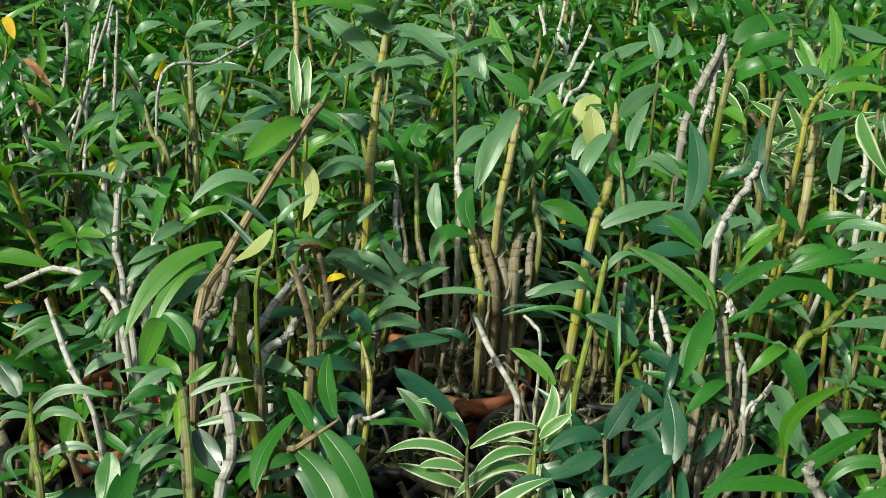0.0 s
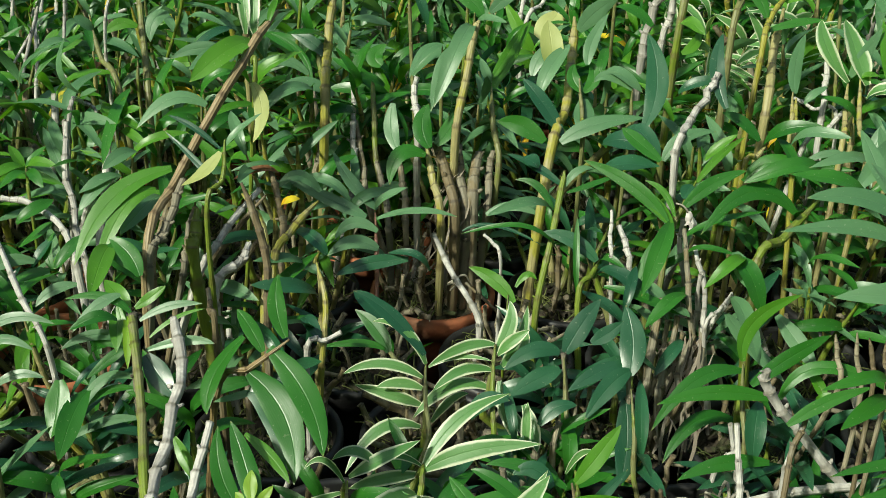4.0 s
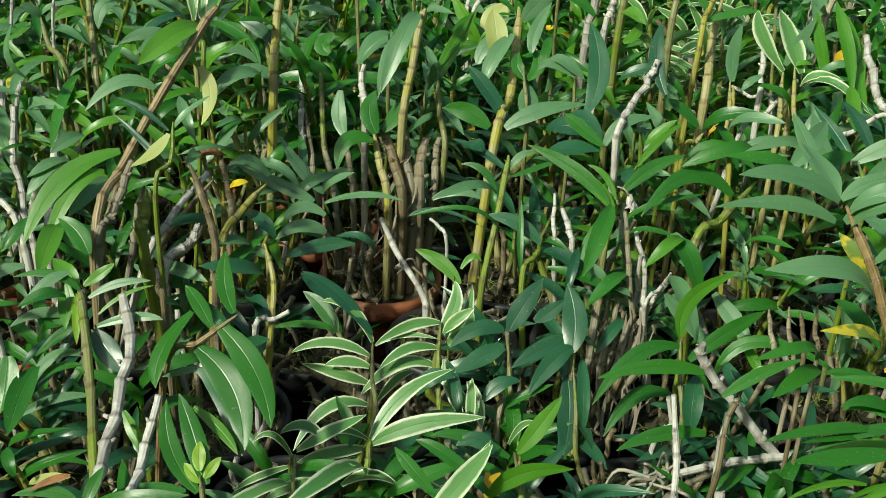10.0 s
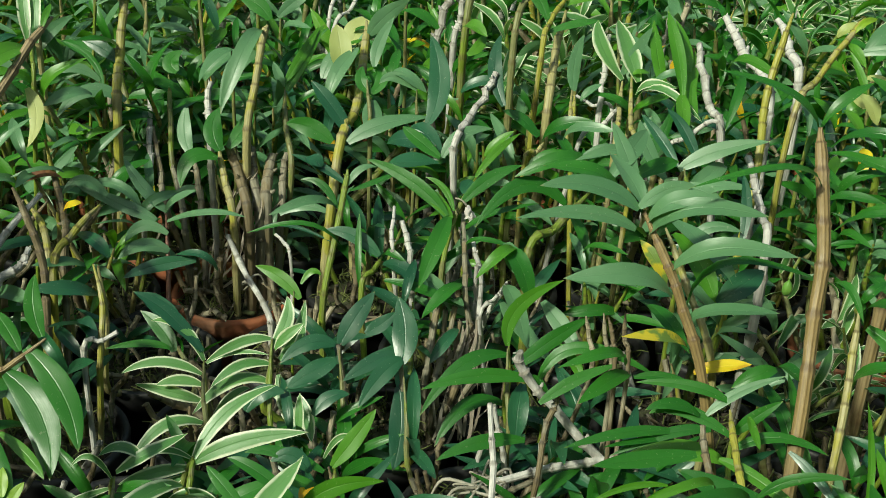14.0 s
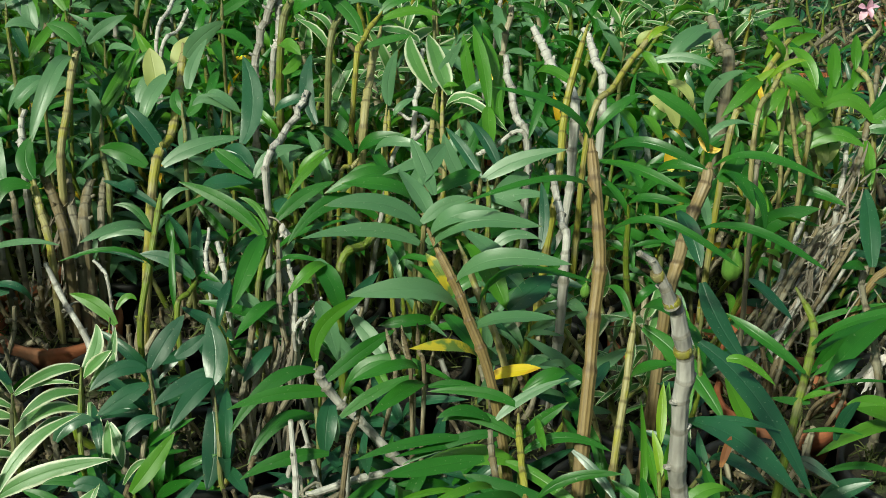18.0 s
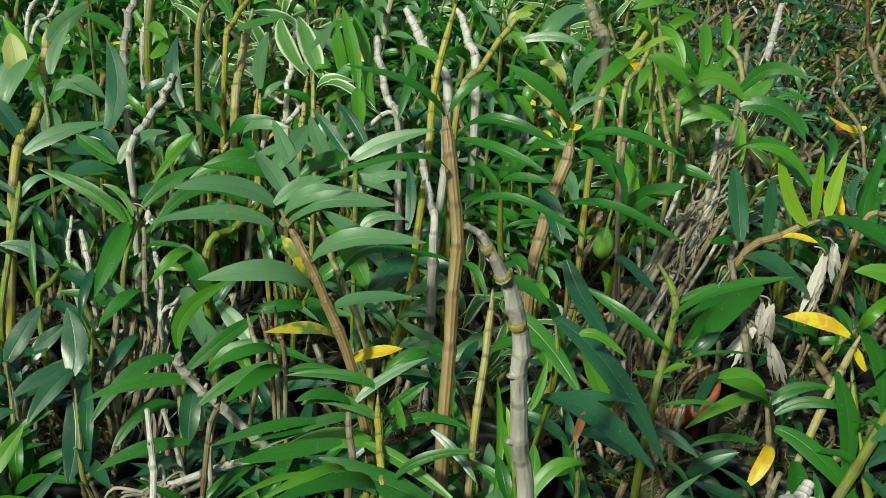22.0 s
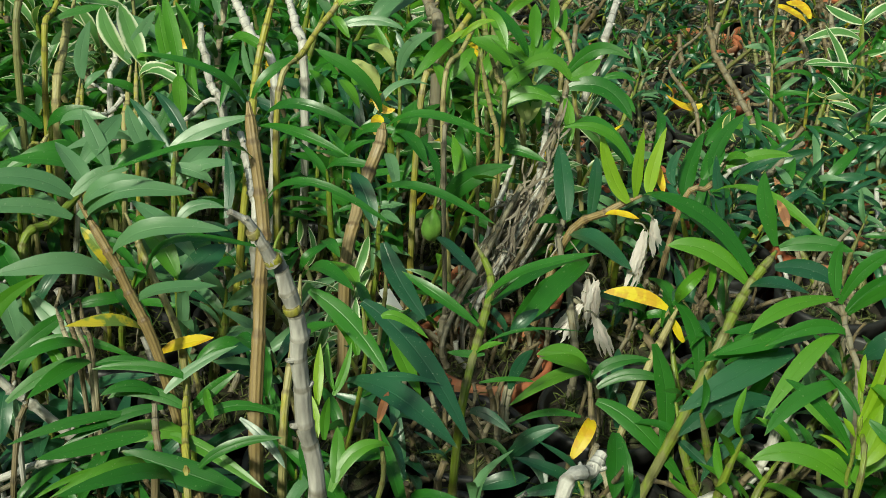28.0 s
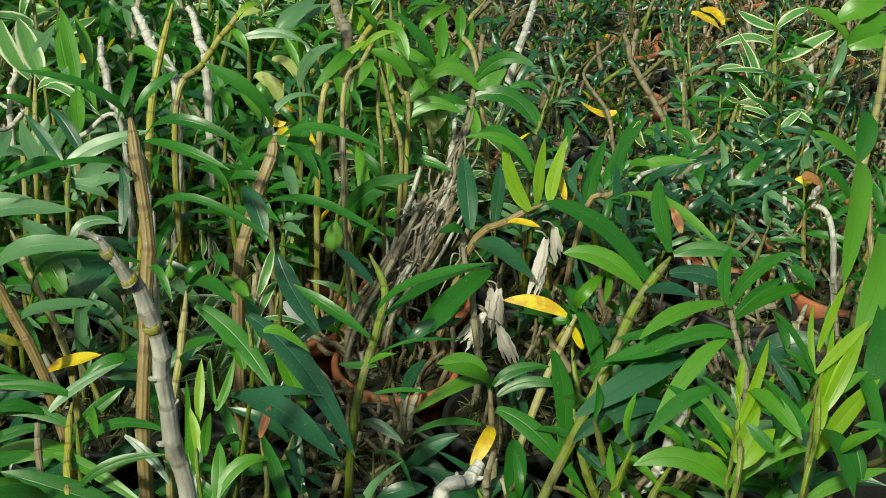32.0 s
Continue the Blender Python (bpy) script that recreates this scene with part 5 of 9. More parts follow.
leaf(c, "g", (0.339, 0.455, 0.218), (0.273, 0.422, 0.254), 0.0112, 0.30)
leaf(c, "g", (0.401, 0.586, 0.228), (0.409, 0.562, 0.230), 0.0136, 0.20)
leaf(c, "g", (0.404, 0.594, 0.220), (0.373, 0.589, 0.210), 0.0129, 0.20)
p = plant(0.472, 0.411, "green-caned orchid with young lime leaves in a black pot", black=True)
brush(p, 9, 7)
c = cane(p, "g", 0.0013, 0.0011, (0.422, 0.453, 0.209), (0.427, 0.478, 0.235), (0.434, 0.495, 0.247))
leaf(c, "b", (0.428, 0.481, 0.240), (0.436, 0.506, 0.268), 0.0075, 0.05)
leaf(c, "b", (0.423, 0.464, 0.229), (0.424, 0.486, 0.248), 0.0067, 0.05)
leaf(c, "l", (0.415, 0.470, 0.195), (0.429, 0.520, 0.247), 0.0056, 0.10)
leaf(c, "l", (0.421, 0.459, 0.220), (0.424, 0.490, 0.235), 0.0075, 0.10)
leaf(c, "g", (0.417, 0.452, 0.206), (0.416, 0.474, 0.223), 0.0101, 0.10)
p = plant(0.536, 0.522, "green-caned orchid with green leaves in a black pot", black=True)
brush(p, 3, 1, 0.04, "d", True, old=6)
c = cane(p, "g", 0.0034, 0.0029, (0.546, 0.533, 0.178), (0.580, 0.582, 0.217), (0.596, 0.610, 0.233), (0.594, 0.642, 0.246))
leaf(c, "g", (0.579, 0.581, 0.235), (0.645, 0.544, 0.283), 0.0101, 0.15)
leaf(c, "g", (0.568, 0.565, 0.223), (0.526, 0.612, 0.247), 0.0111, 0.10)
leaf(c, "g", (0.569, 0.558, 0.210), (0.633, 0.529, 0.230), 0.0039, 0.20)
leaf(c, "l", (0.565, 0.556, 0.207), (0.582, 0.547, 0.218), 0.0062, 0.20)
leaf(c, "d", (0.589, 0.704, 0.219), (0.605, 0.654, 0.209), 0.0134, 0.10)
leaf(c, "d", (0.617, 0.610, 0.182), (0.639, 0.611, 0.199), 0.0129, 0.20)
p = plant(0.408, 0.743, "silvery grey-caned orchid with grey-green leaves in a black pot", black=True)
brush(p, 9, 7)
c = cane(p, "g", 0.0024, 0.0020, (0.390, 0.772, 0.240), (0.399, 0.818, 0.264))
leaf(c, "p", (0.315, 0.895, 0.256), (0.353, 0.867, 0.276), 0.0123, 0.30)
leaf(c, "l", (0.250, 0.909, 0.235), (0.275, 0.912, 0.258), 0.0096, 0.10)
c = cane(p, "s", 0.0040, 0.0034, (0.449, 0.745, 0.218), (0.453, 0.782, 0.245), (0.456, 0.830, 0.270))
leaf(c, "p", (0.436, 0.826, 0.263), (0.394, 0.798, 0.249), 0.0166, 0.20)
leaf(c, "p", (0.423, 0.786, 0.247), (0.391, 0.804, 0.257), 0.0136, 0.20)
c = cane(p, "y", 0.0038, 0.0032, (0.459, 0.816, 0.245), (0.478, 0.868, 0.305), (0.504, 0.908, 0.367))
leaf(c, "y", (0.608, 0.950, 0.237), (0.626, 0.937, 0.244), 0.0164, 0.30)
leaf(c, "y", (0.615, 0.943, 0.227), (0.609, 0.924, 0.212), 0.0153, 0.10)
leaf(c, "l", (0.586, 0.935, 0.264), (0.602, 0.937, 0.274), 0.0182, 0.20)
leaf(c, "p", (0.621, 0.996, 0.304), (0.669, 1.021, 0.329), 0.0224, 0.20)
leaf(c, "g", (0.471, 0.909, 0.312), (0.445, 0.862, 0.279), 0.0099, 0.20)
leaf(c, "l", (0.469, 0.941, 0.306), (0.500, 0.901, 0.311), 0.0132, 0.40)
leaf(c, "c", (0.589, 0.926, 0.287), (0.602, 0.908, 0.265), 0.0168, 0.20)
leaf(c, "c", (0.572, 0.958, 0.330), (0.595, 0.955, 0.341), 0.0126, 0.30)
leaf(c, "p", (0.639, 1.030, 0.290), (0.688, 1.028, 0.321), 0.0207, 0.20)
p = plant(0.472, 0.854, "silvery grey-caned orchid with light green leaves in a black pot", black=True)
brush(p, 9, 7)
c = cane(p, "y", 0.0031, 0.0026, (0.489, 0.835, 0.292), (0.520, 0.868, 0.324), (0.555, 0.898, 0.351), (0.571, 0.912, 0.362))
leaf(c, "b", (0.558, 0.898, 0.353), (0.581, 0.909, 0.362), 0.0070, 0.30)
leaf(c, "l", (0.552, 0.895, 0.345), (0.562, 0.873, 0.331), 0.0099, 0.20)
leaf(c, "l", (0.547, 0.875, 0.276), (0.531, 0.894, 0.297), 0.0120, 0.20)
leaf(c, "l", (0.559, 0.889, 0.287), (0.570, 0.862, 0.269), 0.0131, 0.20)
c = cane(p, "s", 0.0046, 0.0040, (0.510, 0.933, 0.268), (0.498, 0.979, 0.303), (0.491, 1.029, 0.326))
c = cane(p, "s", 0.0039, 0.0034, (0.455, 0.890, 0.250), (0.448, 0.921, 0.282), (0.450, 0.975, 0.317))
leaf(c, "y", (0.429, 0.974, 0.288), (0.438, 0.981, 0.302), 0.0152, 0.10)
c = cane(p, "s", 0.0023, 0.0020, (0.452, 0.886, 0.263), (0.417, 0.892, 0.257), (0.407, 0.893, 0.254))
p = plant(0.600, 0.854, "yellow-caned orchid with light green leaves in a terracotta pot")
brush(p, 12, 10, 0.19, "gplg", True)
c = cane(p, "y", 0.0032, 0.0026, (0.613, 0.824, 0.287), (0.639, 0.853, 0.309), (0.675, 0.884, 0.339), (0.704, 0.909, 0.354))
leaf(c, "l", (0.682, 0.882, 0.339), (0.664, 0.888, 0.361), 0.0121, 0.20)
leaf(c, "l", (0.657, 0.869, 0.324), (0.608, 0.835, 0.304), 0.0139, 0.30)
leaf(c, "l", (0.693, 0.895, 0.345), (0.705, 0.854, 0.319), 0.0142, 0.20)
leaf(c, "l", (0.711, 0.907, 0.354), (0.667, 0.898, 0.360), 0.0123, 0.40)
leaf(c, "l", (0.632, 0.850, 0.312), (0.634, 0.810, 0.286), 0.0128, 0.30)
leaf(c, "l", (0.687, 0.883, 0.322), (0.675, 0.905, 0.351), 0.0114, 0.10)
p = plant(0.664, 0.743, "old brown-caned orchid with light green leaves in a terracotta pot")
brush(p, 4, 2, 0.06, old=24)
c = cane(p, "y", 0.0025, 0.0021, (0.625, 0.802, 0.295), (0.657, 0.845, 0.324), (0.680, 0.871, 0.338))
leaf(c, "l", (0.669, 0.857, 0.330), (0.704, 0.837, 0.309), 0.0159, 0.15)
leaf(c, "l", (0.667, 0.844, 0.326), (0.639, 0.827, 0.303), 0.0118, 0.20)
leaf(c, "p", (0.567, 0.775, 0.264), (0.563, 0.731, 0.249), 0.0120, 0.20)
c = cane(p, "k", 0.0022, 0.0019, (0.614, 0.764, 0.264), (0.627, 0.794, 0.281), (0.630, 0.820, 0.288))
c = cane(p, "b", 0.0042, 0.0035, (0.736, 0.759, 0.170), (0.764, 0.741, 0.204), (0.790, 0.728, 0.224))
leaf(c, "y", (0.818, 0.738, 0.219), (0.819, 0.761, 0.239), 0.0103, 0.10)
leaf(c, "g", (0.792, 0.728, 0.224), (0.819, 0.586, 0.217), 0.0296, 0.15)
leaf(c, "g", (0.867, 0.753, 0.220), (0.899, 0.777, 0.244), 0.0191, 0.10)
c = cane(p, "s", 0.0031, 0.0027, (0.640, 0.775, 0.088), (0.691, 0.828, 0.142), (0.733, 0.875, 0.204))
c = cane(p, "s", 0.0021, 0.0018, (0.658, 0.751, 0.107), (0.713, 0.789, 0.135), (0.757, 0.821, 0.171))
c = cane(p, "k", 0.0032, 0.0027, (0.681, 0.793, 0.080), (0.730, 0.834, 0.113), (0.785, 0.866, 0.152))
c = cane(p, "k", 0.0032, 0.0028, (0.676, 0.803, 0.081), (0.723, 0.854, 0.130), (0.778, 0.895, 0.186))
c = cane(p, "k", 0.0026, 0.0022, (0.640, 0.766, 0.092), (0.686, 0.811, 0.130), (0.734, 0.847, 0.176))
c = cane(p, "s", 0.0031, 0.0027, (0.637, 0.784, 0.083), (0.691, 0.828, 0.124), (0.750, 0.864, 0.172))
c = cane(p, "s", 0.0030, 0.0026, (0.656, 0.762, 0.108), (0.709, 0.807, 0.149), (0.757, 0.846, 0.198))
c = cane(p, "k", 0.0026, 0.0023, (0.634, 0.790, 0.099), (0.681, 0.828, 0.126), (0.732, 0.857, 0.159))
c = cane(p, "k", 0.0032, 0.0028, (0.697, 0.803, 0.086), (0.744, 0.839, 0.109), (0.798, 0.866, 0.139))
c = cane(p, "s", 0.0032, 0.0027, (0.654, 0.795, 0.077), (0.709, 0.837, 0.115), (0.758, 0.873, 0.160))
c = cane(p, "k", 0.0020, 0.0018, (0.652, 0.733, 0.118), (0.706, 0.777, 0.160), (0.757, 0.815, 0.208))
c = cane(p, "k", 0.0022, 0.0019, (0.665, 0.796, 0.067), (0.710, 0.849, 0.120), (0.761, 0.893, 0.180))
c = cane(p, "s", 0.0031, 0.0027, (0.627, 0.771, 0.068), (0.684, 0.818, 0.116), (0.729, 0.862, 0.172))
c = cane(p, "k", 0.0035, 0.0030, (0.623, 0.757, 0.104), (0.675, 0.801, 0.143), (0.725, 0.838, 0.190))
c = cane(p, "k", 0.0030, 0.0026, (0.613, 0.734, 0.098), (0.664, 0.781, 0.144), (0.718, 0.821, 0.197))
c = cane(p, "s", 0.0021, 0.0018, (0.645, 0.760, 0.107), (0.698, 0.796, 0.133), (0.739, 0.827, 0.165))
c = cane(p, "s", 0.0027, 0.0023, (0.662, 0.806, 0.086), (0.709, 0.843, 0.110), (0.756, 0.872, 0.141))
c = cane(p, "k", 0.0035, 0.0030, (0.655, 0.749, 0.101), (0.709, 0.791, 0.136), (0.750, 0.827, 0.178))
p = plant(0.536, 0.965, "orchid with bare silvery grey canes in a black pot", black=True)
brush(p, 12, 10, 0.19, "gplg", True)
c = cane(p, "s", 0.0044, 0.0038, (0.542, 0.950, 0.272), (0.544, 0.993, 0.307), (0.544, 1.027, 0.325))
p = plant(0.728, 1.076, "orchid with bare old brown canes in a black pot", black=True)
brush(p, 12, 10, 0.19, "gplg", True)
c = cane(p, "k", 0.0071, 0.0062, (0.717, 1.054, 0.263), (0.719, 1.088, 0.282), (0.724, 1.132, 0.300))
p = plant(0.728, 0.854, "green-caned orchid with light green leaves in a terracotta pot")
brush(p, 7, 4, 0.09, "gd", True)
c = cane(p, "g", 0.0039, 0.0033, (0.750, 0.915, 0.191), (0.747, 0.975, 0.248), (0.770, 1.074, 0.307))
leaf(c, "l", (0.772, 0.905, 0.212), (0.742, 0.976, 0.288), 0.0183, 0.20)
leaf(c, "l", (0.733, 0.929, 0.243), (0.779, 0.940, 0.273), 0.0169, 0.20)
c = cane(p, "g", 0.0035, 0.0029, (0.762, 0.915, 0.199), (0.755, 0.972, 0.249), (0.779, 1.071, 0.308))
leaf(c, "l", (0.723, 0.909, 0.222), (0.751, 0.923, 0.244), 0.0167, 0.20)
leaf(c, "c", (0.755, 0.897, 0.224), (0.754, 0.922, 0.245), 0.0145, 0.10)
c = cane(p, "k", 0.0039, 0.0033, (0.764, 0.865, 0.181), (0.798, 0.909, 0.239), (0.833, 0.966, 0.300))
leaf(c, "g", (0.798, 0.912, 0.244), (0.730, 0.913, 0.236), 0.0203, 0.35)
leaf(c, "c", (0.777, 0.920, 0.242), (0.753, 0.896, 0.225), 0.0135, 0.10)
leaf(c, "l", (0.800, 0.910, 0.244), (0.791, 0.870, 0.209), 0.0135, 0.10)
leaf(c, "l", (0.746, 0.919, 0.236), (0.702, 0.932, 0.244), 0.0067, 0.20)
leaf(c, "g", (0.714, 0.900, 0.243), (0.714, 0.858, 0.214), 0.0196, 0.10)
leaf(c, "g", (0.777, 0.862, 0.228), (0.804, 0.762, 0.228), 0.0245, 0.35)
c = cane(p, "s", 0.0030, 0.0026, (0.758, 0.865, 0.175), (0.773, 0.892, 0.211), (0.784, 0.914, 0.238))
c = cane(p, "g", 0.0030, 0.0025, (0.725, 0.925, 0.208), (0.731, 0.962, 0.255), (0.739, 1.006, 0.293))
leaf(c, "l", (0.725, 0.950, 0.253), (0.756, 0.977, 0.278), 0.0148, 0.20)
leaf(c, "l", (0.703, 0.930, 0.245), (0.729, 0.905, 0.241), 0.0088, 0.30)
p = plant(0.856, 0.854, "yellow-caned orchid with light green leaves in a black pot", black=True)
brush(p, 10, 8, 0.15, "gpgd", True)
c = cane(p, "y", 0.0030, 0.0025, (0.814, 0.932, 0.271), (0.814, 0.974, 0.299), (0.857, 1.016, 0.320))
leaf(c, "l", (0.807, 0.964, 0.297), (0.815, 0.988, 0.325), 0.0139, 0.10)
leaf(c, "l", (0.788, 0.965, 0.279), (0.802, 1.003, 0.312), 0.0162, 0.05)
leaf(c, "l", (0.804, 0.958, 0.279), (0.831, 0.990, 0.309), 0.0162, 0.10)
p = plant(0.728, 0.633, "old brown-caned orchid with green leaves in a black pot", black=True)
brush(p, 3, 1, 0.04, "d", True, old=6)
c = cane(p, "k", 0.0037, 0.0031, (0.708, 0.664, 0.112), (0.722, 0.716, 0.148), (0.731, 0.761, 0.169), (0.739, 0.773, 0.183))
leaf(c, "d", (0.738, 0.752, 0.179), (0.765, 0.686, 0.174), 0.0281, 0.20)
leaf(c, "g", (0.730, 0.761, 0.187), (0.701, 0.753, 0.194), 0.0132, 0.20)
leaf(c, "y", (0.759, 0.733, 0.206), (0.781, 0.712, 0.209), 0.0090, 0.20)
leaf(c, "g", (0.740, 0.719, 0.167), (0.649, 0.662, 0.147), 0.0204, 0.10)
leaf(c, "g", (0.587, 0.587, 0.225), (0.708, 0.667, 0.203), 0.0123, 0.20)
leaf(c, "g", (0.881, 0.743, 0.214), (0.848, 0.696, 0.215), 0.0154, 0.20)
c = cane(p, "y", 0.0036, 0.0030, (0.711, 0.582, 0.081), (0.740, 0.600, 0.136), (0.763, 0.616, 0.160), (0.773, 0.621, 0.175))
leaf(c, "l", (0.772, 0.623, 0.178), (0.795, 0.620, 0.213), 0.0121, 0.70)
leaf(c, "l", (0.795, 0.620, 0.213), (0.779, 0.594, 0.198), 0.0083, 0.20)
p = plant(0.792, 0.743, "ribbed brown-caned orchid with light green leaves in a black pot", black=True)
brush(p, 7, 4, 0.08, "gd", True)
c = cane(p, "b", 0.0030, 0.0025, (0.848, 0.750, 0.200), (0.871, 0.747, 0.213), (0.900, 0.766, 0.225))
leaf(c, "l", (0.899, 0.767, 0.227), (0.909, 0.746, 0.241), 0.0138, 0.20)
p = plant(0.664, 0.522, "old brown-caned orchid with green leaves in a black pot", black=True)
brush(p, 3, 1, 0.04, "d", True, old=6)
c = cane(p, "k", 0.0029, 0.0025, (0.670, 0.541, 0.065), (0.683, 0.583, 0.104), (0.692, 0.609, 0.123))
leaf(c, "l", (0.692, 0.609, 0.123), (0.643, 0.607, 0.156), 0.0172, 0.25)
leaf(c, "y", (0.683, 0.584, 0.106), (0.655, 0.561, 0.086), 0.0135, 0.35)
leaf(c, "g", (0.691, 0.558, 0.109), (0.670, 0.514, 0.082), 0.0219, 0.10)
leaf(c, "d", (0.606, 0.579, 0.078), (0.644, 0.563, 0.121), 0.0131, 0.15)
leaf(c, "d", (0.573, 0.548, 0.088), (0.610, 0.539, 0.098), 0.0151, 0.20)
c = cane(p, "g", 0.0045, 0.0037, (0.753, 0.541, 0.172), (0.789, 0.568, 0.206), (0.815, 0.581, 0.226), (0.833, 0.590, 0.236))
leaf(c, "g", (0.854, 0.701, 0.228), (0.845, 0.708, 0.232), 0.0100, 0.10)
leaf(c, "l", (0.845, 0.706, 0.230), (0.891, 0.598, 0.231), 0.0126, 0.25)
leaf(c, "d", (0.799, 0.571, 0.218), (0.823, 0.531, 0.232), 0.0175, 0.20)
p = plant(0.856, 0.411, "old brown-caned orchid with green leaves in a black pot", black=True)
brush(p, 9, 7)
c = cane(p, "k", 0.0026, 0.0023, (0.821, 0.458, 0.192), (0.826, 0.486, 0.223), (0.832, 0.506, 0.234))
leaf(c, "g", (0.821, 0.516, 0.205), (0.740, 0.523, 0.196), 0.0179, 0.20)
leaf(c, "d", (0.822, 0.461, 0.220), (0.860, 0.435, 0.248), 0.0241, 0.20)
leaf(c, "g", (0.803, 0.524, 0.204), (0.749, 0.528, 0.211), 0.0102, 0.20)
leaf(c, "g", (0.827, 0.436, 0.244), (0.835, 0.463, 0.254), 0.0095, 0.20)
c = cane(p, "b", 0.0024, 0.0020, (0.911, 0.433, 0.220), (0.934, 0.489, 0.291), (0.965, 0.543, 0.324))
leaf(c, "l", (0.963, 0.544, 0.324), (0.890, 0.461, 0.272), 0.0203, 0.15)
leaf(c, "l", (0.941, 0.487, 0.294), (0.878, 0.426, 0.247), 0.0253, 0.15)
leaf(c, "g", (0.906, 0.437, 0.267), (0.858, 0.385, 0.225), 0.0235, 0.10)
leaf(c, "g", (1.029, 0.618, 0.331), (1.003, 0.587, 0.301), 0.0208, 0.10)
leaf(c, "g", (0.870, 0.468, 0.269), (0.863, 0.489, 0.278), 0.0139, 0.10)
p = plant(0.536, 0.300, "orchid with bare silvery grey canes in a black pot", black=True)
brush(p, 9, 7)
c = cane(p, "s", 0.0049, 0.0042, (0.531, 0.358, 0.238), (0.560, 0.378, 0.242), (0.570, 0.385, 0.247))
p = plant(0.152, 1.408, "orchid with bare silvery grey canes in a terracotta pot")
brush(p, 12, 10, 0.19, "gplg", True)
c = cane(p, "s", 0.0026, 0.0023, (0.108, 1.456, 0.228), (0.112, 1.501, 0.252), (0.106, 1.557, 0.275))
c = cane(p, "s", 0.0026, 0.0023, (0.137, 1.457, 0.229), (0.130, 1.502, 0.253), (0.140, 1.559, 0.280))
c = cane(p, "s", 0.0026, 0.0023, (0.108, 1.456, 0.228), (0.112, 1.501, 0.252), (0.106, 1.557, 0.275))
p = plant(0.664, 0.300, "green-caned orchid with young lime leaves in a black pot", black=True)
brush(p, 9, 7)
c = cane(p, "g", 0.0021, 0.0017, (0.719, 0.338, 0.225), (0.737, 0.367, 0.246), (0.747, 0.382, 0.259))
leaf(c, "b", (0.729, 0.349, 0.231), (0.758, 0.358, 0.248), 0.0139, 0.10)
leaf(c, "b", (0.747, 0.382, 0.259), (0.745, 0.390, 0.271), 0.0057, 0.05)
leaf(c, "b", (0.727, 0.352, 0.234), (0.751, 0.368, 0.259), 0.0118, 0.05)
leaf(c, "l", (0.750, 0.382, 0.263), (0.760, 0.336, 0.255), 0.0139, 0.15)
leaf(c, "b", (0.733, 0.365, 0.240), (0.728, 0.373, 0.250), 0.0056, 0.10)
p = plant(0.792, 0.300, "green-caned orchid with young lime leaves in a black pot", black=True)
brush(p, 9, 7)
c = cane(p, "g", 0.0020, 0.0017, (0.749, 0.315, 0.231), (0.775, 0.340, 0.252), (0.786, 0.358, 0.271))
leaf(c, "b", (0.784, 0.350, 0.256), (0.824, 0.371, 0.303), 0.0112, 0.05)
leaf(c, "l", (0.753, 0.346, 0.245), (0.782, 0.357, 0.265), 0.0090, 0.10)
leaf(c, "b", (0.787, 0.353, 0.262), (0.805, 0.369, 0.282), 0.0119, 0.05)
leaf(c, "b", (0.773, 0.339, 0.249), (0.798, 0.370, 0.278), 0.0105, 0.05)
leaf(c, "l", (0.774, 0.318, 0.256), (0.784, 0.303, 0.281), 0.0099, 0.20)
leaf(c, "g", (0.783, 0.347, 0.250), (0.764, 0.291, 0.246), 0.0162, 0.20)
leaf(c, "g", (0.838, 0.391, 0.261), (0.824, 0.332, 0.234), 0.0145, 0.20)
p = plant(1.176, 0.965, "silvery grey-caned orchid with white-edged leaves in a terracotta pot")
brush(p, 12, 10, 0.085, "gdpd", True)
c = cane(p, "g", 0.0038, 0.0032, (1.238, 0.945, 0.096), (1.313, 1.064, 0.148), (1.373, 1.162, 0.213))
leaf(c, "v", (1.375, 1.161, 0.213), (1.419, 1.157, 0.240), 0.0170, 0.20)
leaf(c, "v", (1.323, 1.089, 0.177), (1.240, 1.106, 0.181), 0.0111, 0.10)
leaf(c, "v", (1.295, 1.080, 0.159), (1.293, 1.141, 0.220), 0.0164, 0.10)
leaf(c, "v", (1.275, 1.017, 0.142), (1.234, 1.033, 0.159), 0.0114, 0.20)
leaf(c, "v", (1.266, 0.991, 0.134), (1.299, 0.993, 0.164), 0.0127, 0.20)
leaf(c, "v", (1.286, 1.018, 0.152), (1.310, 0.980, 0.150), 0.0142, 0.20)
leaf(c, "v", (1.260, 0.994, 0.134), (1.197, 0.970, 0.128), 0.0126, 0.20)
c = cane(p, "y", 0.0034, 0.0029, (1.152, 0.963, 0.102), (1.230, 1.027, 0.123), (1.255, 1.056, 0.150))
leaf(c, "e", (1.208, 1.005, 0.111), (1.214, 0.977, 0.111), 0.0112, 0.20)
c = cane(p, "s", 0.0049, 0.0043, (1.158, 1.019, 0.095), (1.197, 1.088, 0.117), (1.224, 1.147, 0.154))
leaf(c, "e", (1.178, 1.039, 0.104), (1.189, 1.016, 0.116), 0.0100, 0.20)
p = plant(1.240, 1.076, "silvery grey-caned orchid with light green leaves in a terracotta pot")
brush(p, 10, 8, 0.15, "gpgd", True)
c = cane(p, "k", 0.0046, 0.0040, (1.195, 1.134, 0.107), (1.190, 1.210, 0.148), (1.203, 1.272, 0.180))
leaf(c, "y", (1.308, 1.192, 0.211), (1.300, 1.239, 0.221), 0.0203, 0.20)
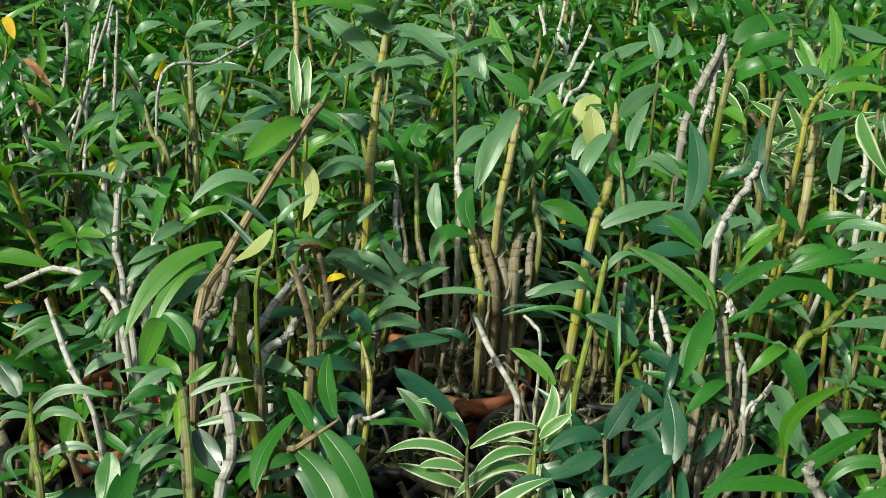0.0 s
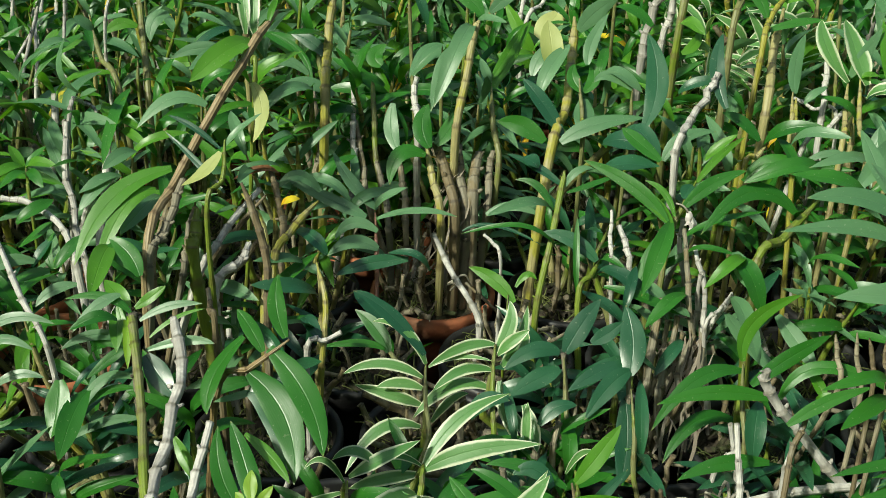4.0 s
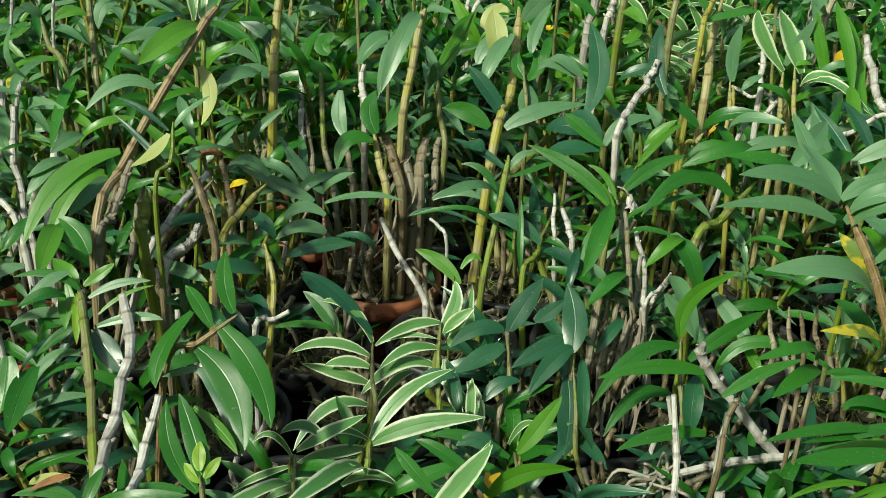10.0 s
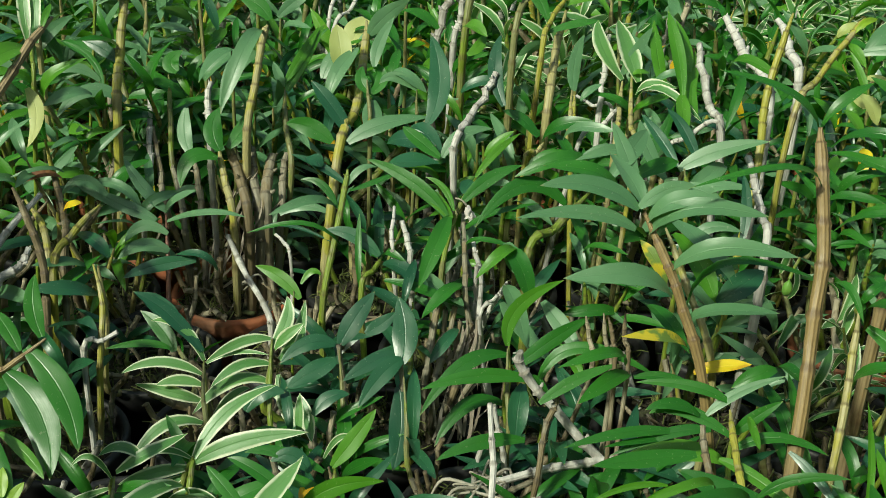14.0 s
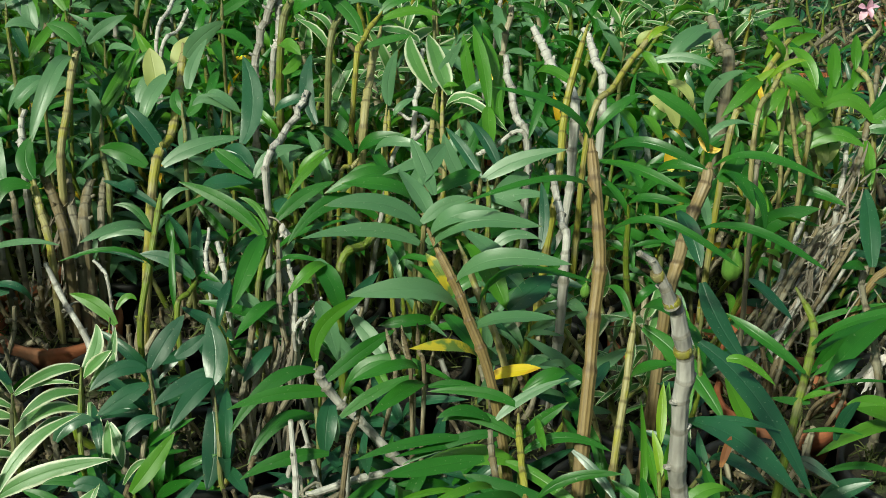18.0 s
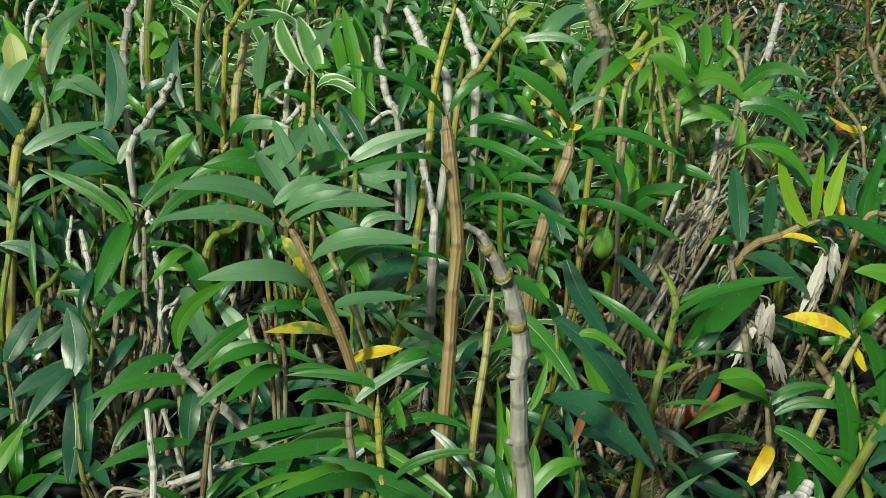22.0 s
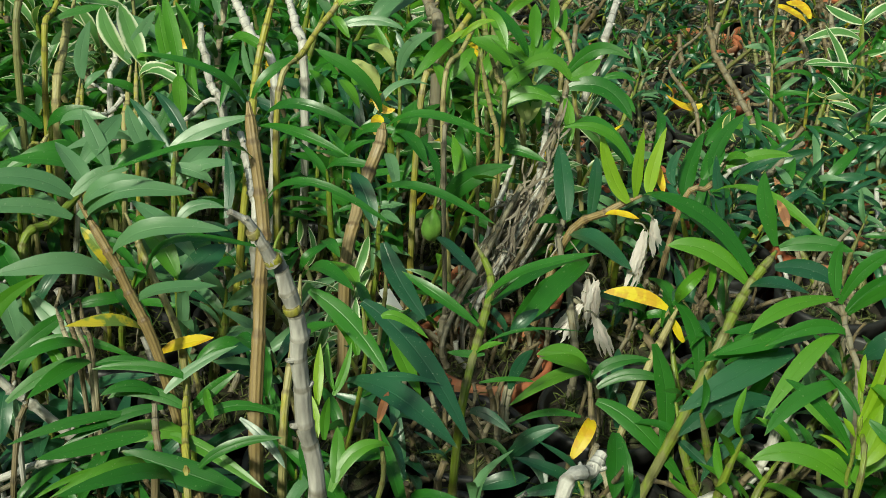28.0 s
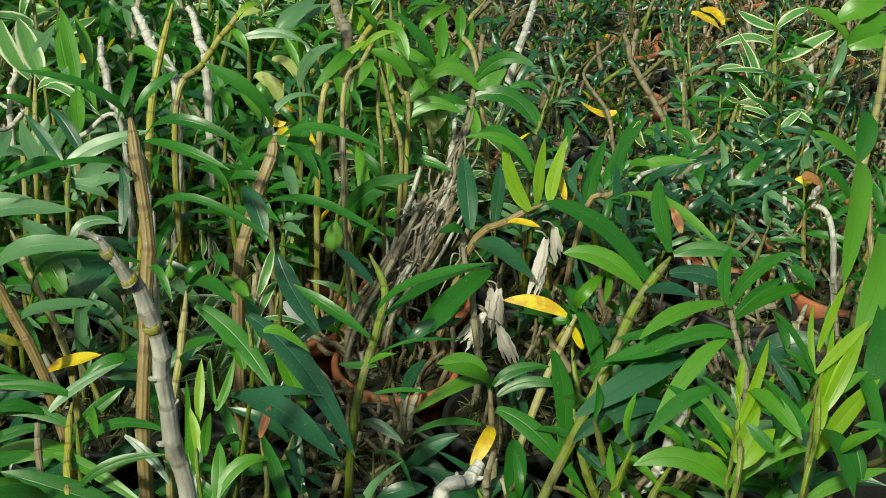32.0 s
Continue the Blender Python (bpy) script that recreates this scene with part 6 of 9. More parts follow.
leaf(c, "l", (1.112, 1.069, 0.102), (1.164, 1.084, 0.126), 0.0159, 0.20)
p = plant(1.112, 0.854, "silvery grey-caned orchid with deep green leaves in a terracotta pot")
brush(p, 12, 10, 0.085, "gdpd", True)
c = cane(p, "s", 0.0057, 0.0049, (1.139, 0.829, 0.076), (1.156, 0.909, 0.077), (1.156, 0.942, 0.092))
leaf(c, "y", (1.222, 0.897, 0.109), (1.248, 0.893, 0.122), 0.0174, 0.20)
leaf(c, "d", (1.158, 0.915, 0.089), (1.172, 0.847, 0.091), 0.0171, 0.20)
leaf(c, "p", (1.184, 0.909, 0.100), (1.200, 0.875, 0.096), 0.0199, 0.20)
p = plant(0.984, 0.854, "orchid with bare old brown canes in a black pot", black=True)
brush(p, 12, 10, 0.085, "gdpd", True)
c = cane(p, "k", 0.0037, 0.0032, (0.994, 0.860, 0.119), (1.085, 0.917, 0.141), (1.130, 0.940, 0.151))
leaf(c, "o", (1.043, 0.863, 0.121), (1.095, 0.869, 0.130), 0.0088, 0.20)
c = cane(p, "s", 0.0028, 0.0025, (0.997, 0.895, 0.140), (1.033, 0.909, 0.150), (1.070, 0.932, 0.153))
p = plant(1.176, 0.743, "orchid with bare silvery grey canes in a terracotta pot")
brush(p, 10, 8, 0.15, "gpgd", True)
c = cane(p, "s", 0.0034, 0.0030, (1.131, 0.778, 0.089), (1.160, 0.823, 0.104), (1.189, 0.870, 0.121))
c = cane(p, "y", 0.0048, 0.0040, (1.244, 0.819, 0.207), (1.307, 0.883, 0.238), (1.350, 0.937, 0.279))
p = plant(1.112, 0.633, "orchid with bare silvery grey canes in a black pot", black=True)
brush(p, 10, 8, 0.15, "gpgd", True)
c = cane(p, "s", 0.0034, 0.0030, (1.124, 0.722, 0.159), (1.124, 0.754, 0.170), (1.152, 0.780, 0.174))
leaf(c, "o", (1.124, 0.768, 0.130), (1.173, 0.795, 0.151), 0.0073, 0.30)
p = plant(1.368, 1.076, "old brown-caned orchid with light green leaves in a terracotta pot")
brush(p, 10, 8, 0.15, "gpgd", True)
c = cane(p, "k", 0.0064, 0.0055, (1.400, 1.071, 0.121), (1.480, 1.139, 0.173), (1.543, 1.174, 0.199))
leaf(c, "l", (1.447, 1.098, 0.205), (1.397, 1.146, 0.248), 0.0383, 0.20)
leaf(c, "l", (1.404, 1.060, 0.212), (1.423, 1.014, 0.256), 0.0335, 0.20)
leaf(c, "l", (1.437, 1.118, 0.231), (1.502, 1.106, 0.262), 0.0383, 0.20)
leaf(c, "g", (1.404, 1.112, 0.195), (1.357, 1.119, 0.212), 0.0274, 0.20)
p = plant(1.304, 0.965, "orchid with bare silvery grey canes in a terracotta pot")
brush(p, 10, 8, 0.15, "gpgd", True)
c = cane(p, "s", 0.0055, 0.0047, (1.351, 1.034, 0.125), (1.380, 1.075, 0.154), (1.411, 1.120, 0.172))
p = plant(0.920, 1.187, "orchid with bare silvery grey canes in a terracotta pot")
brush(p, 10, 8, 0.15, "gpgd", True)
c = cane(p, "s", 0.0053, 0.0046, (0.988, 1.180, 0.192), (1.030, 1.237, 0.217), (1.069, 1.293, 0.236))
p = plant(1.048, 0.965, "silvery grey-caned orchid with green leaves in a terracotta pot")
brush(p, 12, 10, 0.085, "gdpd", True)
c = cane(p, "k", 0.0026, 0.0022, (1.061, 1.058, 0.149), (1.065, 1.137, 0.179), (1.133, 1.182, 0.205))
leaf(c, "g", (1.011, 0.958, 0.152), (1.065, 0.987, 0.180), 0.0170, 0.10)
p = plant(0.280, 0.522, "silvery grey-caned orchid with green leaves in a black pot", black=True)
brush(p, 7, 6, 0.055, "dgd", True, old=10)
c = cane(p, "k", 0.0029, 0.0025, (0.334, 0.507, 0.182), (0.340, 0.546, 0.213))
leaf(c, "g", (0.304, 0.606, 0.219), (0.253, 0.580, 0.235), 0.0112, 0.40)
leaf(c, "g", (0.307, 0.602, 0.214), (0.265, 0.567, 0.216), 0.0134, 0.15)
leaf(c, "l", (0.327, 0.481, 0.217), (0.271, 0.454, 0.228), 0.0065, 0.35)
c = cane(p, "s", 0.0027, 0.0023, (0.217, 0.557, 0.117), (0.217, 0.585, 0.155), (0.216, 0.611, 0.187))
c = cane(p, "s", 0.0049, 0.0043, (0.240, 0.547, 0.121), (0.244, 0.569, 0.140))
p = plant(-0.232, 0.522, "green-caned orchid with green leaves in a black pot", black=True)
brush(p, 9, 7)
c = cane(p, "g", 0.0029, 0.0024, (-0.244, 0.576, 0.197), (-0.257, 0.606, 0.213), (-0.267, 0.633, 0.224))
p = plant(0.216, 1.076, "green-caned orchid with green leaves in a black pot", black=True)
brush(p, 12, 10, 0.19, "gplg", True)
c = cane(p, "g", 0.0042, 0.0035, (0.247, 1.060, 0.304), (0.271, 1.113, 0.344), (0.291, 1.169, 0.392))
leaf(c, "g", (0.270, 1.110, 0.339), (0.313, 1.092, 0.370), 0.0247, 0.30)
leaf(c, "g", (0.261, 1.081, 0.324), (0.308, 1.073, 0.353), 0.0212, 0.30)
leaf(c, "g", (0.283, 1.137, 0.372), (0.264, 1.151, 0.401), 0.0165, 0.10)
leaf(c, "l", (0.245, 1.050, 0.307), (0.264, 1.027, 0.305), 0.0156, 0.30)
p = plant(-0.360, 1.187, "orchid with bare silvery grey canes in a black pot", black=True)
brush(p, 12, 10, 0.19, "gplg", True)
c = cane(p, "s", 0.0030, 0.0026, (-0.413, 1.228, 0.146), (-0.428, 1.303, 0.186), (-0.445, 1.390, 0.229))
c = cane(p, "s", 0.0027, 0.0023, (-0.385, 1.229, 0.147), (-0.400, 1.301, 0.181), (-0.414, 1.377, 0.225))
c = cane(p, "s", 0.0021, 0.0018, (-0.424, 1.216, 0.144), (-0.447, 1.289, 0.180), (-0.476, 1.362, 0.217))
c = cane(p, "s", 0.0024, 0.0021, (-0.350, 1.229, 0.149), (-0.359, 1.311, 0.202), (-0.301, 1.348, 0.233), (-0.230, 1.387, 0.268))
p = plant(-0.424, 1.298, "orchid with bare silvery grey canes in a terracotta pot")
brush(p, 12, 10, 0.19, "gplg", True)
c = cane(p, "s", 0.0025, 0.0022, (-0.421, 1.347, 0.186), (-0.440, 1.432, 0.223), (-0.449, 1.506, 0.261))
p = plant(0.088, 1.298, "orchid with bare silvery grey canes in a black pot", black=True)
brush(p, 12, 10, 0.19, "gplg", True)
c = cane(p, "s", 0.0027, 0.0024, (0.121, 1.320, 0.221), (0.139, 1.379, 0.252), (0.161, 1.428, 0.285))
c = cane(p, "s", 0.0027, 0.0023, (0.125, 1.314, 0.210), (0.148, 1.348, 0.234), (0.169, 1.384, 0.263))
# ---- more stems and bowed leaves on the plants above ----
stem("k", 0.0037, (-0.175, 0.635, 0.073), (-0.173, 0.643, 0.126), (-0.174, 0.651, 0.178), (-0.174, 0.659, 0.231))
stem("g", 0.0017, (-0.080, 0.528, 0.166), (-0.080, 0.530, 0.177))
stem("g", 0.0030, (0.017, 0.715, 0.077), (0.019, 0.719, 0.106), (0.018, 0.725, 0.147))
stem("g", 0.0034, (0.064, 0.722, 0.104), (0.066, 0.726, 0.128), (0.069, 0.731, 0.164))
stem("g", 0.0031, (0.007, 0.623, 0.106), (0.013, 0.626, 0.126), (0.018, 0.627, 0.136))
stem("g", 0.0026, (-0.035, 0.606, 0.123), (-0.034, 0.608, 0.137))
stem("t", 0.0025, (0.115, 0.566, 0.132), (0.113, 0.568, 0.150), (0.109, 0.571, 0.169))
stem("k", 0.0025, (0.121, 0.715, 0.088), (0.122, 0.721, 0.126), (0.119, 0.726, 0.161))
stem("k", 0.0025, (0.164, 0.702, 0.111), (0.167, 0.705, 0.130), (0.165, 0.709, 0.154))
stem("g", 0.0029, (0.244, 0.692, 0.119), (0.245, 0.697, 0.149), (0.244, 0.700, 0.174))
stem("g", 0.0022, (0.362, 0.547, 0.152), (0.364, 0.551, 0.179), (0.364, 0.555, 0.203))
stem("s", 0.0046, (0.766, 0.489, 0.092), (0.785, 0.492, 0.117), (0.794, 0.496, 0.141), (0.802, 0.499, 0.163))
stem("y", 0.0020, (0.678, 0.837, 0.224), (0.674, 0.845, 0.280), (0.677, 0.852, 0.328))
stem("y", 0.0025, (0.695, 0.833, 0.226), (0.687, 0.840, 0.270), (0.676, 0.847, 0.317))
stem("y", 0.0026, (0.713, 0.865, 0.257), (0.706, 0.870, 0.285), (0.696, 0.874, 0.312))
stem("g", 0.0043, (1.239, 1.051, 0.096), (1.246, 1.057, 0.134), (1.252, 1.060, 0.156))
stem("g", 0.0014, (0.736, 0.359, 0.191), (0.735, 0.364, 0.223), (0.735, 0.367, 0.246))
stem("g", 0.0017, (0.787, 0.349, 0.186), (0.787, 0.355, 0.227), (0.786, 0.362, 0.277))
stem("s", 0.0044, (0.881, 0.358, 0.154), (0.873, 0.369, 0.223), (0.871, 0.374, 0.258))
stem("g", 0.0031, (1.398, 1.149, 0.075), (1.382, 1.162, 0.159), (1.376, 1.173, 0.234))
stem("s", 0.0054, (1.217, 0.931, 0.068), (1.183, 0.936, 0.068), (1.158, 0.940, 0.090))
stem("s", 0.0032, (1.020, 0.927, 0.108), (1.035, 0.929, 0.126), (1.061, 0.932, 0.146))
stem("k", 0.0043, (1.133, 1.025, 0.068), (1.170, 1.031, 0.082), (1.209, 1.037, 0.125))
stem("s", 0.0045, (1.239, 1.136, 0.068), (1.236, 1.144, 0.110), (1.224, 1.151, 0.161))
stem("s", 0.0039, (1.201, 0.856, 0.068), (1.196, 0.859, 0.086), (1.190, 0.863, 0.110))
stem("g", 0.0025, (-0.263, 0.624, 0.172), (-0.265, 0.629, 0.201), (-0.267, 0.632, 0.221))
stem("s", 0.0044, (0.223, 1.099, 0.235), (0.225, 1.106, 0.278), (0.236, 1.111, 0.315), (0.252, 1.117, 0.353))
stem("s", 0.0038, (0.242, 1.107, 0.261), (0.248, 1.111, 0.292), (0.249, 1.116, 0.325), (0.257, 1.122, 0.362))
stem("t", 0.0032, (-0.179, 0.851, 0.126), (-0.150, 0.858, 0.171), (-0.114, 0.865, 0.216))
stem("t", 0.0032, (-0.151, 0.833, 0.142), (-0.129, 0.838, 0.172), (-0.113, 0.841, 0.194))
stem("t", 0.0034, (-0.104, 0.770, 0.139), (-0.103, 0.779, 0.200), (-0.110, 0.784, 0.235), (-0.120, 0.788, 0.264))
stem("y", 0.0037, (-0.104, 0.843, 0.093), (-0.106, 0.852, 0.159), (-0.107, 0.860, 0.208))
stem("t", 0.0038, (-0.110, 0.881, 0.159), (-0.092, 0.885, 0.180), (-0.077, 0.887, 0.199))
stem("y", 0.0031, (-0.067, 0.786, 0.086), (-0.064, 0.794, 0.145), (-0.067, 0.801, 0.190))
stem("s", 0.0029, (-0.291, 0.920, 0.090), (-0.295, 0.928, 0.143), (-0.295, 0.943, 0.245))
stem("s", 0.0035, (-0.274, 0.943, 0.124), (-0.268, 0.952, 0.182), (-0.265, 0.960, 0.236))
stem("k", 0.0034, (-0.194, 0.794, 0.180), (-0.182, 0.801, 0.226), (-0.171, 0.806, 0.259))
stem("k", 0.0027, (0.196, 0.775, 0.083), (0.203, 0.780, 0.114), (0.207, 0.786, 0.153))
stem("k", 0.0027, (0.203, 0.771, 0.081), (0.214, 0.776, 0.116), (0.219, 0.781, 0.146))
stem("k", 0.0027, (0.211, 0.767, 0.083), (0.222, 0.773, 0.119), (0.228, 0.776, 0.138))
stem("k", 0.0023, (0.194, 0.780, 0.091), (0.196, 0.786, 0.131), (0.200, 0.791, 0.161))
stem("t", 0.0020, (0.297, 0.659, 0.175), (0.294, 0.664, 0.205), (0.291, 0.666, 0.220))
stem("t", 0.0019, (0.309, 0.648, 0.179), (0.303, 0.652, 0.208), (0.300, 0.655, 0.229))
stem("t", 0.0018, (0.301, 0.615, 0.202), (0.298, 0.619, 0.230), (0.294, 0.622, 0.246))
stem("t", 0.0018, (0.310, 0.616, 0.206), (0.306, 0.619, 0.230), (0.305, 0.622, 0.250))
stem("s", 0.0027, (0.232, 0.802, 0.122), (0.234, 0.807, 0.152), (0.234, 0.811, 0.181))
stem("s", 0.0023, (0.239, 0.788, 0.139), (0.251, 0.792, 0.163), (0.257, 0.793, 0.173))
stem("s", 0.0029, (0.237, 0.866, 0.133), (0.229, 0.872, 0.169), (0.229, 0.876, 0.197))
stem("s", 0.0023, (0.256, 0.612, 0.103), (0.257, 0.618, 0.147), (0.263, 0.623, 0.177))
stem("s", 0.0024, (0.241, 0.645, 0.075), (0.235, 0.652, 0.121), (0.228, 0.657, 0.152))
stem("g", 0.0019, (0.058, 0.534, 0.104), (0.058, 0.542, 0.154))
stem("g", 0.0019, (-0.094, 1.022, 0.208), (-0.094, 1.030, 0.258))
stem("g", 0.0019, (0.028, 1.014, 0.242), (0.028, 1.022, 0.292))
stem("g", 0.0019, (0.195, 0.971, 0.220), (0.195, 0.979, 0.270))
stem("g", 0.0019, (0.164, 1.314, 0.179), (0.164, 1.322, 0.229))
stem("g", 0.0019, (0.379, 0.465, 0.141), (0.379, 0.473, 0.191))
stem("g", 0.0019, (0.527, 0.650, 0.196), (0.527, 0.658, 0.246))
stem("g", 0.0019, (0.475, 0.537, 0.219), (0.475, 0.545, 0.269))
stem("g", 0.0019, (0.575, 0.557, 0.069), (0.575, 0.565, 0.119))
stem("g", 0.0019, (0.461, 0.456, 0.183), (0.461, 0.464, 0.233))
stem("g", 0.0019, (0.734, 0.534, 0.068), (0.734, 0.542, 0.110))
stem("g", 0.0019, (0.603, 0.847, 0.251), (0.603, 0.855, 0.301))
stem("g", 0.0019, (0.622, 0.770, 0.157), (0.622, 0.778, 0.207))
stem("g", 0.0019, (1.267, 1.204, 0.175), (1.267, 1.212, 0.225))
stem("g", 0.0019, (0.831, 0.313, 0.195), (0.831, 0.321, 0.245))
stem("g", 0.0019, (1.467, 1.095, 0.179), (1.467, 1.103, 0.229))
stem("g", 0.0019, (1.313, 1.141, 0.135), (1.313, 1.149, 0.185))
stem("g", 0.0019, (1.212, 0.866, 0.097), (1.212, 0.874, 0.147))
stem("g", 0.0019, (-0.259, 1.063, 0.208), (-0.259, 1.071, 0.258))
stem("g", 0.0019, (-0.236, 1.157, 0.266), (-0.236, 1.165, 0.316))
stem("g", 0.0019, (-0.107, 1.127, 0.317), (-0.107, 1.135, 0.367))
stem("g", 0.0019, (-0.002, 1.062, 0.298), (-0.002, 1.070, 0.348))
stem("g", 0.0019, (0.050, 1.058, 0.291), (0.050, 1.066, 0.341))
stem("g", 0.0019, (0.193, 1.345, 0.194), (0.193, 1.353, 0.244))
stem("g", 0.0019, (0.194, 1.111, 0.286), (0.194, 1.119, 0.336))
stem("g", 0.0019, (0.405, 1.094, 0.319), (0.405, 1.102, 0.369))
blade("g", (-0.175, 0.659, 0.231), (-0.193, 0.664, 0.240), (-0.218, 0.663, 0.238), 0.0074)
blade("p", (-0.182, 0.665, 0.241), (-0.197, 0.657, 0.236), (-0.210, 0.645, 0.224), 0.0093)
blade("l", (-0.172, 0.660, 0.234), (-0.162, 0.665, 0.240), (-0.153, 0.669, 0.246), 0.0082)
blade("p", (-0.169, 0.656, 0.227), (-0.150, 0.660, 0.236), (-0.128, 0.659, 0.239), 0.0067)
blade("l", (-0.160, 0.642, 0.223), (-0.144, 0.649, 0.234), (-0.125, 0.653, 0.239), 0.0037)
blade("l", (-0.184, 0.663, 0.236), (-0.179, 0.652, 0.226), (-0.172, 0.640, 0.217), 0.0067)
blade("p", (-0.162, 0.638, 0.216), (-0.136, 0.638, 0.224), (-0.117, 0.635, 0.224), 0.0073)
blade("p", (-0.176, 0.657, 0.209), (-0.200, 0.658, 0.214), (-0.221, 0.650, 0.207), 0.0083)
blade("g", (-0.178, 0.656, 0.207), (-0.190, 0.649, 0.201), (-0.203, 0.639, 0.192), 0.0083)
blade("g", (-0.176, 0.655, 0.204), (-0.191, 0.658, 0.209), (-0.206, 0.659, 0.210), 0.0075)
blade("p", (-0.176, 0.654, 0.183), (-0.198, 0.648, 0.183), (-0.212, 0.626, 0.160), 0.0084)
blade("g", (-0.177, 0.651, 0.177), (-0.195, 0.647, 0.176), (-0.208, 0.638, 0.168), 0.0069)
blade("p", (-0.175, 0.648, 0.154), (-0.200, 0.643, 0.153), (-0.225, 0.631, 0.143), 0.0077)
# a leaf in shade: the deep green puts that shade into its colour
blade("d", (-0.162, 0.636, 0.214), (-0.151, 0.625, 0.204), (-0.141, 0.614, 0.197), 0.0169)
blade("l", (-0.136, 0.585, 0.188), (-0.128, 0.575, 0.179), (-0.121, 0.565, 0.172), 0.0099)
blade("g", (-0.177, 0.640, 0.101), (-0.202, 0.639, 0.106), (-0.227, 0.631, 0.099), 0.0055)
blade("p", (-0.168, 0.639, 0.099), (-0.175, 0.631, 0.094), (-0.182, 0.621, 0.085), 0.0111)
blade("g", (-0.090, 0.528, 0.173), (-0.113, 0.527, 0.176), (-0.138, 0.521, 0.172), 0.0073)
blade("g", (-0.145, 0.497, 0.193), (-0.161, 0.499, 0.197), (-0.179, 0.496, 0.196), 0.0079)
blade("o", (-0.148, 0.504, 0.204), (-0.158, 0.501, 0.203), (-0.170, 0.496, 0.199), 0.0047)
blade("g", (-0.092, 0.611, 0.219), (-0.067, 0.587, 0.201), (-0.060, 0.557, 0.176), 0.0222)
blade("g", (-0.080, 0.619, 0.232), (-0.055, 0.594, 0.213), (-0.043, 0.565, 0.191), 0.0193)
blade("g", (-0.096, 0.623, 0.238), (-0.113, 0.605, 0.220), (-0.115, 0.586, 0.205), 0.0165)
blade("g", (-0.070, 0.622, 0.238), (-0.077, 0.637, 0.252), (-0.077, 0.653, 0.266), 0.0129)
blade("g", (-0.084, 0.618, 0.230), (-0.093, 0.629, 0.241), (-0.102, 0.639, 0.248), 0.0115)
# hangs shaded behind the others, its shade coloured in as deep green
blade("d", (-0.094, 0.614, 0.203), (-0.074, 0.598, 0.194), (-0.067, 0.571, 0.169), 0.0210)
blade("l", (-0.091, 0.577, 0.198), (-0.074, 0.565, 0.190), (-0.062, 0.552, 0.181), 0.0083)
blade("p", (-0.089, 0.614, 0.203), (-0.101, 0.611, 0.201), (-0.115, 0.607, 0.199), 0.0058)
blade("g", (-0.083, 0.529, 0.171), (-0.101, 0.549, 0.187), (-0.106, 0.572, 0.207), 0.0134)
blade("g", (-0.078, 0.529, 0.177), (-0.087, 0.550, 0.195), (-0.098, 0.571, 0.212), 0.0147)
blade("b", (-0.082, 0.533, 0.184), (-0.083, 0.540, 0.190), (-0.083, 0.547, 0.195), 0.0093)
blade("b", (-0.080, 0.530, 0.178), (-0.086, 0.534, 0.181), (-0.092, 0.539, 0.185), 0.0087)
blade("b", (-0.079, 0.531, 0.180), (-0.075, 0.536, 0.184), (-0.070, 0.540, 0.189), 0.0073)
blade("v", (0.018, 0.726, 0.149), (0.001, 0.742, 0.169), (-0.022, 0.750, 0.170), 0.0110)
blade("v", (0.016, 0.724, 0.138), (-0.014, 0.727, 0.148), (-0.043, 0.721, 0.142), 0.0102)
blade("v", (0.016, 0.720, 0.116), (-0.009, 0.725, 0.122), (-0.035, 0.729, 0.127), 0.0112)
blade("v", (0.020, 0.725, 0.147), (0.041, 0.726, 0.156), (0.067, 0.721, 0.156), 0.0055)
blade("v", (0.069, 0.731, 0.158), (0.080, 0.745, 0.172), (0.080, 0.760, 0.184), 0.0128)
blade("v", (0.074, 0.728, 0.147), (0.087, 0.742, 0.158), (0.094, 0.762, 0.179), 0.0128)
blade("v", (0.084, 0.724, 0.154), (0.090, 0.732, 0.162), (0.093, 0.741, 0.169), 0.0085)
blade("v", (0.068, 0.731, 0.164), (0.046, 0.727, 0.164), (0.020, 0.716, 0.154), 0.0102)
blade("v", (0.067, 0.727, 0.144), (0.044, 0.724, 0.145), (0.023, 0.712, 0.134), 0.0103)
blade("v", (0.066, 0.726, 0.128), (0.038, 0.723, 0.132), (0.009, 0.706, 0.114), 0.0138)
blade("v", (0.073, 0.726, 0.135), (0.078, 0.708, 0.120), (0.087, 0.688, 0.104), 0.0129)
blade("v", (0.089, 0.693, 0.138), (0.095, 0.680, 0.127), (0.098, 0.666, 0.116), 0.0116)
blade("v", (0.018, 0.627, 0.135), (0.041, 0.646, 0.160), (0.075, 0.659, 0.172), 0.0124)
blade("v", (0.018, 0.626, 0.132), (0.051, 0.630, 0.146), (0.096, 0.629, 0.153), 0.0147)
blade("v", (0.016, 0.627, 0.135), (-0.005, 0.628, 0.142), (-0.025, 0.621, 0.134), 0.0062)
blade("v", (0.015, 0.717, 0.098), (-0.016, 0.711, 0.099), (-0.040, 0.689, 0.075), 0.0121)
blade("v", (0.015, 0.626, 0.128), (-0.009, 0.622, 0.127), (-0.032, 0.616, 0.123), 0.0109)
blade("v", (0.010, 0.625, 0.121), (-0.013, 0.616, 0.114), (-0.035, 0.606, 0.107), 0.0109)
blade("v", (-0.034, 0.607, 0.136), (-0.048, 0.615, 0.148), (-0.061, 0.612, 0.142), 0.0053)
blade("v", (-0.034, 0.606, 0.129), (-0.057, 0.600, 0.124), (-0.071, 0.592, 0.119), 0.0060)
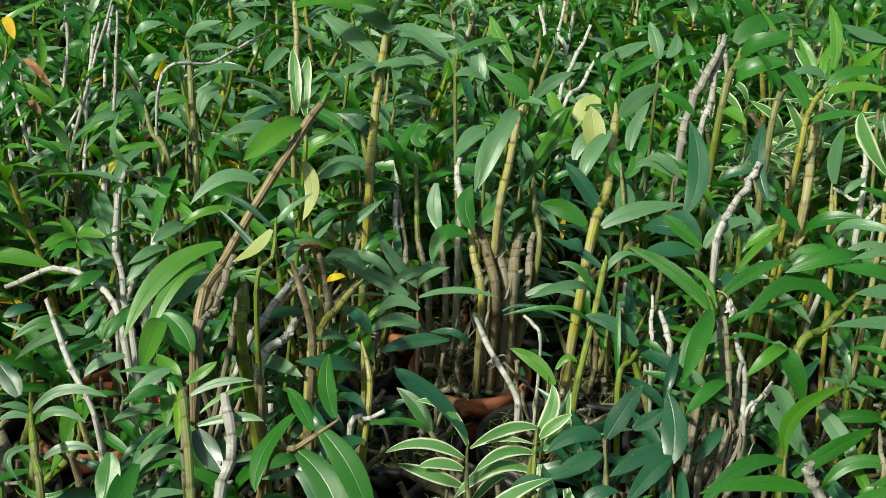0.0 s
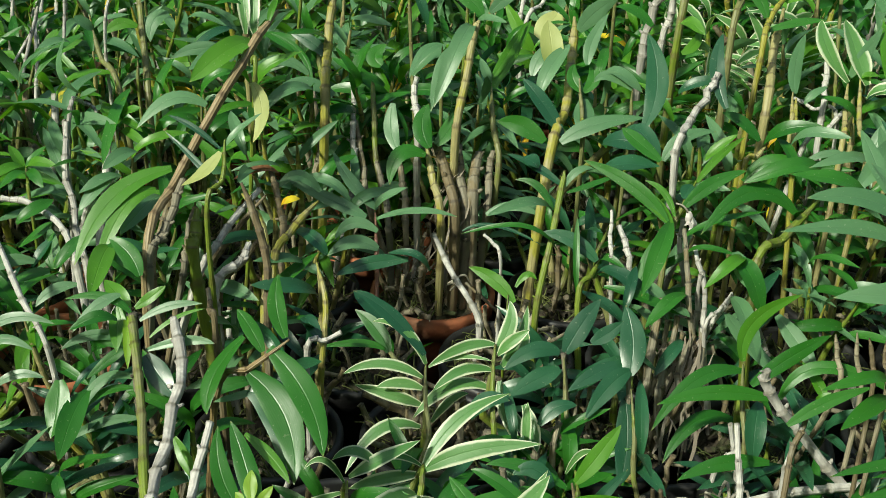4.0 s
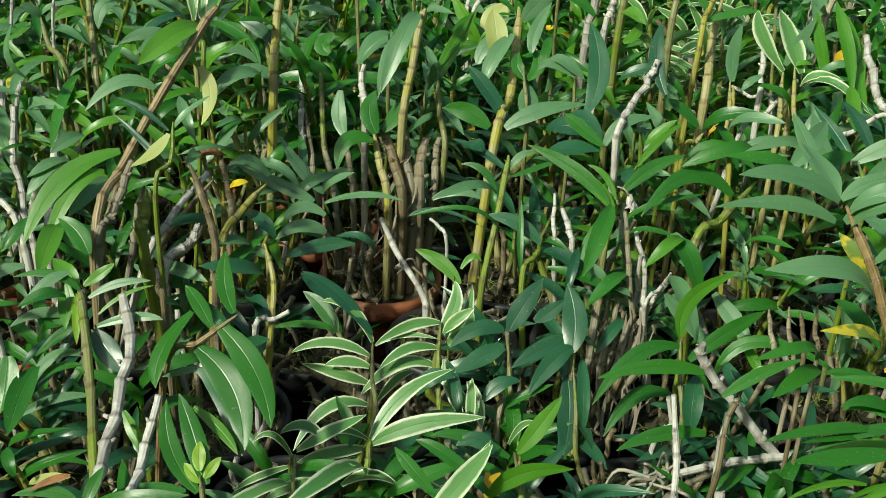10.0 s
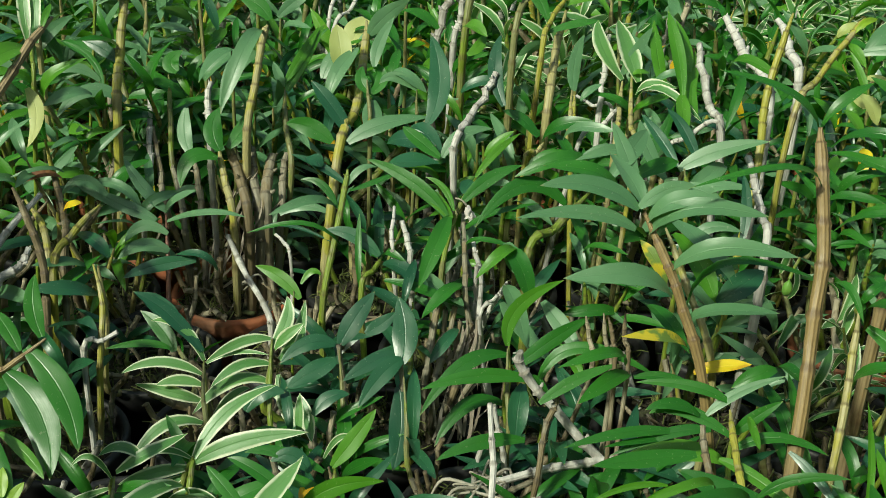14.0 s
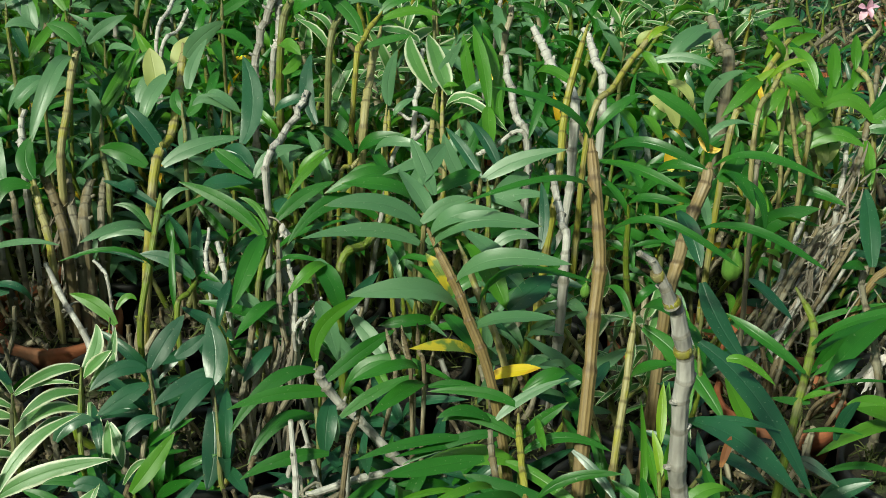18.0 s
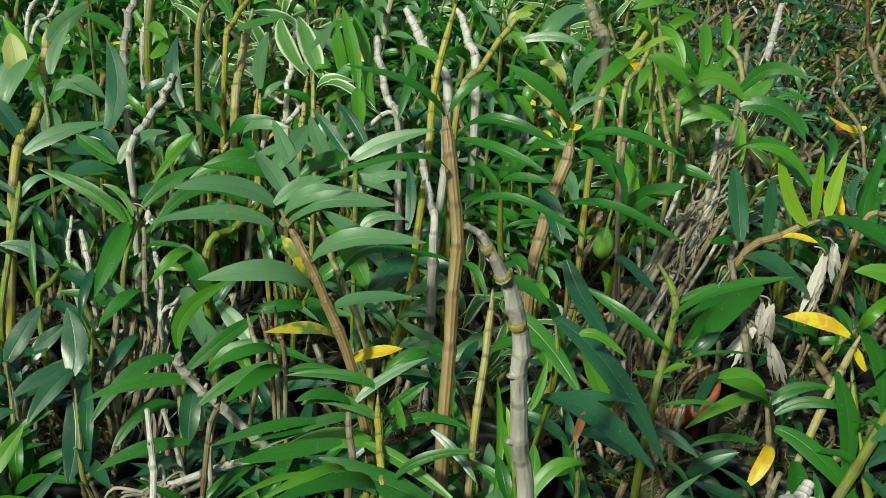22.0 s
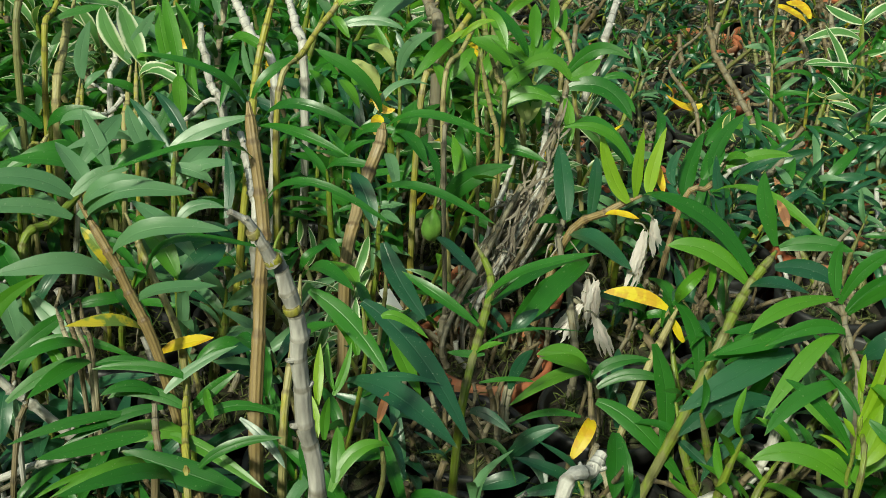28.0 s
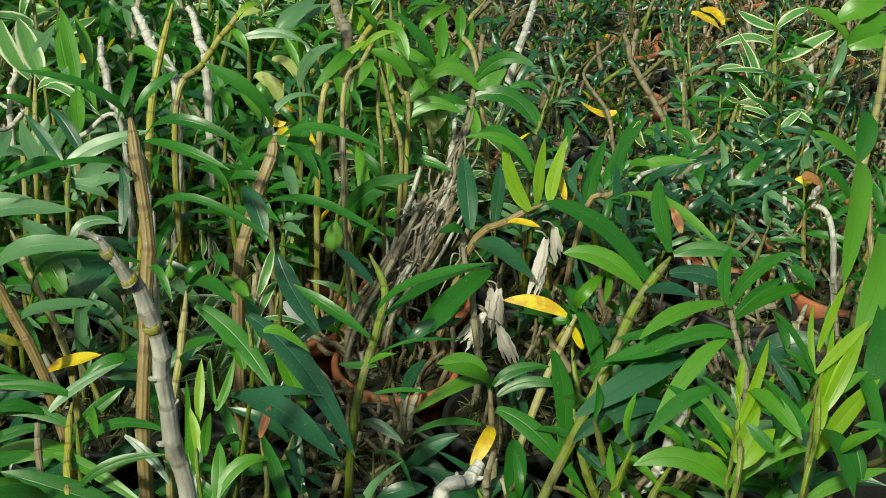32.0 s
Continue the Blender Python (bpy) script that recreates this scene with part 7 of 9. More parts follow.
blade("g", (-0.038, 0.606, 0.122), (-0.057, 0.599, 0.118), (-0.078, 0.590, 0.112), 0.0099)
blade("v", (-0.009, 0.589, 0.127), (-0.031, 0.586, 0.129), (-0.051, 0.578, 0.121), 0.0097)
blade("v", (0.058, 0.542, 0.154), (0.075, 0.552, 0.162), (0.093, 0.568, 0.181), 0.0104)
blade("l", (0.091, 0.542, 0.158), (0.111, 0.548, 0.171), (0.143, 0.549, 0.174), 0.0132)
blade("g", (0.106, 0.571, 0.165), (0.079, 0.578, 0.176), (0.056, 0.579, 0.176), 0.0093)
blade("g", (0.092, 0.543, 0.158), (0.066, 0.558, 0.176), (0.046, 0.568, 0.181), 0.0104)
blade("g", (0.059, 0.543, 0.156), (0.044, 0.556, 0.168), (0.033, 0.567, 0.176), 0.0097)
blade("g", (0.109, 0.568, 0.149), (0.089, 0.574, 0.156), (0.077, 0.578, 0.159), 0.0094)
blade("l", (0.111, 0.571, 0.169), (0.126, 0.583, 0.182), (0.140, 0.596, 0.195), 0.0129)
blade("v", (0.106, 0.581, 0.168), (0.115, 0.588, 0.178), (0.125, 0.589, 0.178), 0.0051)
blade("y", (0.092, 0.565, 0.158), (0.094, 0.559, 0.153), (0.099, 0.553, 0.149), 0.0086)
blade("d", (0.120, 0.726, 0.161), (0.132, 0.740, 0.176), (0.147, 0.755, 0.190), 0.0178)
blade("d", (0.116, 0.726, 0.161), (0.096, 0.724, 0.164), (0.075, 0.714, 0.153), 0.0144)
blade("d", (0.117, 0.723, 0.149), (0.101, 0.716, 0.145), (0.079, 0.706, 0.136), 0.0162)
blade("d", (0.124, 0.723, 0.129), (0.145, 0.731, 0.141), (0.166, 0.739, 0.151), 0.0146)
blade("d", (0.165, 0.709, 0.154), (0.169, 0.727, 0.171), (0.165, 0.749, 0.189), 0.0218)
blade("d", (0.166, 0.710, 0.157), (0.150, 0.700, 0.150), (0.132, 0.683, 0.133), 0.0160)
blade("d", (0.164, 0.706, 0.135), (0.164, 0.682, 0.113), (0.157, 0.658, 0.094), 0.0203)
blade("d", (0.163, 0.721, 0.156), (0.143, 0.714, 0.152), (0.121, 0.703, 0.143), 0.0127)
blade("l", (0.089, 0.823, 0.144), (0.074, 0.835, 0.157), (0.052, 0.845, 0.164), 0.0131)
blade("l", (0.090, 0.829, 0.155), (0.099, 0.834, 0.164), (0.107, 0.832, 0.161), 0.0065)
blade("g", (-0.011, 0.782, 0.121), (-0.021, 0.795, 0.134), (-0.039, 0.808, 0.144), 0.0145)
blade("d", (0.017, 0.729, 0.155), (-0.010, 0.750, 0.177), (-0.036, 0.765, 0.187), 0.0144)
blade("g", (-0.014, 0.783, 0.123), (-0.034, 0.784, 0.128), (-0.065, 0.780, 0.126), 0.0073)
blade("l", (0.243, 0.700, 0.174), (0.252, 0.719, 0.195), (0.289, 0.734, 0.210), 0.0132)
blade("g", (0.244, 0.698, 0.167), (0.209, 0.689, 0.165), (0.176, 0.664, 0.139), 0.0133)
blade("g", (0.255, 0.664, 0.168), (0.216, 0.663, 0.173), (0.175, 0.655, 0.168), 0.0120)
blade("g", (0.243, 0.693, 0.126), (0.214, 0.689, 0.129), (0.188, 0.668, 0.107), 0.0127)
blade("g", (0.243, 0.611, 0.155), (0.211, 0.608, 0.156), (0.181, 0.599, 0.149), 0.0114)
blade("p", (0.250, 0.695, 0.136), (0.253, 0.684, 0.127), (0.256, 0.672, 0.117), 0.0135)
blade("g", (0.247, 0.685, 0.164), (0.275, 0.697, 0.180), (0.305, 0.707, 0.193), 0.0131)
blade("p", (0.252, 0.786, 0.160), (0.268, 0.766, 0.145), (0.291, 0.742, 0.128), 0.0181)
blade("p", (0.276, 0.742, 0.187), (0.290, 0.726, 0.173), (0.301, 0.709, 0.161), 0.0155)
blade("g", (0.252, 0.617, 0.181), (0.278, 0.625, 0.194), (0.308, 0.630, 0.203), 0.0098)
blade("g", (0.261, 0.664, 0.168), (0.291, 0.668, 0.192), (0.344, 0.648, 0.178), 0.0112)
blade("l", (0.291, 0.662, 0.170), (0.287, 0.671, 0.178), (0.278, 0.682, 0.187), 0.0096)
blade("g", (0.323, 0.545, 0.209), (0.291, 0.542, 0.212), (0.251, 0.535, 0.207), 0.0082)
blade("g", (0.322, 0.543, 0.205), (0.299, 0.541, 0.206), (0.276, 0.537, 0.205), 0.0048)
blade("g", (0.333, 0.530, 0.203), (0.301, 0.527, 0.203), (0.266, 0.522, 0.203), 0.0142)
blade("l", (0.315, 0.522, 0.186), (0.288, 0.519, 0.188), (0.259, 0.510, 0.181), 0.0047)
blade("g", (0.345, 0.565, 0.206), (0.328, 0.568, 0.214), (0.309, 0.566, 0.211), 0.0099)
blade("g", (0.310, 0.601, 0.212), (0.332, 0.596, 0.214), (0.352, 0.585, 0.209), 0.0088)
blade("p", (-0.151, 0.838, 0.304), (-0.177, 0.837, 0.309), (-0.201, 0.821, 0.291), 0.0146)
blade("l", (-0.177, 0.818, 0.260), (-0.218, 0.797, 0.244), (-0.241, 0.759, 0.208), 0.0190)
blade("l", (-0.188, 0.807, 0.247), (-0.210, 0.790, 0.238), (-0.227, 0.754, 0.200), 0.0146)
blade("d", (-0.132, 0.785, 0.257), (-0.154, 0.802, 0.273), (-0.180, 0.821, 0.289), 0.0059)
blade("d", (-0.136, 0.801, 0.285), (-0.157, 0.812, 0.297), (-0.177, 0.820, 0.303), 0.0055)
blade("c", (-0.136, 0.800, 0.283), (-0.147, 0.789, 0.272), (-0.162, 0.779, 0.265), 0.0118)
blade("c", (-0.121, 0.872, 0.310), (-0.112, 0.854, 0.294), (-0.117, 0.834, 0.276), 0.0133)
blade("p", (-0.070, 1.019, 0.243), (-0.104, 1.020, 0.252), (-0.131, 1.002, 0.232), 0.0157)
blade("g", (-0.091, 1.026, 0.253), (-0.103, 1.046, 0.274), (-0.132, 1.062, 0.286), 0.0073)
blade("p", (-0.094, 1.030, 0.258), (-0.120, 1.033, 0.270), (-0.150, 1.024, 0.259), 0.0115)
blade("p", (-0.072, 0.892, 0.207), (-0.092, 0.897, 0.219), (-0.108, 0.889, 0.209), 0.0115)
blade("p", (-0.035, 0.907, 0.176), (-0.066, 0.917, 0.187), (-0.106, 0.929, 0.200), 0.0138)
blade("p", (-0.026, 0.918, 0.178), (-0.048, 0.936, 0.193), (-0.067, 0.958, 0.214), 0.0139)
blade("p", (-0.025, 0.900, 0.166), (-0.046, 0.902, 0.173), (-0.061, 0.892, 0.162), 0.0118)
blade("p", (-0.024, 0.892, 0.153), (-0.046, 0.893, 0.159), (-0.067, 0.884, 0.150), 0.0157)
blade("d", (0.002, 0.861, 0.161), (-0.031, 0.856, 0.159), (-0.057, 0.846, 0.153), 0.0134)
blade("g", (-0.172, 0.679, 0.247), (-0.181, 0.690, 0.258), (-0.195, 0.699, 0.264), 0.0143)
blade("g", (0.018, 0.961, 0.218), (0.011, 0.977, 0.233), (0.017, 0.993, 0.247), 0.0192)
blade("g", (0.024, 0.974, 0.215), (0.038, 0.986, 0.229), (0.045, 1.000, 0.242), 0.0184)
blade("g", (0.015, 0.958, 0.212), (-0.008, 0.955, 0.214), (-0.016, 0.936, 0.193), 0.0182)
blade("g", (-0.029, 1.084, 0.248), (-0.036, 1.093, 0.255), (-0.025, 1.101, 0.264), 0.0187)
blade("p", (0.053, 1.018, 0.288), (0.032, 1.005, 0.282), (0.019, 0.974, 0.248), 0.0185)
blade("p", (0.028, 1.022, 0.292), (0.011, 1.014, 0.287), (-0.001, 0.997, 0.269), 0.0134)
blade("p", (-0.016, 1.019, 0.236), (-0.017, 1.001, 0.218), (-0.009, 0.981, 0.202), 0.0158)
blade("p", (-0.001, 0.989, 0.164), (-0.020, 0.987, 0.166), (-0.033, 0.975, 0.152), 0.0095)
blade("p", (-0.026, 0.906, 0.175), (0.008, 0.904, 0.185), (0.043, 0.895, 0.184), 0.0089)
blade("l", (0.077, 1.041, 0.245), (0.093, 1.065, 0.271), (0.113, 1.090, 0.295), 0.0161)
blade("d", (0.134, 0.961, 0.233), (0.118, 0.982, 0.253), (0.100, 1.002, 0.270), 0.0182)
blade("g", (0.118, 0.950, 0.231), (0.098, 0.958, 0.242), (0.077, 0.962, 0.244), 0.0190)
blade("p", (0.111, 1.026, 0.263), (0.121, 1.039, 0.280), (0.143, 1.048, 0.288), 0.0158)
blade("p", (0.132, 0.949, 0.231), (0.162, 0.955, 0.246), (0.205, 0.956, 0.253), 0.0180)
blade("g", (0.209, 0.893, 0.241), (0.190, 0.905, 0.253), (0.178, 0.914, 0.261), 0.0143)
blade("g", (0.155, 0.998, 0.259), (0.146, 1.008, 0.268), (0.148, 1.019, 0.278), 0.0134)
blade("g", (0.155, 0.998, 0.259), (0.165, 1.008, 0.269), (0.161, 1.020, 0.280), 0.0134)
blade("p", (0.156, 0.995, 0.254), (0.155, 0.982, 0.242), (0.155, 0.967, 0.229), 0.0206)
blade("d", (0.130, 0.885, 0.219), (0.106, 0.897, 0.232), (0.082, 0.905, 0.239), 0.0086)
blade("g", (0.121, 0.876, 0.202), (0.108, 0.889, 0.218), (0.090, 0.895, 0.220), 0.0076)
blade("p", (0.130, 0.885, 0.219), (0.141, 0.892, 0.231), (0.155, 0.894, 0.232), 0.0076)
blade("g", (0.132, 0.883, 0.215), (0.156, 0.886, 0.223), (0.181, 0.891, 0.232), 0.0067)
blade("g", (0.213, 0.859, 0.202), (0.186, 0.879, 0.224), (0.146, 0.898, 0.238), 0.0142)
blade("p", (0.070, 0.948, 0.160), (0.094, 0.947, 0.169), (0.120, 0.937, 0.164), 0.0103)
blade("d", (0.049, 0.932, 0.151), (0.078, 0.928, 0.159), (0.119, 0.911, 0.149), 0.0051)
blade("d", (0.155, 0.836, 0.177), (0.135, 0.847, 0.190), (0.110, 0.853, 0.193), 0.0140)
blade("d", (0.203, 0.945, 0.251), (0.215, 0.974, 0.280), (0.209, 1.010, 0.312), 0.0219)
blade("p", (0.195, 0.979, 0.270), (0.175, 0.985, 0.280), (0.161, 0.981, 0.275), 0.0111)
blade("c", (0.164, 1.322, 0.229), (0.151, 1.306, 0.213), (0.146, 1.289, 0.198), 0.0355)
blade("g", (0.188, 0.826, 0.160), (0.201, 0.843, 0.179), (0.214, 0.862, 0.196), 0.0168)
blade("d", (0.269, 0.939, 0.270), (0.263, 0.964, 0.295), (0.271, 0.992, 0.319), 0.0147)
blade("p", (0.344, 0.996, 0.263), (0.347, 1.017, 0.283), (0.359, 1.040, 0.304), 0.0145)
blade("v", (0.388, 0.992, 0.276), (0.372, 1.016, 0.299), (0.371, 1.039, 0.318), 0.0196)
blade("p", (0.382, 0.974, 0.288), (0.397, 0.989, 0.304), (0.415, 1.007, 0.322), 0.0131)
blade("l", (0.421, 0.965, 0.276), (0.418, 0.990, 0.300), (0.419, 1.019, 0.325), 0.0141)
blade("p", (0.211, 0.893, 0.241), (0.227, 0.903, 0.258), (0.255, 0.907, 0.262), 0.0124)
blade("g", (0.303, 0.943, 0.239), (0.289, 0.954, 0.252), (0.272, 0.962, 0.257), 0.0130)
blade("l", (0.239, 0.883, 0.227), (0.257, 0.896, 0.244), (0.280, 0.909, 0.257), 0.0076)
blade("g", (0.227, 0.869, 0.210), (0.251, 0.880, 0.227), (0.280, 0.888, 0.236), 0.0133)
blade("g", (0.290, 0.926, 0.208), (0.318, 0.928, 0.226), (0.354, 0.911, 0.211), 0.0180)
blade("g", (0.310, 0.840, 0.222), (0.273, 0.844, 0.238), (0.232, 0.821, 0.211), 0.0157)
blade("p", (0.342, 0.932, 0.224), (0.366, 0.932, 0.234), (0.393, 0.922, 0.228), 0.0080)
blade("l", (0.217, 0.858, 0.200), (0.203, 0.871, 0.213), (0.184, 0.884, 0.224), 0.0132)
blade("l", (0.219, 0.861, 0.206), (0.211, 0.875, 0.221), (0.196, 0.884, 0.227), 0.0066)
blade("g", (0.195, 0.827, 0.165), (0.204, 0.845, 0.183), (0.218, 0.862, 0.198), 0.0159)
blade("p", (0.307, 0.630, 0.321), (0.280, 0.638, 0.334), (0.244, 0.639, 0.334), 0.0176)
blade("p", (0.305, 0.624, 0.310), (0.273, 0.628, 0.320), (0.227, 0.625, 0.318), 0.0134)
blade("p", (0.306, 0.625, 0.325), (0.324, 0.630, 0.335), (0.343, 0.631, 0.337), 0.0112)
blade("p", (0.309, 0.620, 0.312), (0.328, 0.625, 0.322), (0.346, 0.626, 0.324), 0.0140)
blade("p", (0.383, 0.814, 0.257), (0.372, 0.833, 0.274), (0.368, 0.854, 0.292), 0.0160)
blade("d", (0.411, 0.821, 0.269), (0.401, 0.840, 0.290), (0.390, 0.856, 0.301), 0.0116)
blade("p", (0.255, 0.801, 0.207), (0.262, 0.788, 0.196), (0.272, 0.772, 0.184), 0.0188)
blade("g", (0.364, 0.565, 0.215), (0.341, 0.575, 0.222), (0.306, 0.584, 0.220), 0.0088)
blade("p", (0.349, 0.564, 0.207), (0.369, 0.568, 0.221), (0.398, 0.568, 0.233), 0.0080)
blade("g", (0.364, 0.554, 0.197), (0.336, 0.570, 0.207), (0.314, 0.573, 0.203), 0.0102)
blade("g", (0.365, 0.555, 0.198), (0.378, 0.559, 0.207), (0.397, 0.562, 0.218), 0.0095)
blade("g", (0.365, 0.553, 0.186), (0.391, 0.548, 0.200), (0.419, 0.531, 0.198), 0.0096)
blade("g", (0.345, 0.543, 0.211), (0.319, 0.544, 0.209), (0.282, 0.541, 0.195), 0.0085)
blade("l", (0.362, 0.552, 0.178), (0.330, 0.560, 0.183), (0.288, 0.560, 0.171), 0.0162)
blade("l", (0.346, 0.526, 0.202), (0.367, 0.506, 0.199), (0.396, 0.474, 0.186), 0.0098)
blade("g", (0.379, 0.473, 0.191), (0.345, 0.493, 0.200), (0.315, 0.510, 0.208), 0.0196)
blade("l", (0.323, 0.501, 0.204), (0.306, 0.501, 0.200), (0.290, 0.497, 0.193), 0.0040)
blade("g", (0.357, 0.487, 0.204), (0.378, 0.487, 0.217), (0.407, 0.479, 0.222), 0.0074)
blade("d", (0.390, 0.526, 0.206), (0.403, 0.509, 0.198), (0.411, 0.491, 0.188), 0.0071)
blade("g", (0.447, 0.572, 0.266), (0.468, 0.543, 0.253), (0.483, 0.508, 0.231), 0.0155)
blade("l", (0.474, 0.504, 0.282), (0.484, 0.497, 0.284), (0.497, 0.482, 0.276), 0.0083)
blade("l", (0.490, 0.529, 0.251), (0.494, 0.511, 0.238), (0.499, 0.493, 0.226), 0.0131)
blade("d", (0.527, 0.658, 0.246), (0.533, 0.633, 0.225), (0.544, 0.603, 0.208), 0.0185)
blade("d", (0.475, 0.545, 0.269), (0.500, 0.504, 0.250), (0.518, 0.452, 0.214), 0.0189)
blade("g", (0.662, 0.755, 0.117), (0.699, 0.758, 0.142), (0.760, 0.747, 0.159), 0.0071)
blade("g", (0.656, 0.748, 0.100), (0.631, 0.779, 0.126), (0.599, 0.804, 0.133), 0.0092)
blade("g", (0.570, 0.554, 0.206), (0.557, 0.558, 0.206), (0.544, 0.562, 0.207), 0.0063)
blade("g", (0.564, 0.546, 0.188), (0.584, 0.538, 0.193), (0.599, 0.528, 0.194), 0.0048)
blade("g", (0.724, 0.735, 0.149), (0.696, 0.727, 0.135), (0.668, 0.713, 0.114), 0.0141)
blade("g", (0.718, 0.718, 0.146), (0.695, 0.711, 0.133), (0.665, 0.704, 0.119), 0.0109)
blade("d", (0.584, 0.537, 0.185), (0.593, 0.545, 0.198), (0.606, 0.550, 0.206), 0.0103)
blade("d", (0.616, 0.582, 0.089), (0.632, 0.583, 0.100), (0.654, 0.581, 0.107), 0.0141)
blade("d", (0.615, 0.580, 0.086), (0.630, 0.568, 0.086), (0.631, 0.551, 0.071), 0.0150)
blade("d", (0.552, 0.531, 0.176), (0.562, 0.523, 0.177), (0.575, 0.508, 0.169), 0.0094)
blade("l", (0.692, 0.613, 0.129), (0.665, 0.615, 0.129), (0.622, 0.610, 0.111), 0.0127)
blade("l", (0.691, 0.617, 0.136), (0.674, 0.627, 0.144), (0.653, 0.632, 0.141), 0.0146)
blade("g", (0.676, 0.588, 0.106), (0.646, 0.596, 0.110), (0.617, 0.596, 0.102), 0.0067)
blade("d", (0.454, 0.505, 0.233), (0.479, 0.496, 0.242), (0.506, 0.480, 0.243), 0.0099)
blade("l", (0.427, 0.447, 0.202), (0.445, 0.455, 0.222), (0.465, 0.452, 0.224), 0.0106)
blade("l", (0.441, 0.490, 0.243), (0.440, 0.502, 0.253), (0.443, 0.513, 0.263), 0.0048)
blade("l", (0.440, 0.489, 0.240), (0.449, 0.497, 0.250), (0.457, 0.509, 0.263), 0.0062)
blade("l", (0.427, 0.462, 0.229), (0.430, 0.472, 0.238), (0.435, 0.480, 0.246), 0.0080)
blade("l", (0.430, 0.448, 0.207), (0.435, 0.460, 0.220), (0.438, 0.472, 0.229), 0.0100)
blade("g", (0.575, 0.565, 0.119), (0.590, 0.553, 0.120), (0.595, 0.531, 0.101), 0.0050)
blade("o", (0.461, 0.464, 0.233), (0.466, 0.470, 0.241), (0.471, 0.476, 0.246), 0.0061)
blade("g", (0.693, 0.608, 0.122), (0.690, 0.619, 0.132), (0.684, 0.630, 0.138), 0.0091)
blade("g", (0.695, 0.609, 0.126), (0.714, 0.609, 0.138), (0.741, 0.600, 0.142), 0.0118)
blade("g", (0.697, 0.604, 0.119), (0.722, 0.598, 0.132), (0.750, 0.582, 0.130), 0.0109)
blade("g", (0.689, 0.589, 0.118), (0.712, 0.558, 0.109), (0.735, 0.513, 0.079), 0.0188)
blade("g", (0.741, 0.600, 0.157), (0.738, 0.567, 0.128), (0.721, 0.535, 0.098), 0.0199)
blade("g", (0.771, 0.624, 0.179), (0.777, 0.597, 0.161), (0.767, 0.569, 0.133), 0.0166)
blade("y", (0.764, 0.623, 0.173), (0.742, 0.636, 0.182), (0.716, 0.647, 0.182), 0.0138)
blade("y", (0.774, 0.606, 0.149), (0.771, 0.614, 0.156), (0.772, 0.622, 0.163), 0.0092)
blade("l", (0.804, 0.579, 0.215), (0.779, 0.603, 0.235), (0.750, 0.619, 0.236), 0.0202)
blade("g", (0.808, 0.582, 0.223), (0.783, 0.620, 0.256), (0.745, 0.651, 0.266), 0.0220)
blade("g", (0.835, 0.590, 0.238), (0.860, 0.579, 0.245), (0.885, 0.562, 0.243), 0.0151)
blade("d", (0.830, 0.584, 0.224), (0.855, 0.569, 0.226), (0.872, 0.549, 0.218), 0.0195)
blade("l", (0.827, 0.509, 0.240), (0.789, 0.513, 0.236), (0.756, 0.508, 0.222), 0.0139)
blade("g", (0.825, 0.487, 0.224), (0.799, 0.494, 0.229), (0.762, 0.495, 0.218), 0.0122)
blade("g", (0.797, 0.520, 0.194), (0.771, 0.526, 0.196), (0.734, 0.528, 0.188), 0.0151)
blade("d", (0.806, 0.515, 0.193), (0.761, 0.513, 0.182), (0.708, 0.507, 0.162), 0.0235)
blade("l", (0.819, 0.489, 0.223), (0.787, 0.481, 0.209), (0.747, 0.463, 0.179), 0.0146)
blade("d", (0.787, 0.503, 0.160), (0.746, 0.509, 0.158), (0.708, 0.503, 0.142), 0.0193)
blade("d", (0.776, 0.504, 0.154), (0.757, 0.501, 0.146), (0.739, 0.495, 0.136), 0.0118)
blade("g", (0.735, 0.389, 0.263), (0.705, 0.389, 0.256), (0.678, 0.380, 0.241), 0.0117)
blade("l", (0.800, 0.505, 0.171), (0.815, 0.482, 0.160), (0.825, 0.456, 0.144), 0.0151)
blade("d", (0.771, 0.496, 0.136), (0.741, 0.493, 0.125), (0.722, 0.483, 0.112), 0.0092)
blade("d", (0.734, 0.542, 0.110), (0.746, 0.521, 0.100), (0.762, 0.496, 0.088), 0.0096)
blade("g", (0.828, 0.508, 0.241), (0.834, 0.524, 0.257), (0.847, 0.537, 0.271), 0.0131)
blade("d", (0.394, 0.821, 0.265), (0.384, 0.840, 0.280), (0.371, 0.863, 0.294), 0.0110)
blade("g", (0.383, 0.883, 0.239), (0.401, 0.896, 0.257), (0.416, 0.916, 0.281), 0.0117)
blade("p", (0.340, 0.749, 0.285), (0.334, 0.769, 0.301), (0.328, 0.790, 0.316), 0.0142)
blade("p", (0.395, 0.819, 0.263), (0.426, 0.818, 0.280), (0.464, 0.811, 0.291), 0.0156)
blade("p", (0.397, 0.795, 0.244), (0.417, 0.795, 0.259), (0.447, 0.784, 0.261), 0.0136)
blade("d", (0.425, 0.739, 0.238), (0.432, 0.758, 0.259), (0.434, 0.781, 0.277), 0.0096)
blade("p", (0.388, 0.746, 0.234), (0.403, 0.748, 0.247), (0.424, 0.739, 0.247), 0.0113)
blade("l", (0.437, 0.950, 0.299), (0.436, 0.970, 0.318), (0.431, 0.991, 0.334), 0.0112)
blade("l", (0.433, 0.901, 0.274), (0.431, 0.918, 0.289), (0.437, 0.930, 0.301), 0.0099)
blade("p", (0.531, 0.705, 0.330), (0.550, 0.711, 0.350), (0.575, 0.704, 0.350), 0.0067)
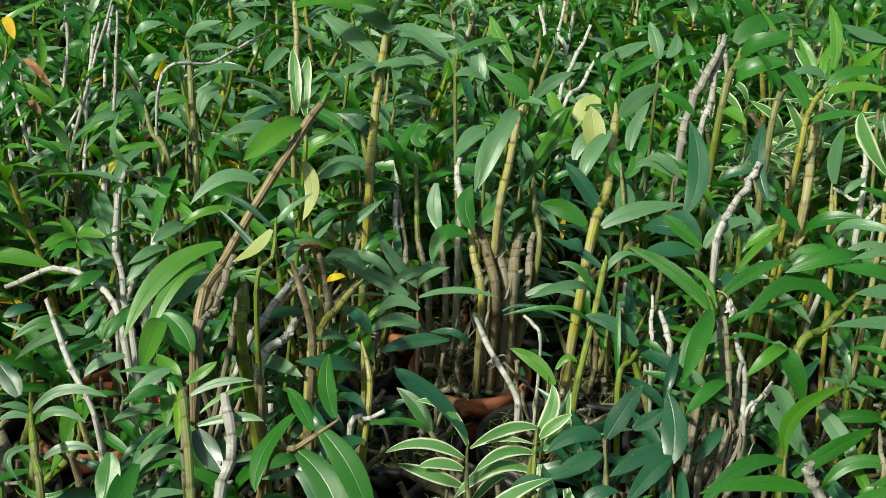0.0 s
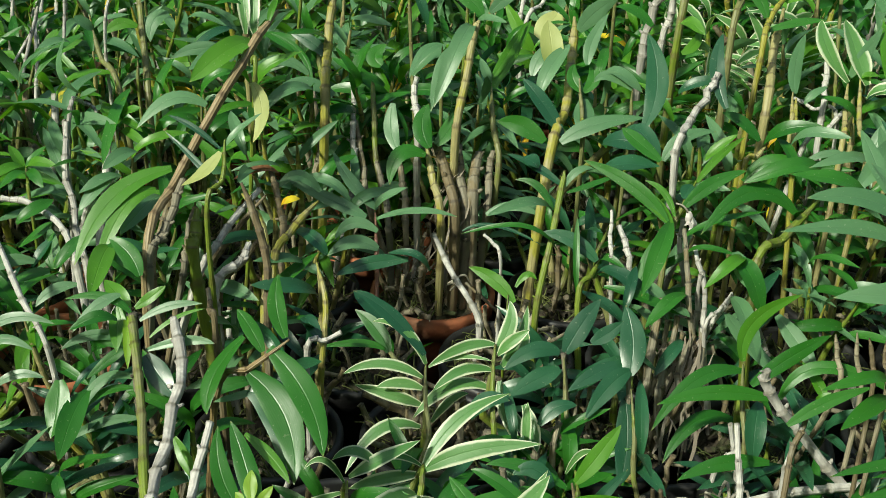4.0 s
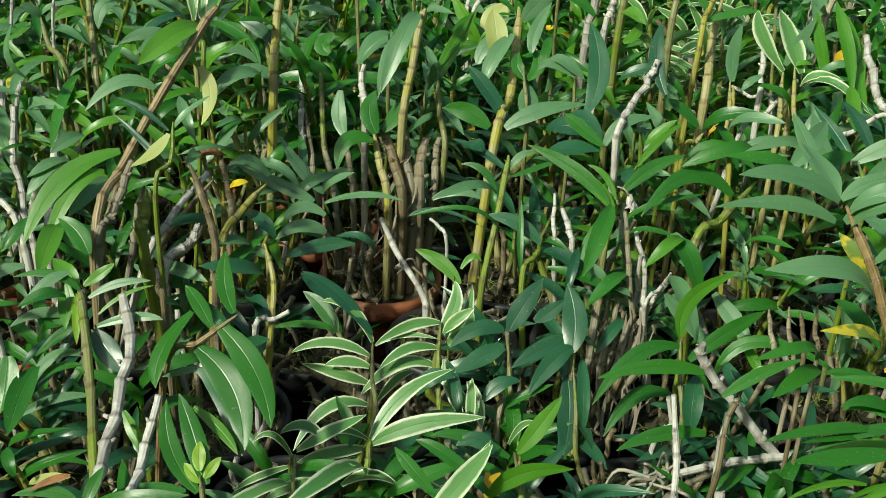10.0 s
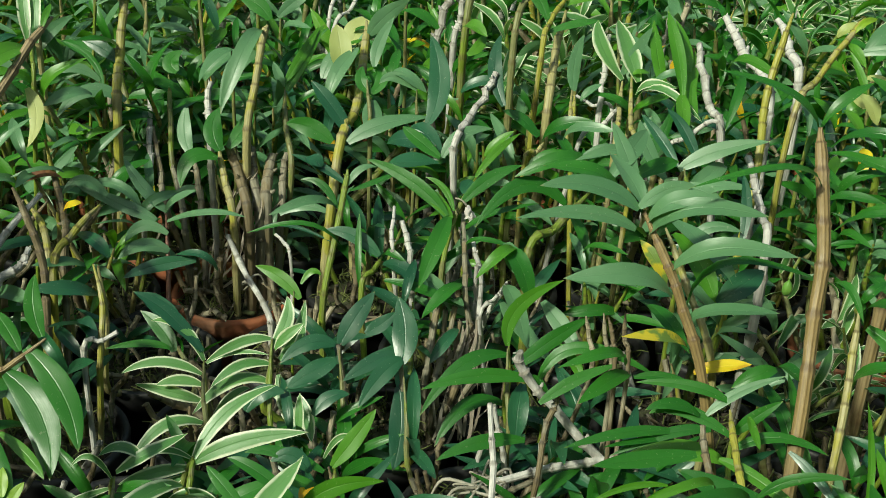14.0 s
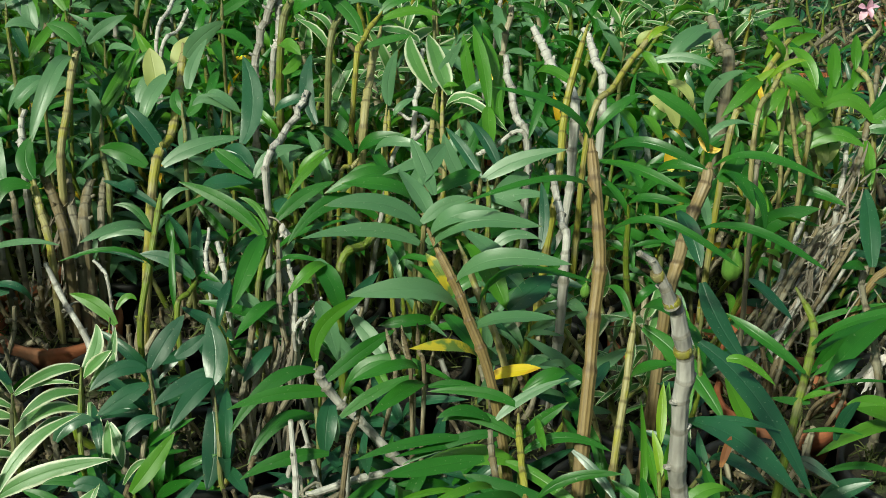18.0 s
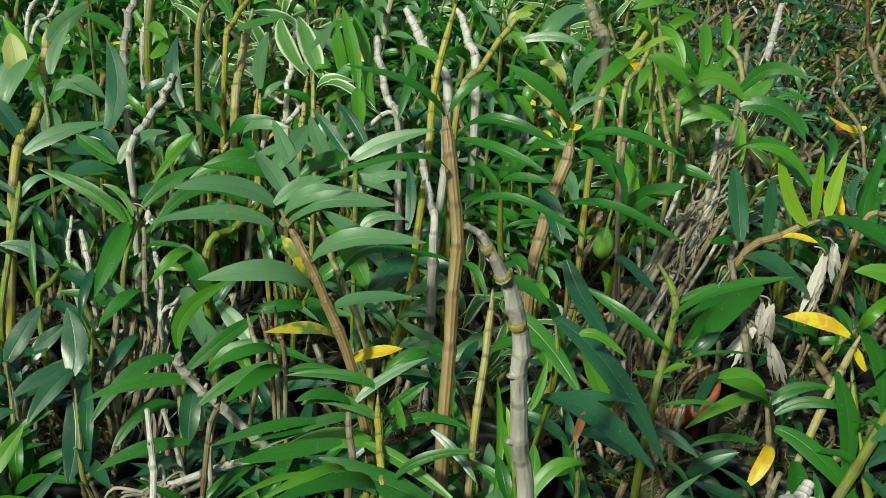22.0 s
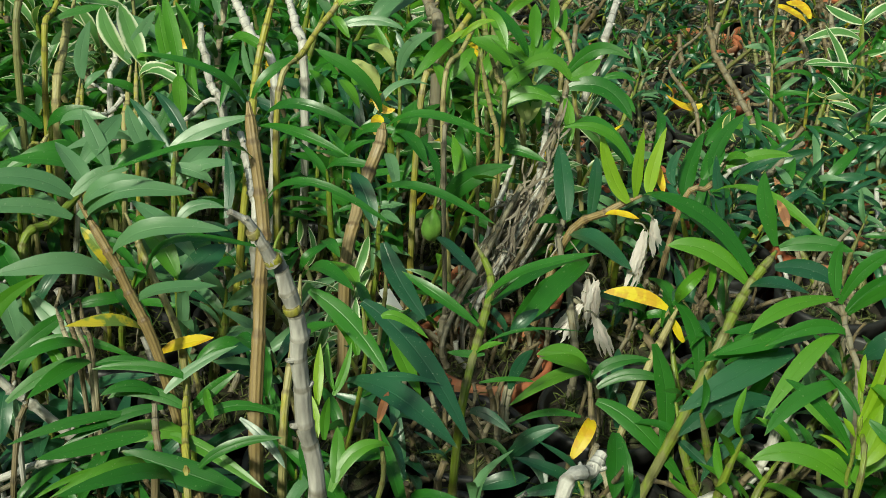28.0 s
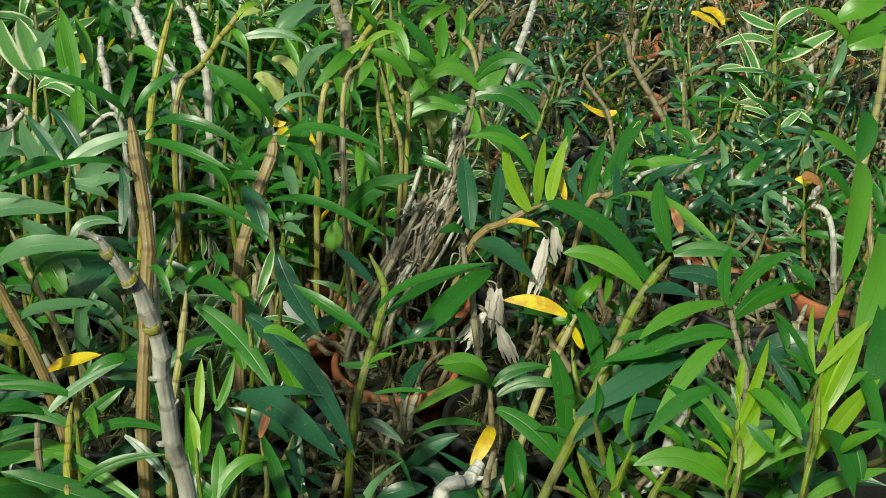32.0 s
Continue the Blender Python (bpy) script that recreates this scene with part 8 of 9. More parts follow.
blade("g", (0.550, 0.681, 0.321), (0.563, 0.663, 0.312), (0.561, 0.642, 0.293), 0.0100)
blade("g", (0.539, 0.684, 0.318), (0.552, 0.688, 0.326), (0.561, 0.700, 0.341), 0.0158)
blade("c", (0.604, 0.931, 0.270), (0.595, 0.942, 0.279), (0.586, 0.948, 0.280), 0.0150)
blade("c", (0.604, 0.949, 0.295), (0.617, 0.938, 0.293), (0.621, 0.923, 0.280), 0.0129)
blade("y", (0.532, 0.711, 0.340), (0.538, 0.703, 0.334), (0.545, 0.698, 0.336), 0.0072)
blade("p", (0.603, 0.855, 0.301), (0.616, 0.869, 0.322), (0.643, 0.872, 0.333), 0.0119)
blade("p", (0.558, 0.888, 0.337), (0.586, 0.877, 0.345), (0.608, 0.860, 0.340), 0.0109)
blade("l", (0.781, 0.957, 0.264), (0.761, 0.976, 0.279), (0.738, 0.991, 0.284), 0.0138)
blade("g", (0.779, 0.962, 0.271), (0.771, 0.987, 0.293), (0.753, 1.019, 0.314), 0.0160)
blade("l", (0.780, 0.957, 0.264), (0.792, 0.971, 0.281), (0.796, 0.988, 0.297), 0.0149)
blade("l", (0.784, 0.956, 0.265), (0.800, 0.961, 0.275), (0.812, 0.969, 0.289), 0.0138)
blade("l", (0.807, 0.917, 0.261), (0.785, 0.932, 0.278), (0.751, 0.931, 0.261), 0.0157)
blade("l", (0.708, 0.866, 0.255), (0.733, 0.863, 0.272), (0.760, 0.845, 0.265), 0.0169)
blade("c", (0.774, 0.929, 0.256), (0.761, 0.917, 0.240), (0.750, 0.900, 0.222), 0.0113)
blade("c", (0.773, 0.940, 0.254), (0.753, 0.932, 0.240), (0.734, 0.921, 0.225), 0.0097)
blade("l", (0.692, 0.837, 0.268), (0.677, 0.847, 0.275), (0.662, 0.854, 0.276), 0.0066)
blade("g", (0.740, 0.888, 0.198), (0.735, 0.907, 0.216), (0.725, 0.925, 0.226), 0.0144)
blade("g", (0.622, 0.778, 0.207), (0.648, 0.784, 0.228), (0.687, 0.780, 0.239), 0.0206)
blade("b", (0.632, 0.860, 0.316), (0.651, 0.862, 0.328), (0.668, 0.864, 0.337), 0.0080)
blade("b", (0.661, 0.860, 0.330), (0.677, 0.862, 0.342), (0.693, 0.859, 0.345), 0.0065)
blade("b", (0.667, 0.887, 0.339), (0.676, 0.895, 0.351), (0.682, 0.902, 0.358), 0.0077)
blade("g", (0.804, 0.921, 0.265), (0.836, 0.921, 0.289), (0.865, 0.903, 0.283), 0.0157)
blade("g", (0.805, 0.914, 0.253), (0.835, 0.894, 0.257), (0.852, 0.863, 0.234), 0.0236)
blade("g", (0.831, 0.904, 0.255), (0.849, 0.888, 0.251), (0.858, 0.869, 0.239), 0.0146)
blade("l", (0.806, 0.918, 0.261), (0.823, 0.917, 0.268), (0.840, 0.920, 0.279), 0.0169)
blade("g", (0.837, 0.906, 0.262), (0.852, 0.900, 0.268), (0.867, 0.888, 0.264), 0.0096)
blade("l", (0.802, 0.922, 0.265), (0.787, 0.935, 0.277), (0.774, 0.935, 0.270), 0.0124)
blade("b", (0.778, 0.729, 0.217), (0.772, 0.754, 0.234), (0.773, 0.784, 0.263), 0.0178)
blade("b", (0.784, 0.729, 0.221), (0.794, 0.748, 0.240), (0.809, 0.772, 0.267), 0.0129)
blade("b", (0.796, 0.727, 0.225), (0.807, 0.744, 0.242), (0.828, 0.765, 0.270), 0.0138)
blade("l", (0.784, 0.745, 0.247), (0.766, 0.768, 0.270), (0.734, 0.785, 0.269), 0.0119)
blade("g", (0.850, 0.751, 0.205), (0.862, 0.769, 0.225), (0.885, 0.788, 0.251), 0.0186)
blade("g", (0.876, 0.749, 0.220), (0.890, 0.769, 0.245), (0.924, 0.783, 0.269), 0.0145)
blade("d", (0.853, 0.692, 0.211), (0.857, 0.714, 0.234), (0.865, 0.735, 0.252), 0.0138)
blade("d", (0.828, 0.737, 0.225), (0.830, 0.750, 0.236), (0.846, 0.760, 0.251), 0.0101)
blade("d", (0.736, 0.760, 0.189), (0.742, 0.787, 0.216), (0.748, 0.814, 0.240), 0.0213)
blade("d", (0.755, 0.752, 0.191), (0.767, 0.772, 0.215), (0.777, 0.793, 0.234), 0.0142)
blade("g", (1.139, 0.904, 0.057), (1.104, 0.936, 0.084), (1.035, 0.968, 0.087), 0.0157)
blade("g", (0.833, 0.592, 0.239), (0.835, 0.617, 0.262), (0.844, 0.638, 0.282), 0.0187)
blade("l", (0.900, 0.765, 0.223), (0.929, 0.758, 0.236), (0.958, 0.745, 0.238), 0.0126)
blade("v", (1.353, 1.138, 0.198), (1.319, 1.150, 0.207), (1.273, 1.153, 0.194), 0.0165)
blade("e", (1.173, 1.047, 0.113), (1.157, 1.057, 0.120), (1.138, 1.063, 0.119), 0.0169)
blade("e", (1.169, 1.049, 0.113), (1.187, 1.048, 0.121), (1.201, 1.048, 0.128), 0.0169)
blade("e", (1.166, 1.046, 0.107), (1.144, 1.051, 0.107), (1.123, 1.051, 0.101), 0.0155)
blade("e", (1.154, 0.944, 0.094), (1.144, 0.953, 0.098), (1.135, 0.962, 0.104), 0.0146)
blade("e", (1.154, 0.944, 0.094), (1.168, 0.944, 0.099), (1.181, 0.946, 0.108), 0.0160)
blade("e", (1.041, 0.947, 0.160), (1.037, 0.961, 0.171), (1.047, 0.972, 0.183), 0.0127)
blade("e", (1.251, 1.060, 0.156), (1.244, 1.064, 0.156), (1.236, 1.071, 0.161), 0.0114)
blade("e", (1.253, 1.059, 0.153), (1.268, 1.052, 0.156), (1.281, 1.047, 0.160), 0.0128)
blade("e", (1.250, 1.054, 0.132), (1.263, 1.047, 0.135), (1.281, 1.035, 0.134), 0.0171)
blade("e", (1.233, 1.010, 0.117), (1.247, 1.014, 0.126), (1.246, 1.028, 0.137), 0.0139)
blade("e", (1.233, 1.013, 0.123), (1.242, 1.004, 0.119), (1.233, 1.001, 0.113), 0.0119)
blade("y", (1.267, 1.212, 0.225), (1.282, 1.196, 0.220), (1.294, 1.176, 0.209), 0.0197)
blade("b", (0.736, 0.367, 0.246), (0.756, 0.381, 0.267), (0.773, 0.397, 0.287), 0.0083)
blade("b", (0.744, 0.379, 0.252), (0.751, 0.390, 0.266), (0.758, 0.399, 0.274), 0.0056)
blade("b", (0.735, 0.365, 0.234), (0.757, 0.375, 0.254), (0.774, 0.386, 0.268), 0.0090)
blade("g", (0.733, 0.366, 0.230), (0.724, 0.389, 0.248), (0.709, 0.410, 0.257), 0.0111)
blade("g", (0.737, 0.370, 0.252), (0.733, 0.383, 0.262), (0.723, 0.398, 0.270), 0.0069)
blade("l", (0.738, 0.360, 0.207), (0.759, 0.363, 0.225), (0.787, 0.354, 0.228), 0.0175)
blade("l", (0.735, 0.360, 0.205), (0.711, 0.380, 0.220), (0.681, 0.390, 0.214), 0.0161)
blade("l", (0.738, 0.361, 0.208), (0.729, 0.373, 0.218), (0.720, 0.381, 0.218), 0.0105)
blade("b", (0.733, 0.366, 0.225), (0.727, 0.374, 0.231), (0.720, 0.380, 0.233), 0.0049)
blade("g", (0.770, 0.343, 0.254), (0.763, 0.360, 0.266), (0.755, 0.376, 0.275), 0.0115)
blade("g", (0.749, 0.346, 0.241), (0.745, 0.354, 0.247), (0.738, 0.365, 0.253), 0.0088)
blade("b", (0.795, 0.376, 0.287), (0.810, 0.387, 0.304), (0.827, 0.398, 0.320), 0.0070)
blade("b", (0.785, 0.364, 0.280), (0.790, 0.380, 0.296), (0.800, 0.394, 0.310), 0.0048)
blade("b", (0.790, 0.357, 0.262), (0.802, 0.372, 0.281), (0.813, 0.386, 0.295), 0.0062)
blade("b", (0.786, 0.364, 0.280), (0.807, 0.368, 0.294), (0.827, 0.372, 0.306), 0.0083)
blade("b", (0.790, 0.351, 0.223), (0.815, 0.360, 0.244), (0.845, 0.367, 0.262), 0.0141)
blade("g", (0.785, 0.364, 0.280), (0.780, 0.384, 0.297), (0.774, 0.401, 0.306), 0.0076)
blade("g", (0.786, 0.362, 0.277), (0.780, 0.373, 0.284), (0.774, 0.382, 0.289), 0.0076)
blade("b", (0.790, 0.355, 0.268), (0.804, 0.362, 0.282), (0.818, 0.369, 0.293), 0.0076)
blade("l", (0.787, 0.359, 0.262), (0.802, 0.358, 0.270), (0.821, 0.357, 0.279), 0.0104)
blade("d", (0.775, 0.360, 0.264), (0.771, 0.373, 0.274), (0.767, 0.386, 0.283), 0.0083)
blade("g", (0.831, 0.321, 0.245), (0.817, 0.333, 0.253), (0.804, 0.340, 0.253), 0.0089)
blade("l", (0.789, 0.349, 0.189), (0.815, 0.346, 0.202), (0.844, 0.338, 0.211), 0.0108)
blade("g", (0.783, 0.306, 0.243), (0.786, 0.316, 0.252), (0.787, 0.327, 0.261), 0.0106)
blade("g", (0.830, 0.506, 0.237), (0.854, 0.514, 0.260), (0.886, 0.513, 0.272), 0.0125)
blade("g", (0.833, 0.501, 0.232), (0.853, 0.504, 0.247), (0.875, 0.504, 0.257), 0.0116)
blade("g", (0.834, 0.500, 0.231), (0.865, 0.497, 0.250), (0.890, 0.488, 0.254), 0.0116)
blade("l", (1.448, 1.095, 0.201), (1.474, 1.085, 0.214), (1.510, 1.058, 0.212), 0.0304)
blade("l", (1.467, 1.103, 0.229), (1.493, 1.094, 0.239), (1.519, 1.081, 0.243), 0.0259)
blade("v", (1.378, 1.169, 0.198), (1.341, 1.176, 0.194), (1.295, 1.182, 0.185), 0.0140)
blade("v", (1.313, 1.149, 0.185), (1.315, 1.127, 0.166), (1.307, 1.109, 0.149), 0.0152)
blade("v", (1.289, 1.095, 0.179), (1.268, 1.105, 0.184), (1.246, 1.109, 0.180), 0.0110)
blade("v", (1.379, 1.166, 0.210), (1.353, 1.185, 0.217), (1.337, 1.202, 0.227), 0.0185)
blade("v", (1.348, 1.108, 0.186), (1.385, 1.106, 0.205), (1.429, 1.103, 0.227), 0.0195)
blade("v", (1.392, 1.151, 0.111), (1.384, 1.178, 0.135), (1.370, 1.203, 0.147), 0.0143)
blade("v", (1.278, 1.042, 0.145), (1.270, 1.062, 0.161), (1.263, 1.081, 0.173), 0.0116)
blade("v", (1.392, 1.149, 0.089), (1.403, 1.152, 0.100), (1.423, 1.148, 0.105), 0.0159)
blade("v", (1.392, 1.154, 0.135), (1.423, 1.142, 0.144), (1.446, 1.131, 0.150), 0.0118)
blade("v", (1.323, 1.034, 0.147), (1.334, 1.022, 0.144), (1.342, 1.006, 0.135), 0.0145)
blade("p", (1.256, 0.949, 0.117), (1.265, 0.960, 0.132), (1.284, 0.965, 0.144), 0.0207)
blade("p", (1.212, 0.874, 0.147), (1.221, 0.880, 0.157), (1.227, 0.887, 0.164), 0.0194)
blade("l", (0.961, 0.545, 0.323), (0.951, 0.560, 0.335), (0.935, 0.576, 0.341), 0.0157)
blade("g", (0.950, 0.536, 0.299), (0.944, 0.551, 0.313), (0.936, 0.560, 0.315), 0.0139)
blade("o", (1.052, 0.855, 0.115), (1.057, 0.869, 0.129), (1.056, 0.886, 0.142), 0.0111)
blade("o", (1.155, 0.939, 0.086), (1.140, 0.938, 0.079), (1.117, 0.941, 0.076), 0.0121)
blade("o", (0.843, 0.596, 0.253), (0.844, 0.605, 0.261), (0.843, 0.615, 0.268), 0.0090)
blade("o", (1.210, 0.870, 0.137), (1.218, 0.863, 0.139), (1.225, 0.849, 0.129), 0.0194)
blade("y", (1.096, 1.099, 0.140), (1.077, 1.106, 0.136), (1.055, 1.122, 0.148), 0.0128)
blade("p", (-0.266, 0.633, 0.223), (-0.246, 0.639, 0.238), (-0.217, 0.636, 0.236), 0.0080)
blade("p", (-0.268, 0.633, 0.224), (-0.276, 0.634, 0.228), (-0.287, 0.633, 0.227), 0.0073)
blade("p", (-0.268, 0.631, 0.221), (-0.277, 0.631, 0.223), (-0.287, 0.627, 0.220), 0.0065)
blade("p", (-0.261, 0.632, 0.218), (-0.249, 0.633, 0.226), (-0.230, 0.628, 0.221), 0.0080)
blade("p", (-0.267, 0.629, 0.200), (-0.281, 0.622, 0.196), (-0.272, 0.612, 0.185), 0.0059)
blade("p", (-0.260, 0.627, 0.192), (-0.244, 0.630, 0.201), (-0.226, 0.628, 0.200), 0.0073)
blade("g", (-0.266, 0.597, 0.196), (-0.248, 0.592, 0.189), (-0.228, 0.594, 0.201), 0.0050)
blade("g", (-0.212, 0.615, 0.208), (-0.211, 0.602, 0.196), (-0.213, 0.588, 0.183), 0.0179)
blade("g", (-0.278, 0.760, 0.211), (-0.299, 0.759, 0.218), (-0.322, 0.749, 0.207), 0.0118)
blade("p", (-0.270, 0.760, 0.210), (-0.293, 0.754, 0.211), (-0.317, 0.740, 0.196), 0.0109)
blade("p", (-0.245, 0.770, 0.185), (-0.262, 0.764, 0.183), (-0.273, 0.755, 0.174), 0.0103)
blade("g", (-0.265, 0.774, 0.194), (-0.283, 0.768, 0.192), (-0.301, 0.758, 0.183), 0.0103)
blade("l", (-0.262, 0.826, 0.188), (-0.270, 0.819, 0.181), (-0.276, 0.811, 0.174), 0.0118)
blade("g", (-0.263, 0.775, 0.195), (-0.268, 0.784, 0.206), (-0.265, 0.795, 0.216), 0.0086)
blade("g", (-0.286, 0.851, 0.194), (-0.297, 0.843, 0.187), (-0.309, 0.834, 0.180), 0.0121)
blade("d", (-0.275, 0.637, 0.233), (-0.283, 0.645, 0.241), (-0.293, 0.653, 0.249), 0.0145)
blade("p", (-0.380, 1.118, 0.217), (-0.407, 1.109, 0.214), (-0.437, 1.091, 0.197), 0.0103)
blade("g", (-0.316, 1.088, 0.270), (-0.337, 1.074, 0.259), (-0.354, 1.053, 0.238), 0.0099)
blade("l", (-0.374, 1.215, 0.233), (-0.385, 1.205, 0.224), (-0.395, 1.191, 0.210), 0.0110)
blade("l", (-0.269, 1.121, 0.269), (-0.285, 1.119, 0.272), (-0.299, 1.111, 0.264), 0.0135)
blade("g", (-0.259, 1.071, 0.258), (-0.275, 1.073, 0.266), (-0.289, 1.068, 0.260), 0.0120)
blade("p", (-0.146, 0.937, 0.304), (-0.171, 0.939, 0.313), (-0.196, 0.931, 0.306), 0.0134)
blade("p", (-0.201, 1.097, 0.311), (-0.229, 1.094, 0.315), (-0.255, 1.083, 0.305), 0.0082)
blade("p", (-0.236, 1.165, 0.316), (-0.258, 1.161, 0.314), (-0.272, 1.153, 0.308), 0.0098)
blade("p", (-0.251, 1.170, 0.326), (-0.265, 1.170, 0.331), (-0.277, 1.163, 0.323), 0.0115)
blade("p", (-0.232, 1.098, 0.290), (-0.245, 1.091, 0.286), (-0.247, 1.077, 0.269), 0.0165)
blade("l", (-0.107, 1.135, 0.367), (-0.135, 1.135, 0.375), (-0.163, 1.127, 0.368), 0.0231)
blade("p", (-0.079, 1.105, 0.329), (-0.105, 1.118, 0.346), (-0.137, 1.133, 0.362), 0.0207)
blade("p", (-0.065, 1.116, 0.350), (-0.085, 1.126, 0.362), (-0.110, 1.138, 0.376), 0.0185)
blade("p", (-0.067, 1.128, 0.352), (-0.035, 1.120, 0.348), (-0.004, 1.113, 0.349), 0.0198)
blade("p", (-0.067, 1.103, 0.324), (-0.085, 1.097, 0.322), (-0.101, 1.087, 0.312), 0.0142)
blade("p", (-0.072, 1.102, 0.324), (-0.037, 1.102, 0.328), (0.010, 1.106, 0.343), 0.0153)
blade("g", (-0.002, 1.070, 0.348), (0.019, 1.074, 0.357), (0.041, 1.075, 0.360), 0.0079)
blade("d", (0.024, 1.059, 0.325), (0.013, 1.074, 0.342), (-0.006, 1.091, 0.359), 0.0158)
blade("p", (0.027, 1.059, 0.325), (0.010, 1.061, 0.332), (-0.004, 1.057, 0.328), 0.0126)
blade("g", (0.063, 1.033, 0.317), (0.051, 1.041, 0.329), (0.034, 1.047, 0.334), 0.0176)
blade("l", (0.075, 1.045, 0.252), (0.091, 1.063, 0.272), (0.108, 1.085, 0.295), 0.0107)
blade("p", (0.070, 1.034, 0.319), (0.087, 1.043, 0.332), (0.106, 1.049, 0.340), 0.0134)
blade("d", (-0.077, 1.053, 0.267), (-0.095, 1.061, 0.279), (-0.113, 1.067, 0.284), 0.0139)
blade("g", (-0.026, 1.076, 0.231), (-0.047, 1.078, 0.240), (-0.069, 1.071, 0.234), 0.0094)
blade("l", (0.050, 1.066, 0.341), (0.035, 1.084, 0.362), (0.027, 1.100, 0.376), 0.0126)
blade("p", (0.167, 1.379, 0.252), (0.196, 1.386, 0.264), (0.231, 1.394, 0.278), 0.0177)
blade("g", (0.193, 1.353, 0.244), (0.221, 1.364, 0.261), (0.249, 1.372, 0.271), 0.0147)
blade("p", (0.156, 1.072, 0.291), (0.172, 1.084, 0.306), (0.196, 1.095, 0.319), 0.0194)
blade("p", (0.158, 1.009, 0.281), (0.163, 1.025, 0.298), (0.178, 1.044, 0.318), 0.0134)
blade("p", (0.194, 1.119, 0.336), (0.191, 1.133, 0.351), (0.185, 1.147, 0.365), 0.0154)
blade("p", (0.200, 1.111, 0.340), (0.209, 1.119, 0.349), (0.209, 1.129, 0.360), 0.0131)
blade("g", (0.220, 1.049, 0.305), (0.203, 1.056, 0.317), (0.186, 1.059, 0.319), 0.0137)
blade("g", (0.266, 1.118, 0.355), (0.286, 1.128, 0.372), (0.317, 1.133, 0.378), 0.0229)
blade("g", (0.253, 1.083, 0.329), (0.277, 1.089, 0.344), (0.299, 1.085, 0.339), 0.0193)
blade("g", (0.325, 1.054, 0.314), (0.312, 1.071, 0.336), (0.287, 1.085, 0.349), 0.0158)
blade("l", (0.312, 1.091, 0.346), (0.302, 1.110, 0.368), (0.283, 1.133, 0.391), 0.0059)
blade("l", (0.337, 1.085, 0.335), (0.332, 1.100, 0.351), (0.324, 1.116, 0.366), 0.0128)
blade("l", (0.344, 1.084, 0.333), (0.347, 1.097, 0.347), (0.354, 1.111, 0.361), 0.0091)
blade("l", (0.354, 1.090, 0.343), (0.359, 1.113, 0.369), (0.355, 1.137, 0.393), 0.0139)
blade("g", (0.347, 1.082, 0.326), (0.370, 1.087, 0.341), (0.407, 1.086, 0.342), 0.0139)
blade("l", (0.348, 1.079, 0.321), (0.378, 1.079, 0.330), (0.408, 1.071, 0.327), 0.0129)
blade("p", (0.350, 1.085, 0.333), (0.330, 1.086, 0.342), (0.310, 1.079, 0.334), 0.0107)
blade("p", (0.405, 1.102, 0.369), (0.382, 1.105, 0.374), (0.360, 1.108, 0.381), 0.0150)
blade("g", (0.326, 1.048, 0.303), (0.352, 1.050, 0.311), (0.379, 1.049, 0.314), 0.0095)
blade("l", (0.247, 1.036, 0.284), (0.259, 1.042, 0.291), (0.265, 1.051, 0.301), 0.0115)
blade("v", (0.016, 0.723, 0.129), (-0.001, 0.724, 0.133), (-0.018, 0.721, 0.131), 0.0103)
blade("v", (0.068, 0.725, 0.118), (0.085, 0.714, 0.110), (0.090, 0.703, 0.102), 0.0095)
blade("v", (0.023, 0.719, 0.101), (0.038, 0.729, 0.115), (0.051, 0.733, 0.118), 0.0087)
blade("v", (-0.012, 0.612, 0.146), (-0.027, 0.616, 0.155), (-0.042, 0.613, 0.150), 0.0090)
blade("v", (-0.001, 0.604, 0.114), (0.018, 0.605, 0.123), (0.037, 0.598, 0.119), 0.0084)
blade("v", (0.038, 0.614, 0.114), (0.057, 0.607, 0.112), (0.076, 0.596, 0.107), 0.0093)
blade("d", (0.050, 0.689, 0.128), (0.062, 0.696, 0.139), (0.079, 0.696, 0.139), 0.0141)
blade("d", (0.099, 0.677, 0.132), (0.111, 0.683, 0.143), (0.126, 0.685, 0.144), 0.0131)
blade("d", (0.139, 0.729, 0.168), (0.152, 0.734, 0.174), (0.163, 0.739, 0.181), 0.0127)
blade("d", (0.097, 0.570, 0.166), (0.086, 0.576, 0.175), (0.072, 0.574, 0.172), 0.0122)


